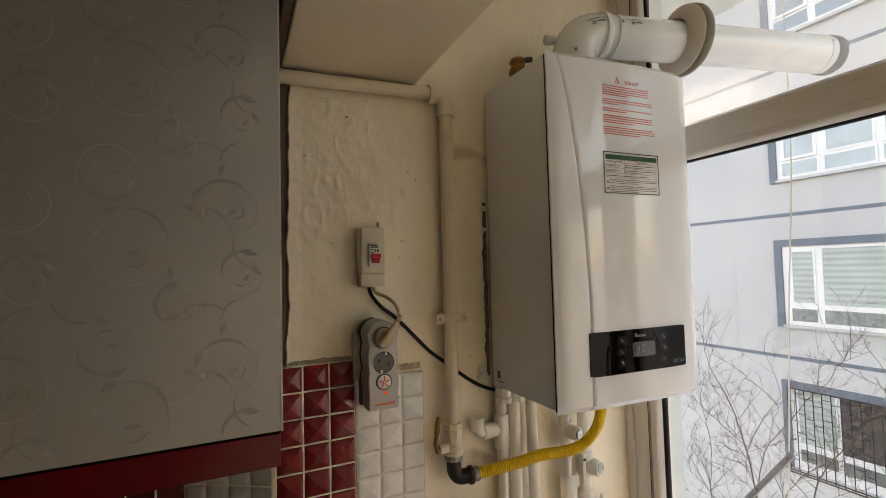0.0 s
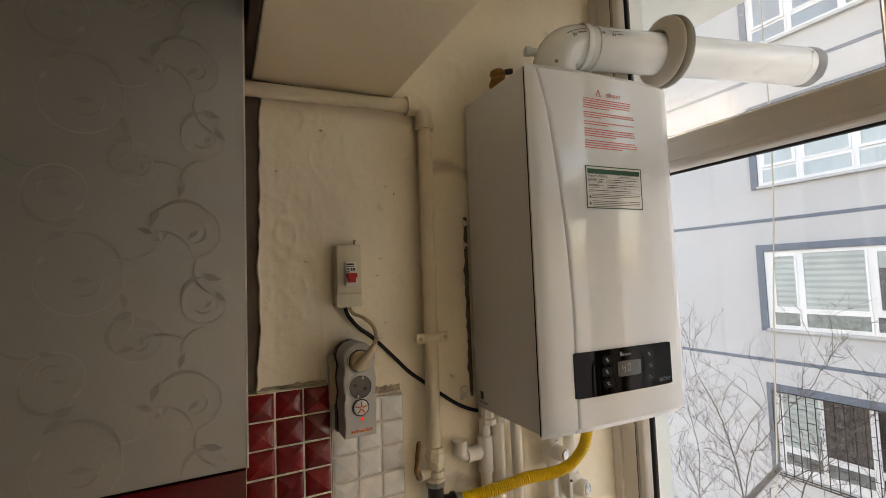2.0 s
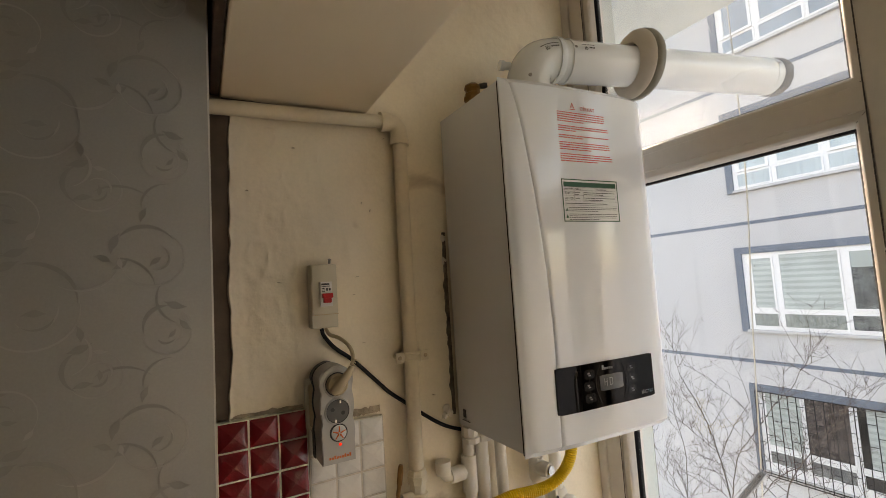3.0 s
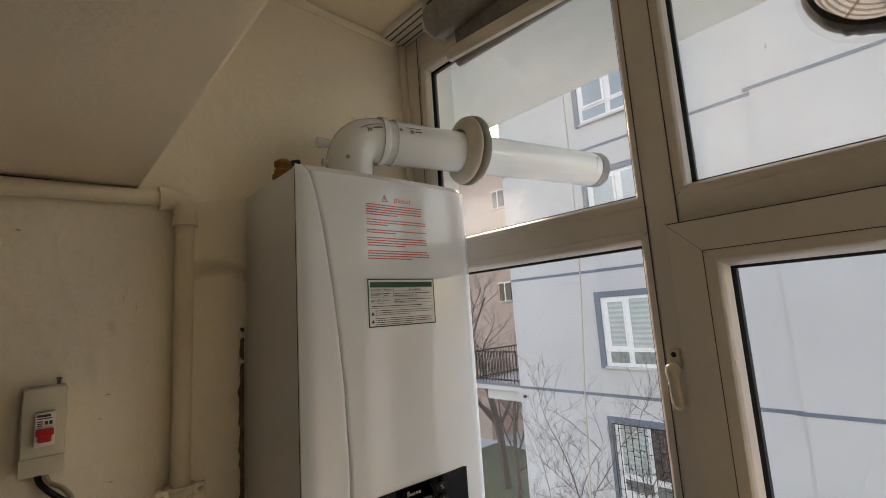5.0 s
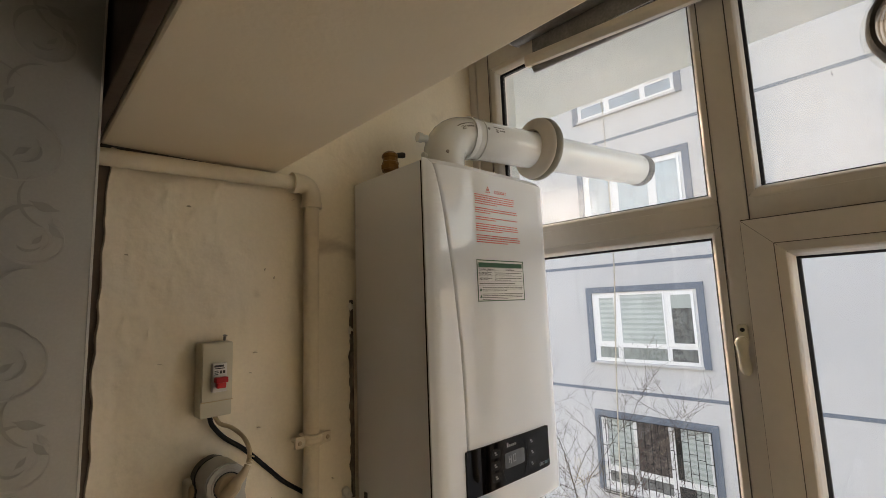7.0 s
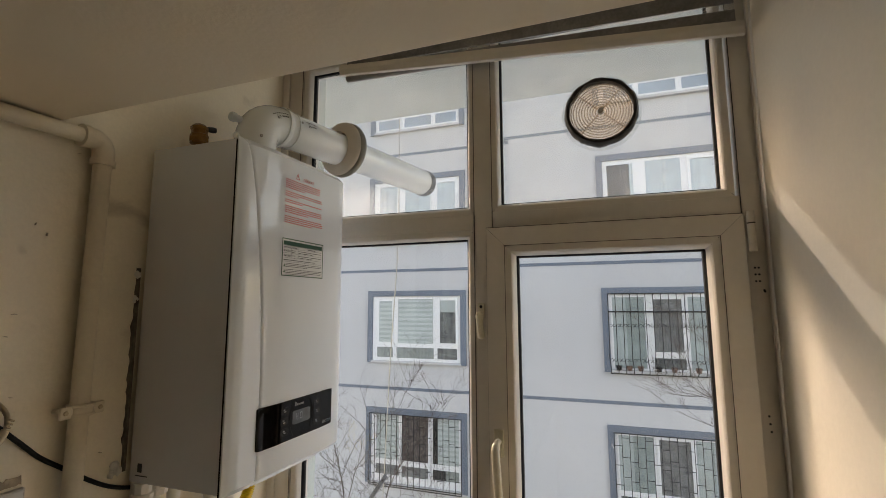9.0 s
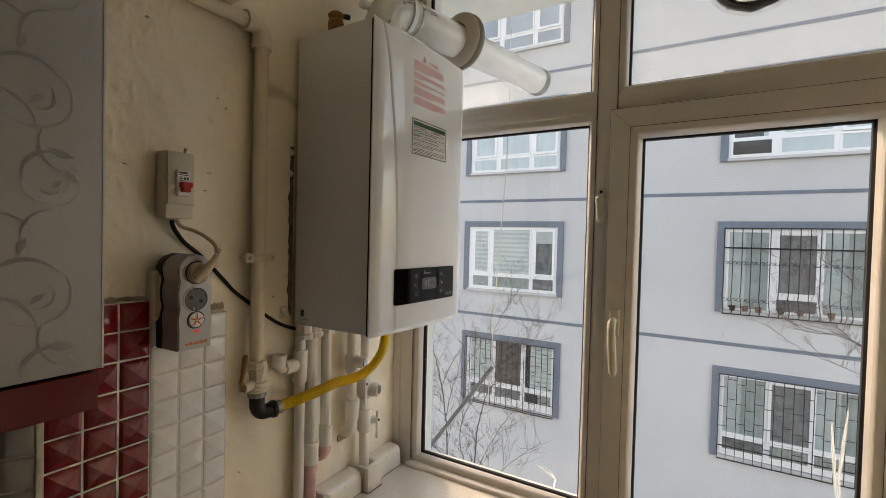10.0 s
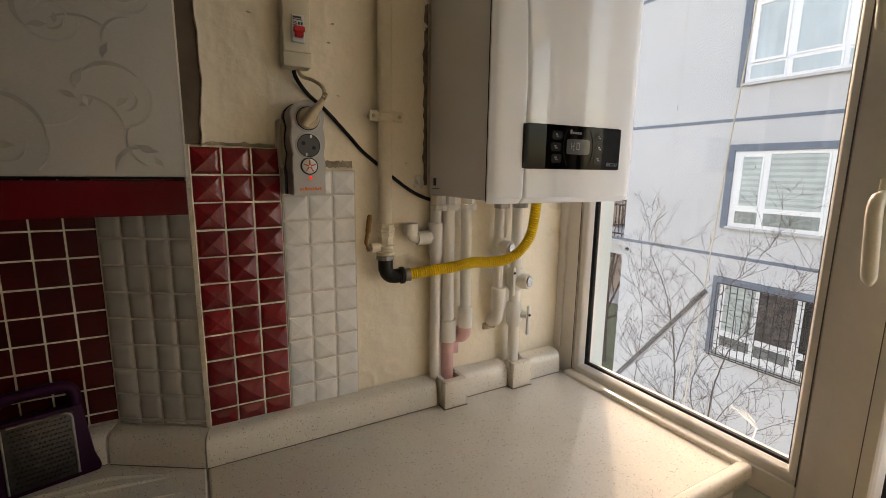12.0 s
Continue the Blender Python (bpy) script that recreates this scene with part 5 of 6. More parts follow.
part("painted_foot", rod((0.636, 0.938, 0.93), (0.636, 0.938, 1.052), 0.0155, 16), PINK, p, "pink primed foot", smooth=True)
p = pipe_thing(0.683, 0.936, "white plastic pipe with a pink elbow into the wall")
part("pipe_run", rod((0.686, 0.936, 1.10), (0.682, 0.936, 1.42), 0.0135, 16), PPR, p, smooth=True)
part("sleeve", rod((0.6865, 0.936, 1.079), (0.686, 0.936, 1.132), 0.0175, 18), PPR, p, smooth=True)
part("painted_elbow", tube(corner_path((0.6865, 0.936, 1.082), (0.686, 0.938, 1.052), (0.672, 0.972, 1.044), 0.02, 6), 0.0165, 16), PINK, p, "pink primed elbow", smooth=True)
part("pink_smear", box((0.651, 0.9585, 1.00), (0.682, 0.9625, 1.075), 0.0015), PINK, p)
p = pipe_thing(0.785, 0.935, "white plastic cold water pipe with a stop valve")
part("pipe_run", rod((0.783, 0.935, 1.30), (0.785, 0.935, 1.42), 0.0132, 16), PPR, p, smooth=True)
part("valve_body", lathe([(0, 0.015), (0.010, 0.020), (0.045, 0.020), (0.058, 0.016)], (0.786, 0.935, 1.248), (0, 0, 1), 16), PPR, p, smooth=True)
part("knob", lathe([(0, 0.018), (0.030, 0.017), (0.031, 0.013)], (0.786, 0.925, 1.283), (0.25, -1, 0), 18), PPR, p, smooth=True)
part("knob_face", lathe([(0, 0.0125), (0.003, 0.0110)], (0.7938, 0.8945, 1.283), (0.25, -1, 0), 18), CHROME, p, "chrome knob", smooth=True)
part("lower_run", rod((0.787, 0.935, 1.12), (0.786, 0.935, 1.25), 0.0128, 16), PPR, p, smooth=True)
part("union", lathe([(0, 0.017), (0.004, 0.0195), (0.058, 0.0195), (0.062, 0.016)], (0.789, 0.935, 1.112), (0, 0, 1), 18), PPR, p, smooth=True)
part("wall_elbow", tube(corner_path((0.789, 0.935, 1.118), (0.789, 0.938, 1.078), (0.785, 0.975, 1.070), 0.02, 6), 0.0165, 16), PPR, p, smooth=True)
part("lever", box((0.812, 0.905, 1.150), (0.822, 0.914, 1.228), 0.004), PPR, p, smooth=True)
part("lever_screw", lathe([(0, 0.0035), (0.002, 0.003)], (0.817, 0.905, 1.213), (0, -1, 0), 10), GREYD, p)
p = pipe_thing(0.842, 0.934, "white plastic heating pipe with a ball valve")
part("pipe_run", rod((0.845, 0.934, 0.93), (0.842, 0.934, 1.42), 0.0150, 16), PPR, p, smooth=True)
part("valve_body", lathe([(0, 0.017), (0.010, 0.024), (0.050, 0.024), (0.060, 0.018)], (0.843, 0.934, 1.160), (0, 0, 1), 18), PPR, p, smooth=True)
part("knob", lathe([(0, 0.021), (0.024, 0.021), (0.028, 0.018)], (0.848, 0.920, 1.187), (0.35, -1, 0.05), 20), PPR, p, smooth=True)
part("knob_face", lathe([(0, 0.0145), (0.003, 0.0125)], (0.8572, 0.8930, 1.1885), (0.35, -1, 0.05), 20), CHROME, p, "chrome knob", smooth=True)
part("ball_valve", lathe([(0, 0.017), (0.006, 0.021), (0.062, 0.021), (0.068, 0.017)], (0.844, 0.934, 1.058), (0, 0, 1), 18), PPR, p, smooth=True)
part("lever_stem", rod((0.850, 0.925, 1.092), (0.866, 0.906, 1.092), 0.010), PPR, p, smooth=True)
part("lever", box((0.864, 0.900, 1.035), (0.876, 0.909, 1.118), 0.004), PPR, p, smooth=True)
part("lever_screw", lathe([(0, 0.004), (0.002, 0.003)], (0.870, 0.900, 1.092), (0, -1, 0), 10), GREYD, p)

# ---- breaker box ----
brk = thing("circuit_breaker_box", (0.288, YB, 1.6680), "ivory plastic circuit breaker box with a red switch", "breaker box")
part("housing", box((0.262, 0.927, 1.6670), (0.313, 0.961, 1.7920), 0.002), BOX, brk, smooth=True)
part("lid", box((0.2635, 0.9235, 1.6940), (0.3125, 0.9275, 1.7905), 0.0015), BOX, brk, smooth=True)
mod = part("module", box((0.2775, 0.915, 1.7090), (0.3005, 0.924, 1.7570), 0.001), MODULE, brk, "pale grey breaker module")
part("toggle", box((0.2815, 0.904, 1.7160), (0.2965, 0.9155, 1.7270), 0.002), RED, mod, "red toggle")
part("toggle_bar", box((0.2790, 0.902, 1.7250), (0.2990, 0.9155, 1.7345), 0.002), RED, mod, "red toggle")
pr = bmesh.new()
for x0, x1, z0, z1 in ((0.2795, 0.295, 1.7505, 1.7540), (0.280, 0.2965, 1.7475, 1.7490), (0.280, 0.286, 1.7435, 1.7450), (0.280, 0.2865, 1.7405, 1.7420), (0.280, 0.286, 1.7375, 1.7390), (0.2885, 0.2920, 1.7395, 1.7445), (0.2935, 0.2970, 1.7395, 1.7445)):
    box((x0, 0.9146, z0), (x1, 0.9152, z1), 0, pr)
part("module_print", pr, INKG, mod)
part("lid_seam", box((0.2628, 0.9228, 1.6925), (0.3130, 0.9260, 1.6940)), CREAM, brk)
part("nail", lathe([(0, 0.0025), (0.008, 0.0025), (0.009, 0.004)], (0.303, 0.940, 1.7940), (0, -0.4, 1), 8), STEEL, brk)

# ---- wall socket and surge-protected outlet ----
sock = thing("wall_socket", (0.27, YB, 1.47), "ivory wall socket plate with dirty gilt edges", "socket")
part("plate", box((0.247, 0.940, 1.474), (0.325, 0.963, 1.570), 0.006, seg=3), BOX, sock, smooth=True)
part("inner_plate", box((0.252, 0.934, 1.481), (0.320, 0.941, 1.563), 0.005, seg=3), CREAM, sock, smooth=True)
strip = thing("surge_outlet", (0.288, 0.90, 1.43), "grey surge-protected double outlet plugged into the socket", "power outlet")
SX = 0.291
outline = []
for k in range(40):
    t = k / 39
    z = 1.425 + 0.176 * t
    w = 0.0305 if z < 1.462 else 0.0285 + 0.0035 * abs(math.cos((z - 1.478) / 0.050 * math.pi))
    w *= math.sqrt(max(0.0, 1 - max(0, (z - 1.572) / 0.0292) ** 2)) if z > 1.572 else 1
    outline.append((w, z))
poly = [(SX + w, z) for w, z in outline] + [(SX - w, z) for w, z in outline[::-1]]
poly = [q for i, q in enumerate(poly) if (Vector(q) - Vector(poly[i - 1])).length > 1e-4]
part("shell", prism(poly, "y", 0.880, 0.930), GREY, strip, "grey moulded shell", smooth=True)
part("back_shell", prism([(SX - 0.003 + (x - SX) * 0.98, z) for x, z in poly], "y", 0.9302, 0.948), GREYD, strip, "dark back shell", smooth=True)
part("face", prism([(SX + (x - SX) * 0.96, 1.513 + (z - 1.513) * 0.975) for x, z in poly], "y", 0.8765, 0.8805), GREY, strip, smooth=True)
for k, z in enumerate((1.567, 1.518)):
    part("socket_ring", lathe([(0, 0.0215), (0, 0.0245), (0.0018, 0.0240), (0.0022, 0.0215)], (SX, 0.8768, z), (0, -1, 0), 32, hollow=True), GREY, strip, smooth=True)
    part("socket_well", lathe([(0, 0.0210), (0.0008, 0.0210)], (SX, 0.8766, z), (0, -1, 0), 32), mat("grey_well", (0.10, 0.10, 0.097), 0.45) if k == 0 else bpy.data.materials["grey_well"], strip)
for z in (1.567, 1.518):
    part("well_groove", lathe([(0, 0.0200), (0, 0.0218), (0.0012, 0.0218), (0.0012, 0.0200)], (SX, 0.8766, z), (0, -1, 0), 32, hollow=True), GREYD, strip)
for x, z in ((-0.0095, 0.004), (0.0095, -0.004)):
    part("pin_hole", lathe([(0, 0.0038), (0.0005, 0.0037)], (SX + x, 0.8758, 1.518 + z), (0, -1, 0), 12), GREYD, strip)
for a in (0.4, 3.54):
    part("earth_clip", box((SX + 0.0175 * math.cos(a + 0.9) - 0.002, 0.8735, 1.518 + 0.0175 * math.sin(a + 0.9) - 0.003), (SX + 0.0175 * math.cos(a + 0.9) + 0.002, 0.8762, 1.518 + 0.0175 * math.sin(a + 0.9) + 0.003), 0.0008), CHROME, strip)
part("switch_ring", lathe([(0, 0.0165), (0.002, 0.0160), (0.002, 0.0135)], (SX, 0.8766, 1.480), (0, -1, 0), 28, hollow=True), GREYD, strip, smooth=True)
sw = part("switch", lathe([(0, 0.0140), (0.003, 0.0135), (0.004, 0.010)], (SX, 0.8755, 1.480), (0, -1, 0), 28), MODULE, strip, "round switch with an orange star", smooth=True)
star = bmesh.new()
for k in range(5):
    a = k * math.tau / 5 + 0.3
    tube([(SX + 0.002 * math.cos(a), 0.8712, 1.480 + 0.002 * math.sin(a)), (SX + 0.012 * math.cos(a), 0.8720, 1.480 + 0.012 * math.sin(a))], [0.0016, 0.0012], 6, star)
part("star", star, ORANGE, sw)
led = mat("red_lamp", (0.9, 0.03, 0.02), 0.2)
led.node_tree.nodes["Principled BSDF"].inputs["Emission Color"].default_value = (1, 0.03, 0.01, 1)
led.node_tree.nodes["Principled BSDF"].inputs["Emission Strength"].default_value = 0.2
part("indicator", lathe([(0, 0.0028), (0.0015, 0.0024), (0.0022, 0.001)], (SX + 0.002, 0.8766, 1.4585), (0, -1, 0), 12), led, strip, "small red indicator lamp", smooth=True)
lg = bmesh.new()
for k in range(9):
    box((SX - 0.019 + k * 0.0046, 0.8760, 1.4345), (SX - 0.0155 + k * 0.0046, 0.8767, 1.4385 + (0.002 if k in (2, 6, 8) else 0)), 0, lg)
part("badge", lg, ORANGE, strip)
# plug and its lead
plug = thing("plug_lead", (0.30, 0.86, 1.57), "cream plug and lead running to the breaker box", "cable")
part("plug_disc", lathe([(0, 0.0195), (0.006, 0.0195), (0.009, 0.017)], (SX, 0.874, 1.567), (0, -1, 0), 28), CREAM, plug, smooth=True)
part("plug_body", tube([(0.2810, 0.862, 1.5565), (0.292, 0.854, 1.570), (0.306, 0.848, 1.588), (0.313, 0.849, 1.599)], [0.008, 0.0095, 0.0070, 0.0046], 12), CREAM, plug, smooth=True)
for k in range(5):
    q = Vector((0.309, 0.849, 1.593)) + Vector((0.0026, 0.0006, 0.0042)) * k
    part("strain_relief", lathe([(0, 0.0056 - 0.0004 * k), (0.0018, 0.0056 - 0.0004 * k)], q, (0.5, 0.1, 0.85), 12), CREAM, plug)
part("lead", tube(spline([(0.314, 0.850, 1.602), (0.321, 0.866, 1.617), (0.322, 0.895, 1.632), (0.312, 0.922, 1.645), (0.298, 0.938, 1.652), (0.292, 0.946, 1.664)], 8), 0.0036, 10), CREAM, plug, smooth=True)
cab = thing("black_cable", (0.45, 0.957, 1.5), "black cable looping from the breaker box to the boiler", "cable")
part("sheath", tube(spline([(0.284, 0.948, 1.664), (0.290, 0.950, 1.648), (0.312, 0.955, 1.622), (0.347, 0.957, 1.594), (0.395, 0.957, 1.545), (0.425, 0.9605, 1.515), (0.462, 0.9615, 1.486), (0.500, 0.9595, 1.456), (0.545, 0.956, 1.425), (0.585, 0.951, 1.408), (0.615, 0.945, 1.404), (0.632, 0.935, 1.414), (0.635, 0.930, 1.43)], 8), 0.0042, 10), BLACKC, cab, smooth=True)

# ---- grater on the draining board ----
gr = thing("grater", (-0.19, 1.0, 0.895), "purple plastic box grater with a perforated steel face", "grater")
ANG = pose(-0.175, 0.985, 0.8945, -7, 0, 14)


def placed(bm):
    bmesh.ops.transform(bm, matrix=ANG, verts=bm.verts)
    return bm


part("frame", placed(prism([(-0.080, 0), (0.080, 0), (0.083, 0.010), (0.075, 0.035), (0.069, 0.090), (0.066, 0.138), (-0.066, 0.138), (-0.069, 0.090), (-0.075, 0.035), (-0.083, 0.010)], "y", 0.002, 0.030, 0.005)), PURPLE, gr, "purple plastic frame", smooth=True)
part("handle", placed(tube(spline([(-0.056, 0.015, 0.128), (-0.056, 0.015, 0.156), (-0.050, 0.015, 0.170), (-0.036, 0.015, 0.176), (0.0, 0.015, 0.177), (0.036, 0.015, 0.176), (0.050, 0.015, 0.170), (0.056, 0.015, 0.156), (0.056, 0.015, 0.128)], 5), 0.0105, 12)), PURPLE, gr, "purple open handle", smooth=True)
part("steel_face", placed(box((-0.050, -0.0035, 0.010), (0.050, 0.0035, 0.132), 0.003)), GRATER, gr, "perforated steel face", smooth=True)
part("steel_edge", placed(tube(corner_path((0.048, -0.003, 0.012), (0.048, -0.003, 0.130), (-0.040, -0.003, 0.130), 0.012), 0.0022, 8)), STEEL, gr, "bright rolled steel edge", smooth=True)
part("steel_edge", placed(tube([(-0.048, -0.003, 0.012), (-0.048, -0.003, 0.128)], 0.0018, 8)), STEEL, gr, "bright rolled steel edge", smooth=True)
teeth = bmesh.new()
for i in range(13):
    for j in range(13):
        q = Matrix.Translation((-0.039 + i * 0.0065 + (0.0032 if j % 2 else 0), -0.0046, 0.020 + j * 0.0085))
        bmesh.ops.create_cone(teeth, segments=6, radius1=0.0021, radius2=0.0008, depth=0.0025, cap_ends=True, matrix=q @ pose(0, 0, 0, 90))
part("teeth", placed(teeth), GREYD, gr, kind="stuff")

# ---- outdoors ----
GZ = -5.6
slab("ground", (1.2, -400, GZ - 1), (800, 400, GZ), GROUND, "grey ground between the houses")
slab("lawn", (11.5, 9.2, GZ - 0.5), (20.0, 18.0, GZ + 0.03), GRASS, "patchy green winter grass")
FX = 10.77
house = thing("apartment_building", (FX + 4, 2, GZ), "white apartment building with slate blue window surrounds and bands", "building")
part("wall", box((FX, 1.95, GZ), (FX + 9, 8.45, 12.3)), FACADE, house, "white rendered wall")
part("wall", box((FX - 0.03, -9.0, GZ), (FX + 9, 1.95, 12.3)), FACADE, house, "white rendered wall")
part("roof", box((FX - 0.15, -9.1, 12.3), (FX + 9.1, 8.6, 12.5)), ROOFM, house)
for z in (-0.41, 2.63, 5.80, 8.95):
    part("band", box((FX - 0.008, 1.95, z), (FX + 0.01, 8.45, z + 0.075)), SLATE, house, "slate blue band")
for z in (-0.42, 2.67, 5.90, 9.05):
    part("band", box((FX - 0.038, -9.0, z), (FX, 2.06, z + 0.075)), SLATE, house, "slate blue band")


def blind_rows(y0, y1, z0, z1, x, parent):
    """A banded day-and-night blind behind the pane."""
    bm = bmesh.new()
    z = z0
    while z < z1:
        box((x, y0, z), (x + 0.006, y1, min(z + 0.062, z1)), 0, bm)
        z += 0.118
    part("blind", bm, CURTAIN, parent)


def folds(y0, y1, z0, z1, x, material, parent, waves):
    """A gathered curtain: a wavy sheet."""
    bm = bmesh.new()
    n = max(12, int((y1 - y0) * 44))
    v = [[bm.verts.new((x - 0.006 * math.sin(i * waves + 0.8 * math.sin(i * 0.4)), y0 + (y1 - y0) * i / n, zz)) for i in range(n + 1)] for zz in (z0, z1)]
    for i in range(n):
        bm.faces.new((v[0][i], v[0][i + 1], v[1][i + 1], v[1][i]))
    part("curtain", bm, material, parent)


# panes by kind: (from, to) across from the side of larger y, (from, to) down from the top of the surround, filling
WIN_W, WIN_H = 2.725, 1.865
PANES_OF = {
    "b": (((0.33, 0.71), (0.27, 1.33), "blind"), ((0.87, 1.86), (0.22, 1.36), "blind"), ((2.04, 2.46), (0.26, 1.33), "dark lace"),
          ((0.28, 0.74), (1.46, 1.72), "lace"), ((0.86, 1.87), (1.46, 1.73), "lace"), ((1.97, 2.49), (1.46, 1.73), "dark lace")),
    "g": (((0.29, 0.93), (0.17, 1.25), "blind"), ((1.03, 1.72), (0.17, 1.25), "brown lace"), ((1.84, 2.52), (0.17, 1.25), "part blind"),
          ((0.29, 0.93), (1.38, 1.62), "grey lace"), ((1.03, 1.72), (1.38, 1.62), "grey lace"), ((1.84, 2.52), (1.38, 1.62), "half lace")),
    "c": (((0.22, 0.88), (0.22, 1.76), "curtain"), ((1.05, 1.62), (0.27, 1.40), "grey lace"), ((1.03, 1.64), (1.53, 1.76), "dark lace"), ((1.74, 2.50), (0.22, 1.76), "curtain")),
    "d": (((0.22, 0.91), (0.19, 1.33), "curtain"), ((1.02, 1.62), (0.22, 1.33), "grey lace"), ((1.71, 2.50), (0.19, 1.33), "curtain"),
          ((0.22, 0.91), (1.44, 1.68), "dark lace"), ((1.02, 1.62), (1.44, 1.68), "lace"), ((1.71, 2.50), (1.44, 1.68), "lace")),
    "p": (((0.31, 0.84), (0.28, 1.36), "sheer"), ((1.06, 1.78), (0.23, 1.36), "sheer"), ((1.97, 2.46), (0.28, 1.36), "sheer"),
          ((0.25, 0.89), (1.47, 1.74), "sheer"), ((1.02, 1.80), (1.47, 1.74), "sheer"), ((1.92, 2.50), (1.47, 1.74), "sheer")),
}
PANES_OF["o"] = (((0.24, 0.80), (0.26, 1.40), "open"),) + PANES_OF["p"][1:3] + (((0.22, 0.86), (1.47, 1.74), "dark"),) + PANES_OF["p"][4:]
PANES_OF["u"] = tuple((across, down, "glass") for across, down, _ in PANES_OF["p"])
SASH = {"b": (2,), "c": (1,), "d": (1,), "p": (0, 2), "u": (0, 2), "o": (2,), "g": ()}


def grille_bars(x, y_left, z_top, kind, parent):
    """An iron basket in front of the window: brick-bonded bars, or bellied bars with scrolls."""
    gb = bmesh.new()
    lo, hi = z_top - WIN_H - 0.02, z_top - 0.14
    ya, yb = y_left - 0.13, y_left - WIN_W + 0.13
    n = 17
    step = (yb - ya) / (n - 1)
    rng = random.Random(12)
    for i in range(n):
        y = ya + step * i
        if kind == "c":
            pts = [(x - 0.10, y, hi), (x - 0.10, y, lo + 0.55), (x - 0.12, y + 0.012, lo + 0.40), (x - 0.19, y, lo + 0.22), (x - 0.17, y - 0.012, lo + 0.08), (x - 0.10, y, lo)]
            tube(spline(pts, 4), 0.0085, 5, gb, cap=False)
        else:
            box((x - 0.108, y - 0.006, lo), (x - 0.094, y + 0.006, hi), 0, gb)
    if kind == "c":
        for z, r in ((hi, 0.010), (hi - 0.40, 0.017), (lo, 0.010)):
            tube([(x - 0.10, ya, z), (x - 0.10, yb, z)], r, 5, gb)
        for z, out in ((hi - 0.70, 0.10), (lo + 0.30, 0.15)):
            for i in range(n - 1):
                y = ya + step * (i + 0.5)
                for m in (-1, 1):
                    tube([(x - out - 0.005, y + m * (0.036 + 0.030 * math.cos(q * 0.8)), z + m * 0.030 * math.sin(q * 0.8)) for q in range(7)], 0.006, 4, gb, cap=False)
    else:
        for z in (hi, lo, lo + 0.28 if kind == "d" else lo + 0.05):
            box((x - 0.107, yb - 0.01, z - 0.009), (x - 0.093, ya + 0.01, z + 0.009), 0, gb)
        for i in range(n - 1):
            y0, y1 = sorted((ya + step * i, ya + step * (i + 1)))
            shift = (0.05, 0.21, 0.13)[i % 3] + rng.uniform(-0.02, 0.02)
            for k in range(4):
                z = lo + 0.24 + shift + k * 0.40
                if z < hi - 0.05:
                    box((x - 0.106, y0 + 0.0075, z - 0.005), (x - 0.094, y1 - 0.0075, z + 0.005), 0, gb)
    part("grille", gb, GRILLE, parent, "black iron window grille")


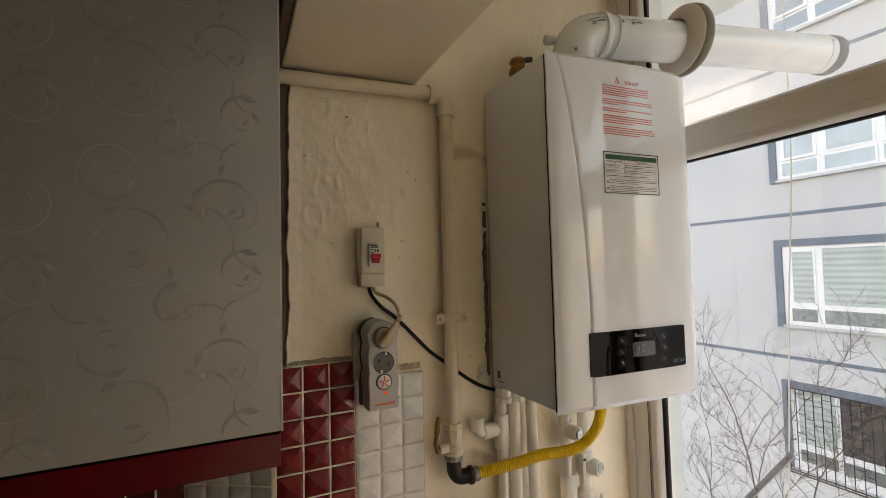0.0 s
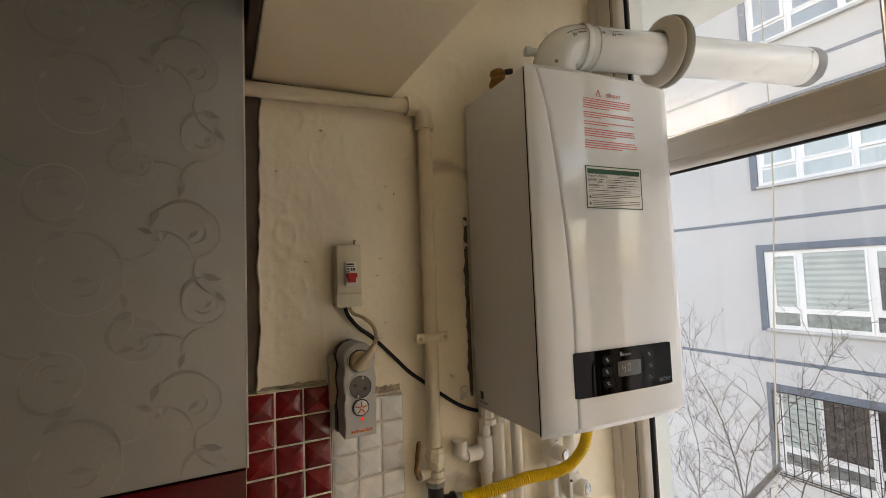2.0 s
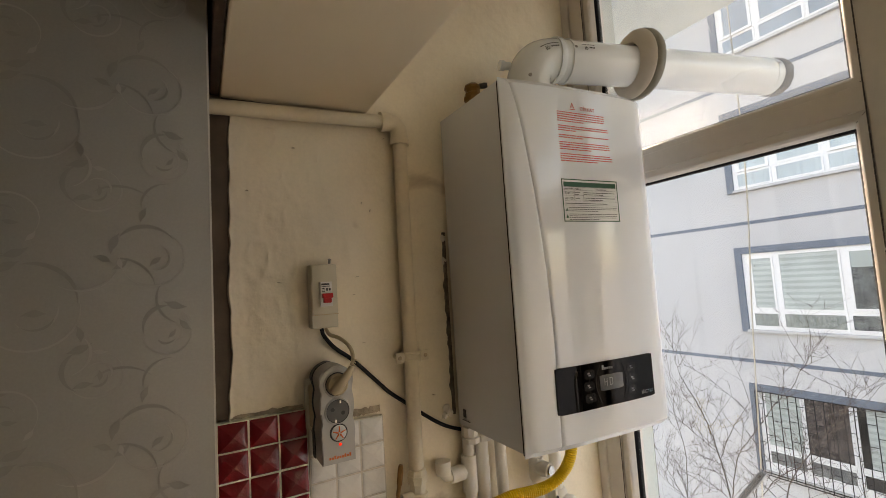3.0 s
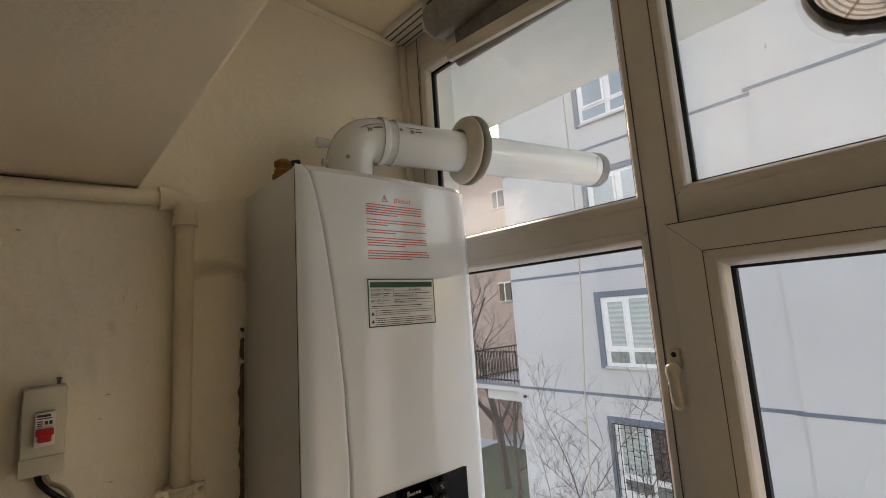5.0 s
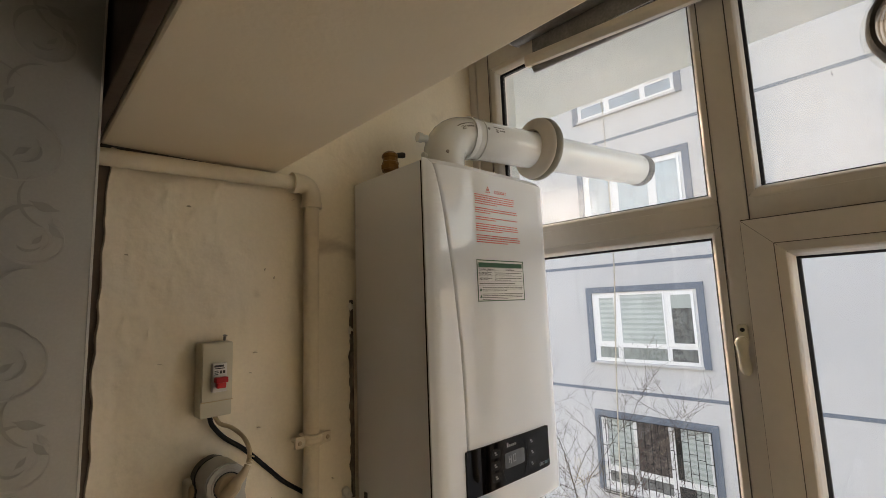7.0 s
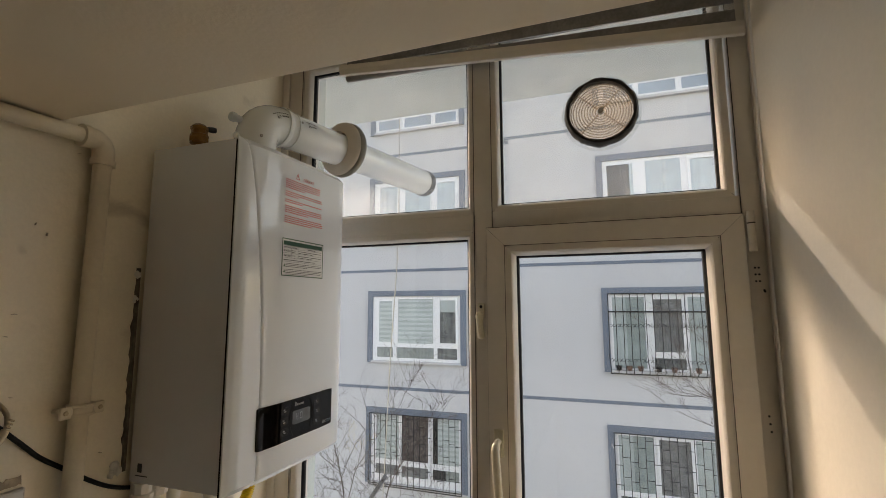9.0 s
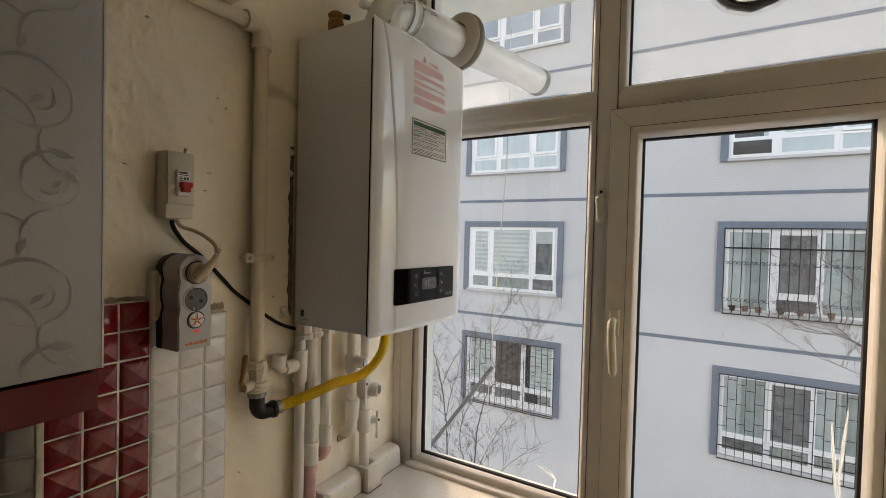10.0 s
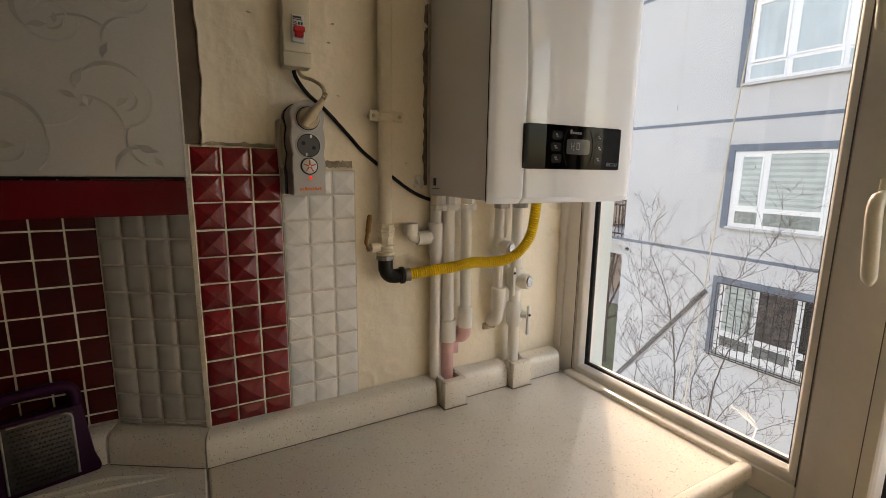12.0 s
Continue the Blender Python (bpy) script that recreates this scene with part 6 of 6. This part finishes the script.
def house_window(y_left, z_top, kind, x):
    """y_left is the side of larger y. The surround has no foot."""
    y0, y1, z0 = y_left - WIN_W, y_left, z_top - WIN_H
    sw = 0.145
    w = part("window", box((x - 0.05, y0, z0), (x - 0.002, y0 + sw, z_top)), SLATE, house, "white window in a slate blue surround")
    part("surround", box((x - 0.05, y1 - sw, z0), (x - 0.002, y1, z_top)), SLATE, w)
    part("surround", box((x - 0.05, y0 + sw, z_top - 0.148), (x - 0.002, y1 - sw, z_top)), SLATE, w)
    part("window_sill", box((x - 0.085, y0 + sw - 0.02, z0), (x - 0.002, y1 - sw + 0.02, z0 + 0.055), 0.006), FACADE, w)
    part("window_sill", box((x - 0.012, y0 + sw, z0 + 0.055), (x - 0.002, y1 - sw, z_top - 0.148)), FWHITE, w, "white reveal")
    cells = [(y_left - a[1], y_left - a[0], z_top - d[1], z_top - d[0], fill) for a, d, fill in PANES_OF[kind]]
    for k, (p, q, lo, hi, fill) in enumerate(cells):
        fr = bmesh.new()
        t, f = (0.055, 0.050) if k in SASH[kind] else (0.036, 0.030)
        for (ya, za), (yb, zb) in (((p - t, lo - t), (p, hi + t)), ((q, lo - t), (q + t, hi + t)), ((p, lo - t), (q, lo)), ((p, hi), (q, hi + t))):
            box((x - f, ya, za), (x - 0.012, yb, zb), 0, fr)
        part("frame", fr, FWHITE, w, "white plastic sash" if k in SASH[kind] else "white plastic frame")
        glass = FGLASS if fill in ("sheer", "glass") else CURTAIND if "blind" in fill else FGLASSD
        part("pane", box((x - 0.016, p, lo), (x - 0.0125, q, hi)), glass, w)
        if fill == "blind":
            blind_rows(p, q, lo, hi, x - 0.0205, w)
        elif fill == "part blind":
            part("curtain", box((x - 0.0185, q - 0.13, lo), (x - 0.0165, q, hi)), FGLASSD, w)
            blind_rows(p, q - 0.13, lo, hi, x - 0.0205, w)
        elif fill == "half lace":
            folds(p, p + (q - p) * 0.5, lo, hi, x - 0.024, LACE, w, 1.4)
        elif fill == "lace":
            folds(p, q, lo, hi, x - 0.024, LACE, w, 1.4)
        elif fill in ("dark lace", "brown lace"):
            folds(p, q, lo, hi, x - 0.024, DARKLACE if fill == "brown lace" else CURTAIN3, w, 1.1)
            if kind == "b" and k == 2:
                part("curtain", box((x - 0.035, p, hi - 0.30), (x - 0.032, q, hi)), CURTAIND, w, "short pale valance")
        elif fill == "grey lace":
            folds(p, q, lo, hi, x - 0.024, CURTAIN4, w, 1.0)
        elif fill == "curtain":
            folds(p, p + (q - p) * 0.62, lo, hi, x - 0.024, CURTAIN2, w, 1.25)
            folds(p + (q - p) * 0.55, q, lo, hi, x - 0.023, CURTAIN5, w, 0.9)
        elif fill == "sheer":
            folds(p, q, lo, hi, x - 0.022, SHEER, w, 0.7)
        elif fill == "open":
            folds(p, p + (q - p) * 0.14, lo, hi, x - 0.024, SHEER, w, 1.2)
    if kind in "gcd":
        grille_bars(x, y_left, z_top, kind, w)
    if kind == "c":
        for i in range(6):
            yy = y_left - (0.30, 0.52, 0.74, 1.10, 1.40, 1.86)[i]
            part("flower_pot", lathe([(0, 0.045), (0.085, 0.062), (0.10, 0.066), (0.10, 0.0)], (x - 0.085, yy, z0 + 0.055), (0, 0, 1), 10), TERRACOTTA if i % 3 else GRILLE, w, "small flower pot on the sill")


for z_top, kind in ((-0.865, "g"), (2.134, "b"), (5.235, "p"), (8.34, "u"), (11.44, "u")):
    house_window(5.828, z_top, kind, FX)
for z_top, kind in ((-0.858, "d"), (2.138, "c"), (5.23, "o"), (8.34, "u"), (11.44, "u")):
    house_window(-0.097, z_top, kind, FX - 0.03)
part("wall_lamp", lathe([(0, 0.03), (0.05, 0.05), (0.09, 0.04)], (FX - 0.001, 8.27, -0.62), (-1, 0, 0), 12), GREYD, house, smooth=True)

# balcony on the far side of the house
balc = thing("balcony", (11.8, 9.0, -0.6), "balcony slab with a black iron railing", "balcony")
part("slab", box((11.2, 8.2, -0.62), (13.6, 10.6, -0.45), 0.01), FACADE, balc)
part("slab_edge", box((11.16, 8.2, -0.47), (13.64, 10.64, -0.40)), SLATE, balc)
part("underside", box((11.4, 8.2, -0.95), (13.4, 10.3, -0.62)), FACADE, balc)
for a, b in (((11.22, 8.25, 0.55), (11.22, 10.55, 0.55)), ((11.22, 10.55, 0.55), (13.6, 10.55, 0.55)), ((11.22, 8.25, -0.30), (11.22, 10.55, -0.30)), ((11.22, 10.55, -0.30), (13.6, 10.55, -0.30))):
    part("rail", rod(a, b, 0.025, 6), GRILLE, balc)
for k in range(19):
    part("baluster", rod((11.22, 8.25 + k * 0.1275, -0.40), (11.22, 8.25 + k * 0.1275, 0.55), 0.014, 5), GRILLE, balc)
for k in range(1, 16):
    part("baluster", rod((11.22 + k * 0.155, 10.55, -0.40), (11.22 + k * 0.155, 10.55, 0.55), 0.014, 5), GRILLE, balc)

far = thing("salmon_building", (28, 26, GZ), "salmon pink apartment building behind bare trees", "building")
part("wall", box((22.5, 14.0, GZ), (32, 40, 11.0)), SALMON, far)
part("annex", box((20.5, 18.6, GZ), (22.5, 30, -1.2)), SALMON, far, "darker low annex")
part("roof", box((22.2, 13.8, 11.0), (32.2, 40.2, 11.3)), ROOFM, far)
for y, z in ((15.2, 2.4), (17.9, 2.4), (15.2, 5.4), (17.9, 5.4), (15.2, -0.6), (18.3, -3.6), (21.5, 2.4), (21.5, 5.4), (21.5, 8.4), (17.9, 8.4)):
    w = part("window", box((22.42, y, z), (22.52, y + 0.9, z + 1.1)), FGLASSD, far)
    part("frame", box((22.38, y - 0.07, z + 1.1), (22.50, y + 0.97, z + 1.17)), FWHITE, w)
    part("frame", box((22.38, y + 0.42, z), (22.50, y + 0.48, z + 1.1)), FWHITE, w)
    part("sill", box((22.33, y - 0.07, z - 0.08), (22.50, y + 0.97, z)), FACADE, w)

# ---- bare trees ----


def tree(at, height, spread, seed, depth, trunk_r, lean, label, first=0.25):
    ob = thing("bare_tree", at, label, "tree", "bare trees between the houses")
    rng = random.Random(seed)
    trunk, limbs = bmesh.new(), bmesh.new()

    def grow(p, way, length, r, level, bm):
        pts, rr = [p.copy()], [r]
        q, d = p.copy(), way.copy()
        n = 5
        for k in range(n):
            d = (d + Vector((rng.uniform(-1, 1), rng.uniform(-1, 1), rng.uniform(-0.5, 0.9))) * 0.16).normalized()
            q = q + d * length / n
            pts.append(q.copy())
            rr.append(r * (1 - 0.5 * (k + 1) / n))
        tube(pts, rr, 7 if level < 2 else (4 if level < 4 else 3), bm, cap=False)
        if level >= depth:
            return
        kids = rng.randint(4, 5) if level < 3 else rng.randint(3, 4)
        for k in range(kids):
            t = rng.uniform(first if level else 0.35, 1.0)
            i = min(int(t * n), n - 1)
            base = pts[i].lerp(pts[i + 1], t * n - i)
            a = rng.uniform(0, math.tau)
            side = Vector((math.cos(a), math.sin(a), rng.uniform(-0.15, 0.8))).normalized()
            nd = (d * rng.uniform(0.45, 0.9) + side * spread).normalized()
            grow(base, nd, length * rng.uniform(0.45, 0.68), max(0.0027, rr[i] * rng.uniform(0.45, 0.62)), level + 1, limbs)

    grow(Vector(at), Vector(lean).normalized(), height, trunk_r, 0, trunk)
    part("trunk", trunk, BARK, ob, smooth=True)
    part("branches", limbs, BARK, ob, kind="stuff")
    return ob


def young_tree(at, stems, seed, label):
    """A young tree: stems of (y, z) points at the depth of the trunk with start and end radius; fine twigs grow from them."""
    ob = thing("bare_tree", at, label, "tree", "bare trees between the houses")
    rng = random.Random(seed)
    trunk, limbs = bmesh.new(), bmesh.new()

    def twig(p, way, length, r, level):
        pts, d = [p.copy()], way.copy()
        n = 4
        for k in range(n):
            d = (d + Vector((rng.uniform(-1, 1), rng.uniform(-1, 1), rng.uniform(-0.6, 0.9))) * 0.2).normalized()
            pts.append(pts[-1] + d * length / n)
        tube(pts, [r, r * 0.85, r * 0.7, r * 0.55, r * 0.4], 4 if level == 0 else 3, limbs, cap=False)
        if level < 2:
            for k in range(rng.randint(3, 5) if level == 0 else rng.randint(1, 3)):
                t = rng.uniform(0.2, 1.0)
                q = min(int(t * n), n - 1)
                side = Vector((rng.uniform(-1, 1), rng.uniform(-1, 1), rng.uniform(-0.3, 0.7))).normalized()
                twig(pts[q].lerp(pts[q + 1], t * n - q), (d * 0.75 + side * 0.75).normalized(), length * rng.uniform(0.35, 0.6), max(0.0017, r * 0.66), level + 1)

    for k, (points, r0, r1) in enumerate(stems):
        drift = rng.uniform(-0.25, 0.25) if k else 0.0
        line = spline([(at[0] + drift * i / len(points), y, z) for i, (y, z) in enumerate(points)], 6)
        line = [p + Vector((rng.uniform(-1, 1), rng.uniform(-1, 1), 0)) * 0.006 for p in line]
        n = len(line) - 1
        tube(line, [0.72 * (r0 + (r1 - r0) * i / n) for i in range(n + 1)], 7, limbs if k else trunk, cap=False)
        for i in range(n):
            if line[i].z < -1.9:
                continue
            step = (line[i + 1] - line[i]).length
            for _ in range(int(step * 11 + rng.random())):
                r = r0 + (r1 - r0) * i / n
                side = Vector((rng.uniform(-0.7, 0.7), rng.uniform(-1, 1), rng.uniform(-0.1, 0.7))).normalized()
                twig(line[i].lerp(line[i + 1], rng.random()), ((line[i + 1] - line[i]).normalized() * 0.55 + side).normalized(), rng.uniform(0.25, 0.62), min(0.0034, max(0.0024, r * 0.36)), 0)
    part("trunk", trunk, BARK, ob, smooth=True)
    part("branches", limbs, BARK, ob, kind="stuff")
    return ob


young_tree((5.0, 3.0, GZ), [
    ([(3.0, GZ), (2.97, -3.2), (2.99, -1.16), (3.03, -0.72), (3.11, -0.30), (3.22, 0.06), (3.37, 0.34), (3.48, 0.54), (3.56, 0.95)], 0.016, 0.002),
    ([(3.09, -0.33), (2.96, -0.02), (2.84, 0.19), (2.75, 0.33)], 0.0065, 0.002),
    ([(3.11, -0.28), (3.33, -0.13), (3.55, 0.03), (3.76, 0.21)], 0.0059, 0.002),
    ([(3.03, -0.80), (2.92, -0.30), (2.74, 0.0), (2.52, 0.33), (2.33, 0.56), (2.24, 0.735), (2.0, 0.90)], 0.0078, 0.002),
    ([(2.99, -1.3), (3.38, -1.04), (3.60, -0.70), (3.80, -0.30)], 0.0072, 0.002),
    ([(3.54, -1.6), (3.54, -0.98), (3.52, -0.39), (3.62, 0.08), (3.54, 0.43)], 0.0078, 0.002)], 11, "bare young tree with thin grey twigs")
young_tree((5.1, 2.65, GZ), [
    ([(2.65, GZ), (2.66, -3.0), (2.62, -1.18), (2.57, -0.72), (2.47, -0.37), (2.27, -0.04), (2.03, 0.31), (1.82, 0.64)], 0.016, 0.002),
    ([(2.63, -1.5), (2.46, -1.10), (2.20, -0.64), (1.89, -0.26)], 0.0078, 0.002),
    ([(2.65, -1.6), (2.84, -1.14), (2.80, -0.74), (2.57, -0.37), (2.26, -0.13), (2.09, 0.17), (1.89, 0.43)], 0.0084, 0.002),
    ([(2.60, -1.9), (2.30, -1.4), (1.95, -1.0), (1.60, -0.75)], 0.0078, 0.002)], 23, "bare young tree with crossing thin branches")
young_tree((5.0, -1.7, GZ), [
    ([(-1.7, GZ), (-1.7, -2.4), (-1.65, -0.4), (-1.50, 0.5), (-1.25, 1.1), (-1.05, 1.35)], 0.026, 0.003),
    ([(-1.60, 0.55), (-1.04, 0.84), (-0.71, 0.93), (-0.44, 1.06)], 0.0052, 0.002),
    ([(-1.62, 0.35), (-1.02, 0.58), (-0.84, 0.64), (-0.70, 0.69)], 0.0039, 0.002),
    ([(-1.48, 0.55), (-1.02, 0.87), (-0.80, 1.24), (-0.62, 1.56)], 0.0039, 0.002)], 31, "bare young tree beside the grilled windows")
tree((15.5, 13.4, GZ), 5.6, 0.8, 47, 5, 0.20, (-0.02, 0.02, 1), "large bare tree with a dark crooked trunk", 0.35)
tree((13.4, 11.0, GZ), 4.6, 0.85, 61, 5, 0.10, (0.03, 0.04, 1), "dense bare tree beyond the house corner", 0.3)
tree((18.0, 17.5, GZ), 6.2, 0.8, 53, 5, 0.18, (0.05, -0.03, 1), "large bare tree in front of a pink house", 0.35)

# ---- outside the window: clothes bar, cord, dirt ----
bar = thing("clothes_bar", (1.3, 1.30, 0.47), "grey galvanised clothes-line bar bolted outside the window", "bar")
A, B = Vector((1.585, 1.30, 0.465)), Vector((1.673, 0.889, 1.066))
d = (B - A).normalized()
u = d.cross(Vector((0, 0, 1))).normalized()
v = u.cross(d)
bm = bmesh.new()
vs = [[bm.verts.new(p + u * s * 0.004 + v * t * 0.0085) for s, t in ((-1, -1), (1, -1), (1, 1), (-1, 1))] for p in (A, B)]
for k in range(4):
    bm.faces.new((vs[0][k], vs[0][(k + 1) % 4], vs[1][(k + 1) % 4], vs[1][k]))
bm.faces.new(vs[0])
bm.faces.new(vs[1])
part("flat_bar", bm, ZINC, bar)
fl = bmesh.new()
vs = [[fl.verts.new(p + u * s * 0.009 + u * 0.008 + v * t * 0.0015 - v * 0.0100) for s, t in ((-1, -1), (1, -1), (1, 1), (-1, 1))] for p in (A, B)]
for k in range(4):
    fl.faces.new((vs[0][k], vs[0][(k + 1) % 4], vs[1][(k + 1) % 4], vs[1][k]))
fl.faces.new(vs[0])
fl.faces.new(vs[1])
# the highlight on the bar's top is put into this flange's colour
part("flange", fl, ZINC_LIT, bar)
part("wall_foot", box((1.195, 1.28, 0.44), (1.60, 1.32, 0.48), 0.003), ZINC, bar)
for t in (0.25, 0.5, 0.75, 0.97):
    part("bolt_hole", lathe([(0, 0.0045), (0.0012, 0.0045)], A.lerp(B, t) - u * 0.0042, -u, 10), GREYD, bar)
    part("bolt_hole", lathe([(0, 0.0045), (0.0012, 0.0045)], A.lerp(B, t) + u * 0.0042, u, 10), GREYD, bar)
cord = thing("cord", (1.62, 0.85, 1.08), "ivory cord hanging from above to the bar", "cord")
part("strand", tube(spline([(1.765, 0.886, 4.4), (1.765, 0.884, 3.2), (1.762, 0.880, 2.4), (1.745, 0.878, 2.0), (1.715, 0.893, 1.55), (1.680, 0.899, 1.09), (1.66, 0.905, 0.80), (1.64, 0.91, 0.2), (1.64, 0.91, -2.0)], 6), 0.0024, 8), ROPE, cord, smooth=True)

# bird droppings and streaks on the panes
rng = random.Random(15)
for y0, y1, z0, z1, n, owner, x in ((0.40, 0.70, 1.15, 1.85, 10, window, 1.0708), (-0.20, 0.20, 1.05, 1.88, 14, door, 1.0508), (-0.25, 0.24, 2.10, 2.5, 6, window, 1.0708), (0.37, 0.85, 2.1, 2.5, 5, window, 1.0708)):
    for k in range(n):
        y, z = rng.uniform(y0, y1), rng.uniform(z0, z1)
        ln, wd = rng.uniform(0.002, 0.010), rng.uniform(0.0005, 0.0011)
        sl = rng.uniform(-0.3, 0.1)
        bm = bmesh.new()
        bm.faces.new([bm.verts.new((x, yy, zz)) for yy, zz in ((y - wd * 0.4, z), (y + wd * 0.4, z), (y + wd + sl * ln, z - ln * 0.8), (y + sl * ln, z - ln), (y - wd + sl * ln, z - ln * 0.75))])
        part("dirt_streak", bm, SMEARD if rng.random() < 0.7 else SMEAR, owner)
for pts in (((-0.200, 1.30), (-0.195, 1.22), (-0.190, 1.15), (-0.192, 1.08)), ((-0.175, 1.27), (-0.180, 1.20), (-0.186, 1.12)), ((-0.190, 1.10), (-0.196, 1.05))):
    part("dried_run", tube([(1.0510, y, z) for y, z in pts], [0.0018, 0.0034, 0.0028, 0.0042][:len(pts)], 5), SMEAR, door)

part("dried_run", tube([(1.0715, y, z) for y, z in ((0.470, 0.985), (0.440, 0.975), (0.418, 0.962), (0.421, 0.945), (0.424, 0.930))], [0.0025, 0.0035, 0.003, 0.0025, 0.0015], 6), SMEAR, window)
part("dried_run", tube([(1.0715, y, z) for y, z in ((0.455, 0.990), (0.435, 0.982), (0.420, 0.970))], [0.001, 0.0022, 0.001], 6), SMEAR, window)

# bright wedges of sun glare on the dusty pane, shaped as hazy sheets
GLAREF = glass_mat("dusty_glare", (1, 1, 1), 0.18, (0.86, 0.93, 0.98))
for k, outline in enumerate((((0.865, 2.050), (0.865, 2.120), (0.80, 2.150), (0.72, 2.135), (0.66, 2.150), (0.60, 2.110), (0.62, 2.050)),
                             ((0.57, 2.135), (0.52, 2.140), (0.44, 2.115), (0.352, 2.085), (0.352, 2.050), (0.47, 2.050), (0.53, 2.085)))):
    bm = bmesh.new()
    c = sum((Vector(q) for q in outline), Vector((0, 0))) / len(outline)
    fine = [Vector(a).lerp(Vector(b), t / 6) for a, b in zip(outline, outline[1:] + outline[:1]) for t in range(6)]
    fine = [c + (q - c) * (1 + 0.16 * noise.noise((q.x * 40, q.y * 40, k))) for q in fine]
    bm.faces.new([bm.verts.new((1.0712, min(0.866, max(0.349, q.x)), max(2.047, q.y))) for q in fine])
    film = part("dusty_glare", bm, GLAREF, window, "dusty smear on the pane with sun glare put into its haze")
    film.visible_shadow = False

# ---- tiles, each a piece of its own ----




def tile_mesh(name, w, h, rise, material, soft=False):
    """A glazed tile in the x-z plane, facing -y: a low pyramid of that rise, or a soft cushion."""
    bm = bmesh.new()
    if soft:
        knots = (-1, -0.93, -0.55, 0.0, 0.55, 0.93, 1)
        g = [[bm.verts.new((u * w / 2, 0.0006 - 0.0018 * min(1.0, (1 - max(abs(u), abs(v))) / 0.07) - rise * (1 - u * u) * (1 - v * v), v * h / 2)) for u in knots] for v in knots]
        for r0, r1 in zip(g, g[1:]):
            for k in range(len(knots) - 1):
                bm.faces.new((r0[k], r0[k + 1], r1[k + 1], r1[k]))
    else:
        rings = []
        for s, up in ((1, -0.0008), (0.94, 0.0010), (0.80, 0.0010 + 0.30 * rise), (0.55, 0.0010 + 0.60 * rise), (0.28, 0.0010 + 0.84 * rise), (0.05, 0.0010 + rise)):
            rings.append([bm.verts.new((a * (w / 2 - (1 - s) * min(w, h) / 2), -up, b * (h / 2 - (1 - s) * min(w, h) / 2))) for a, b in ((-1, -1), (1, -1), (1, 1), (-1, 1))])
        for r0, r1 in zip(rings, rings[1:]):
            for k in range(4):
                bm.faces.new((r0[k], r0[(k + 1) % 4], r1[(k + 1) % 4], r1[k]))
        bm.faces.new(rings[-1])
    me = bpy.data.meshes.new(name)
    bm.to_mesh(me)
    bm.free()
    me.materials.append(material)
    if rise:
        me.polygons.foreach_set("use_smooth", [True] * len(me.polygons))
        if not soft:
            me.set_sharp_from_angle(angle=radians(6))
    return me


def tile_field(name, owner, x0, y0, x1, y1, cols, z_top, z_bot, pitch, rise, material, grout, seed, gap=0.0028, soft=False):
    """Tiles between two upright lines, laid in rows from the top down."""
    a, b = Vector((x0, y0, 0)), Vector((x1, y1, 0))
    run = (b - a) / cols
    out = Vector((run.y, -run.x, 0)).normalized()
    ang = math.degrees(math.atan2(run.y, run.x))
    wide = run.length
    full = tile_mesh(name, wide - gap, pitch - gap, rise, material, soft)
    last = (z_top - z_bot) % pitch
    cut = tile_mesh(name, wide - gap, max(0.006, last - gap), rise * 0.6, material, soft)
    rng = random.Random(seed)
    back = bmesh.new()
    bm_pts = [a - out * 0.0005, b - out * 0.0005, b - out * 0.022, a - out * 0.022]
    lo = [back.verts.new((p.x, p.y, z_bot)) for p in bm_pts]
    hi = [back.verts.new((p.x, p.y, z_top)) for p in bm_pts]
    back.faces.new(lo)
    back.faces.new(hi)
    for k in range(4):
        back.faces.new((lo[k], lo[(k + 1) % 4], hi[(k + 1) % 4], hi[k]))
    bmesh.ops.recalc_face_normals(back, faces=back.faces)
    part("grout_bed", back, grout, owner)
    rows = int((z_top - z_bot) / pitch)
    at = ORIGIN[owner.name]
    for j in range(rows + (1 if last > 0.01 else 0)):
        whole = j < rows
        z = z_top - (j + 0.5) * pitch if whole else z_bot + last / 2
        for i in range(cols):
            p = a + run * (i + 0.5)
            ob = new(name, full if whole else cut)
            ob.parent = owner
            ob.matrix_local = pose(p.x - at.x, p.y - at.y, z - at.z, rng.uniform(-0.9, 0.9), 0, ang + rng.uniform(-0.9, 0.9)) @ pose(0, 0, 0, 0, rng.uniform(-0.5, 0.5), 0)


tile_field("red_tile", wall_back, 0.094, 0.952, 0.2505, 0.952, 3, 1.514, 0.957, 0.0522, 0.0066, REDT, GROUT, 1)
tile_field("white_tile", wall_back, 0.2525, 0.953, 0.405, 0.953, 3, 1.473, 0.957, 0.0517, 0.0036, WHITET, GROUTW, 2)
# white corner tiles, their shade put into the greyer glaze
tile_field("grey_tile", wall_back, -0.068, 1.055, 0.088, 0.956, 4, 1.500, 0.960, 0.0530, 0.0030, WHITET_SHADE, GROUTD, 3, 0.0032, True)
# recess tiles carry the cabinets' shade in their colour
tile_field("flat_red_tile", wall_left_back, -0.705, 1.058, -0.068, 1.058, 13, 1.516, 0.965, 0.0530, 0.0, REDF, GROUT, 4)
part("corner_filler", prism([(0.086, 0.952), (0.0935, 0.9485), (0.097, 0.958), (0.088, 0.962)], "z", 0.957, 1.516), GROUT, wall_back)
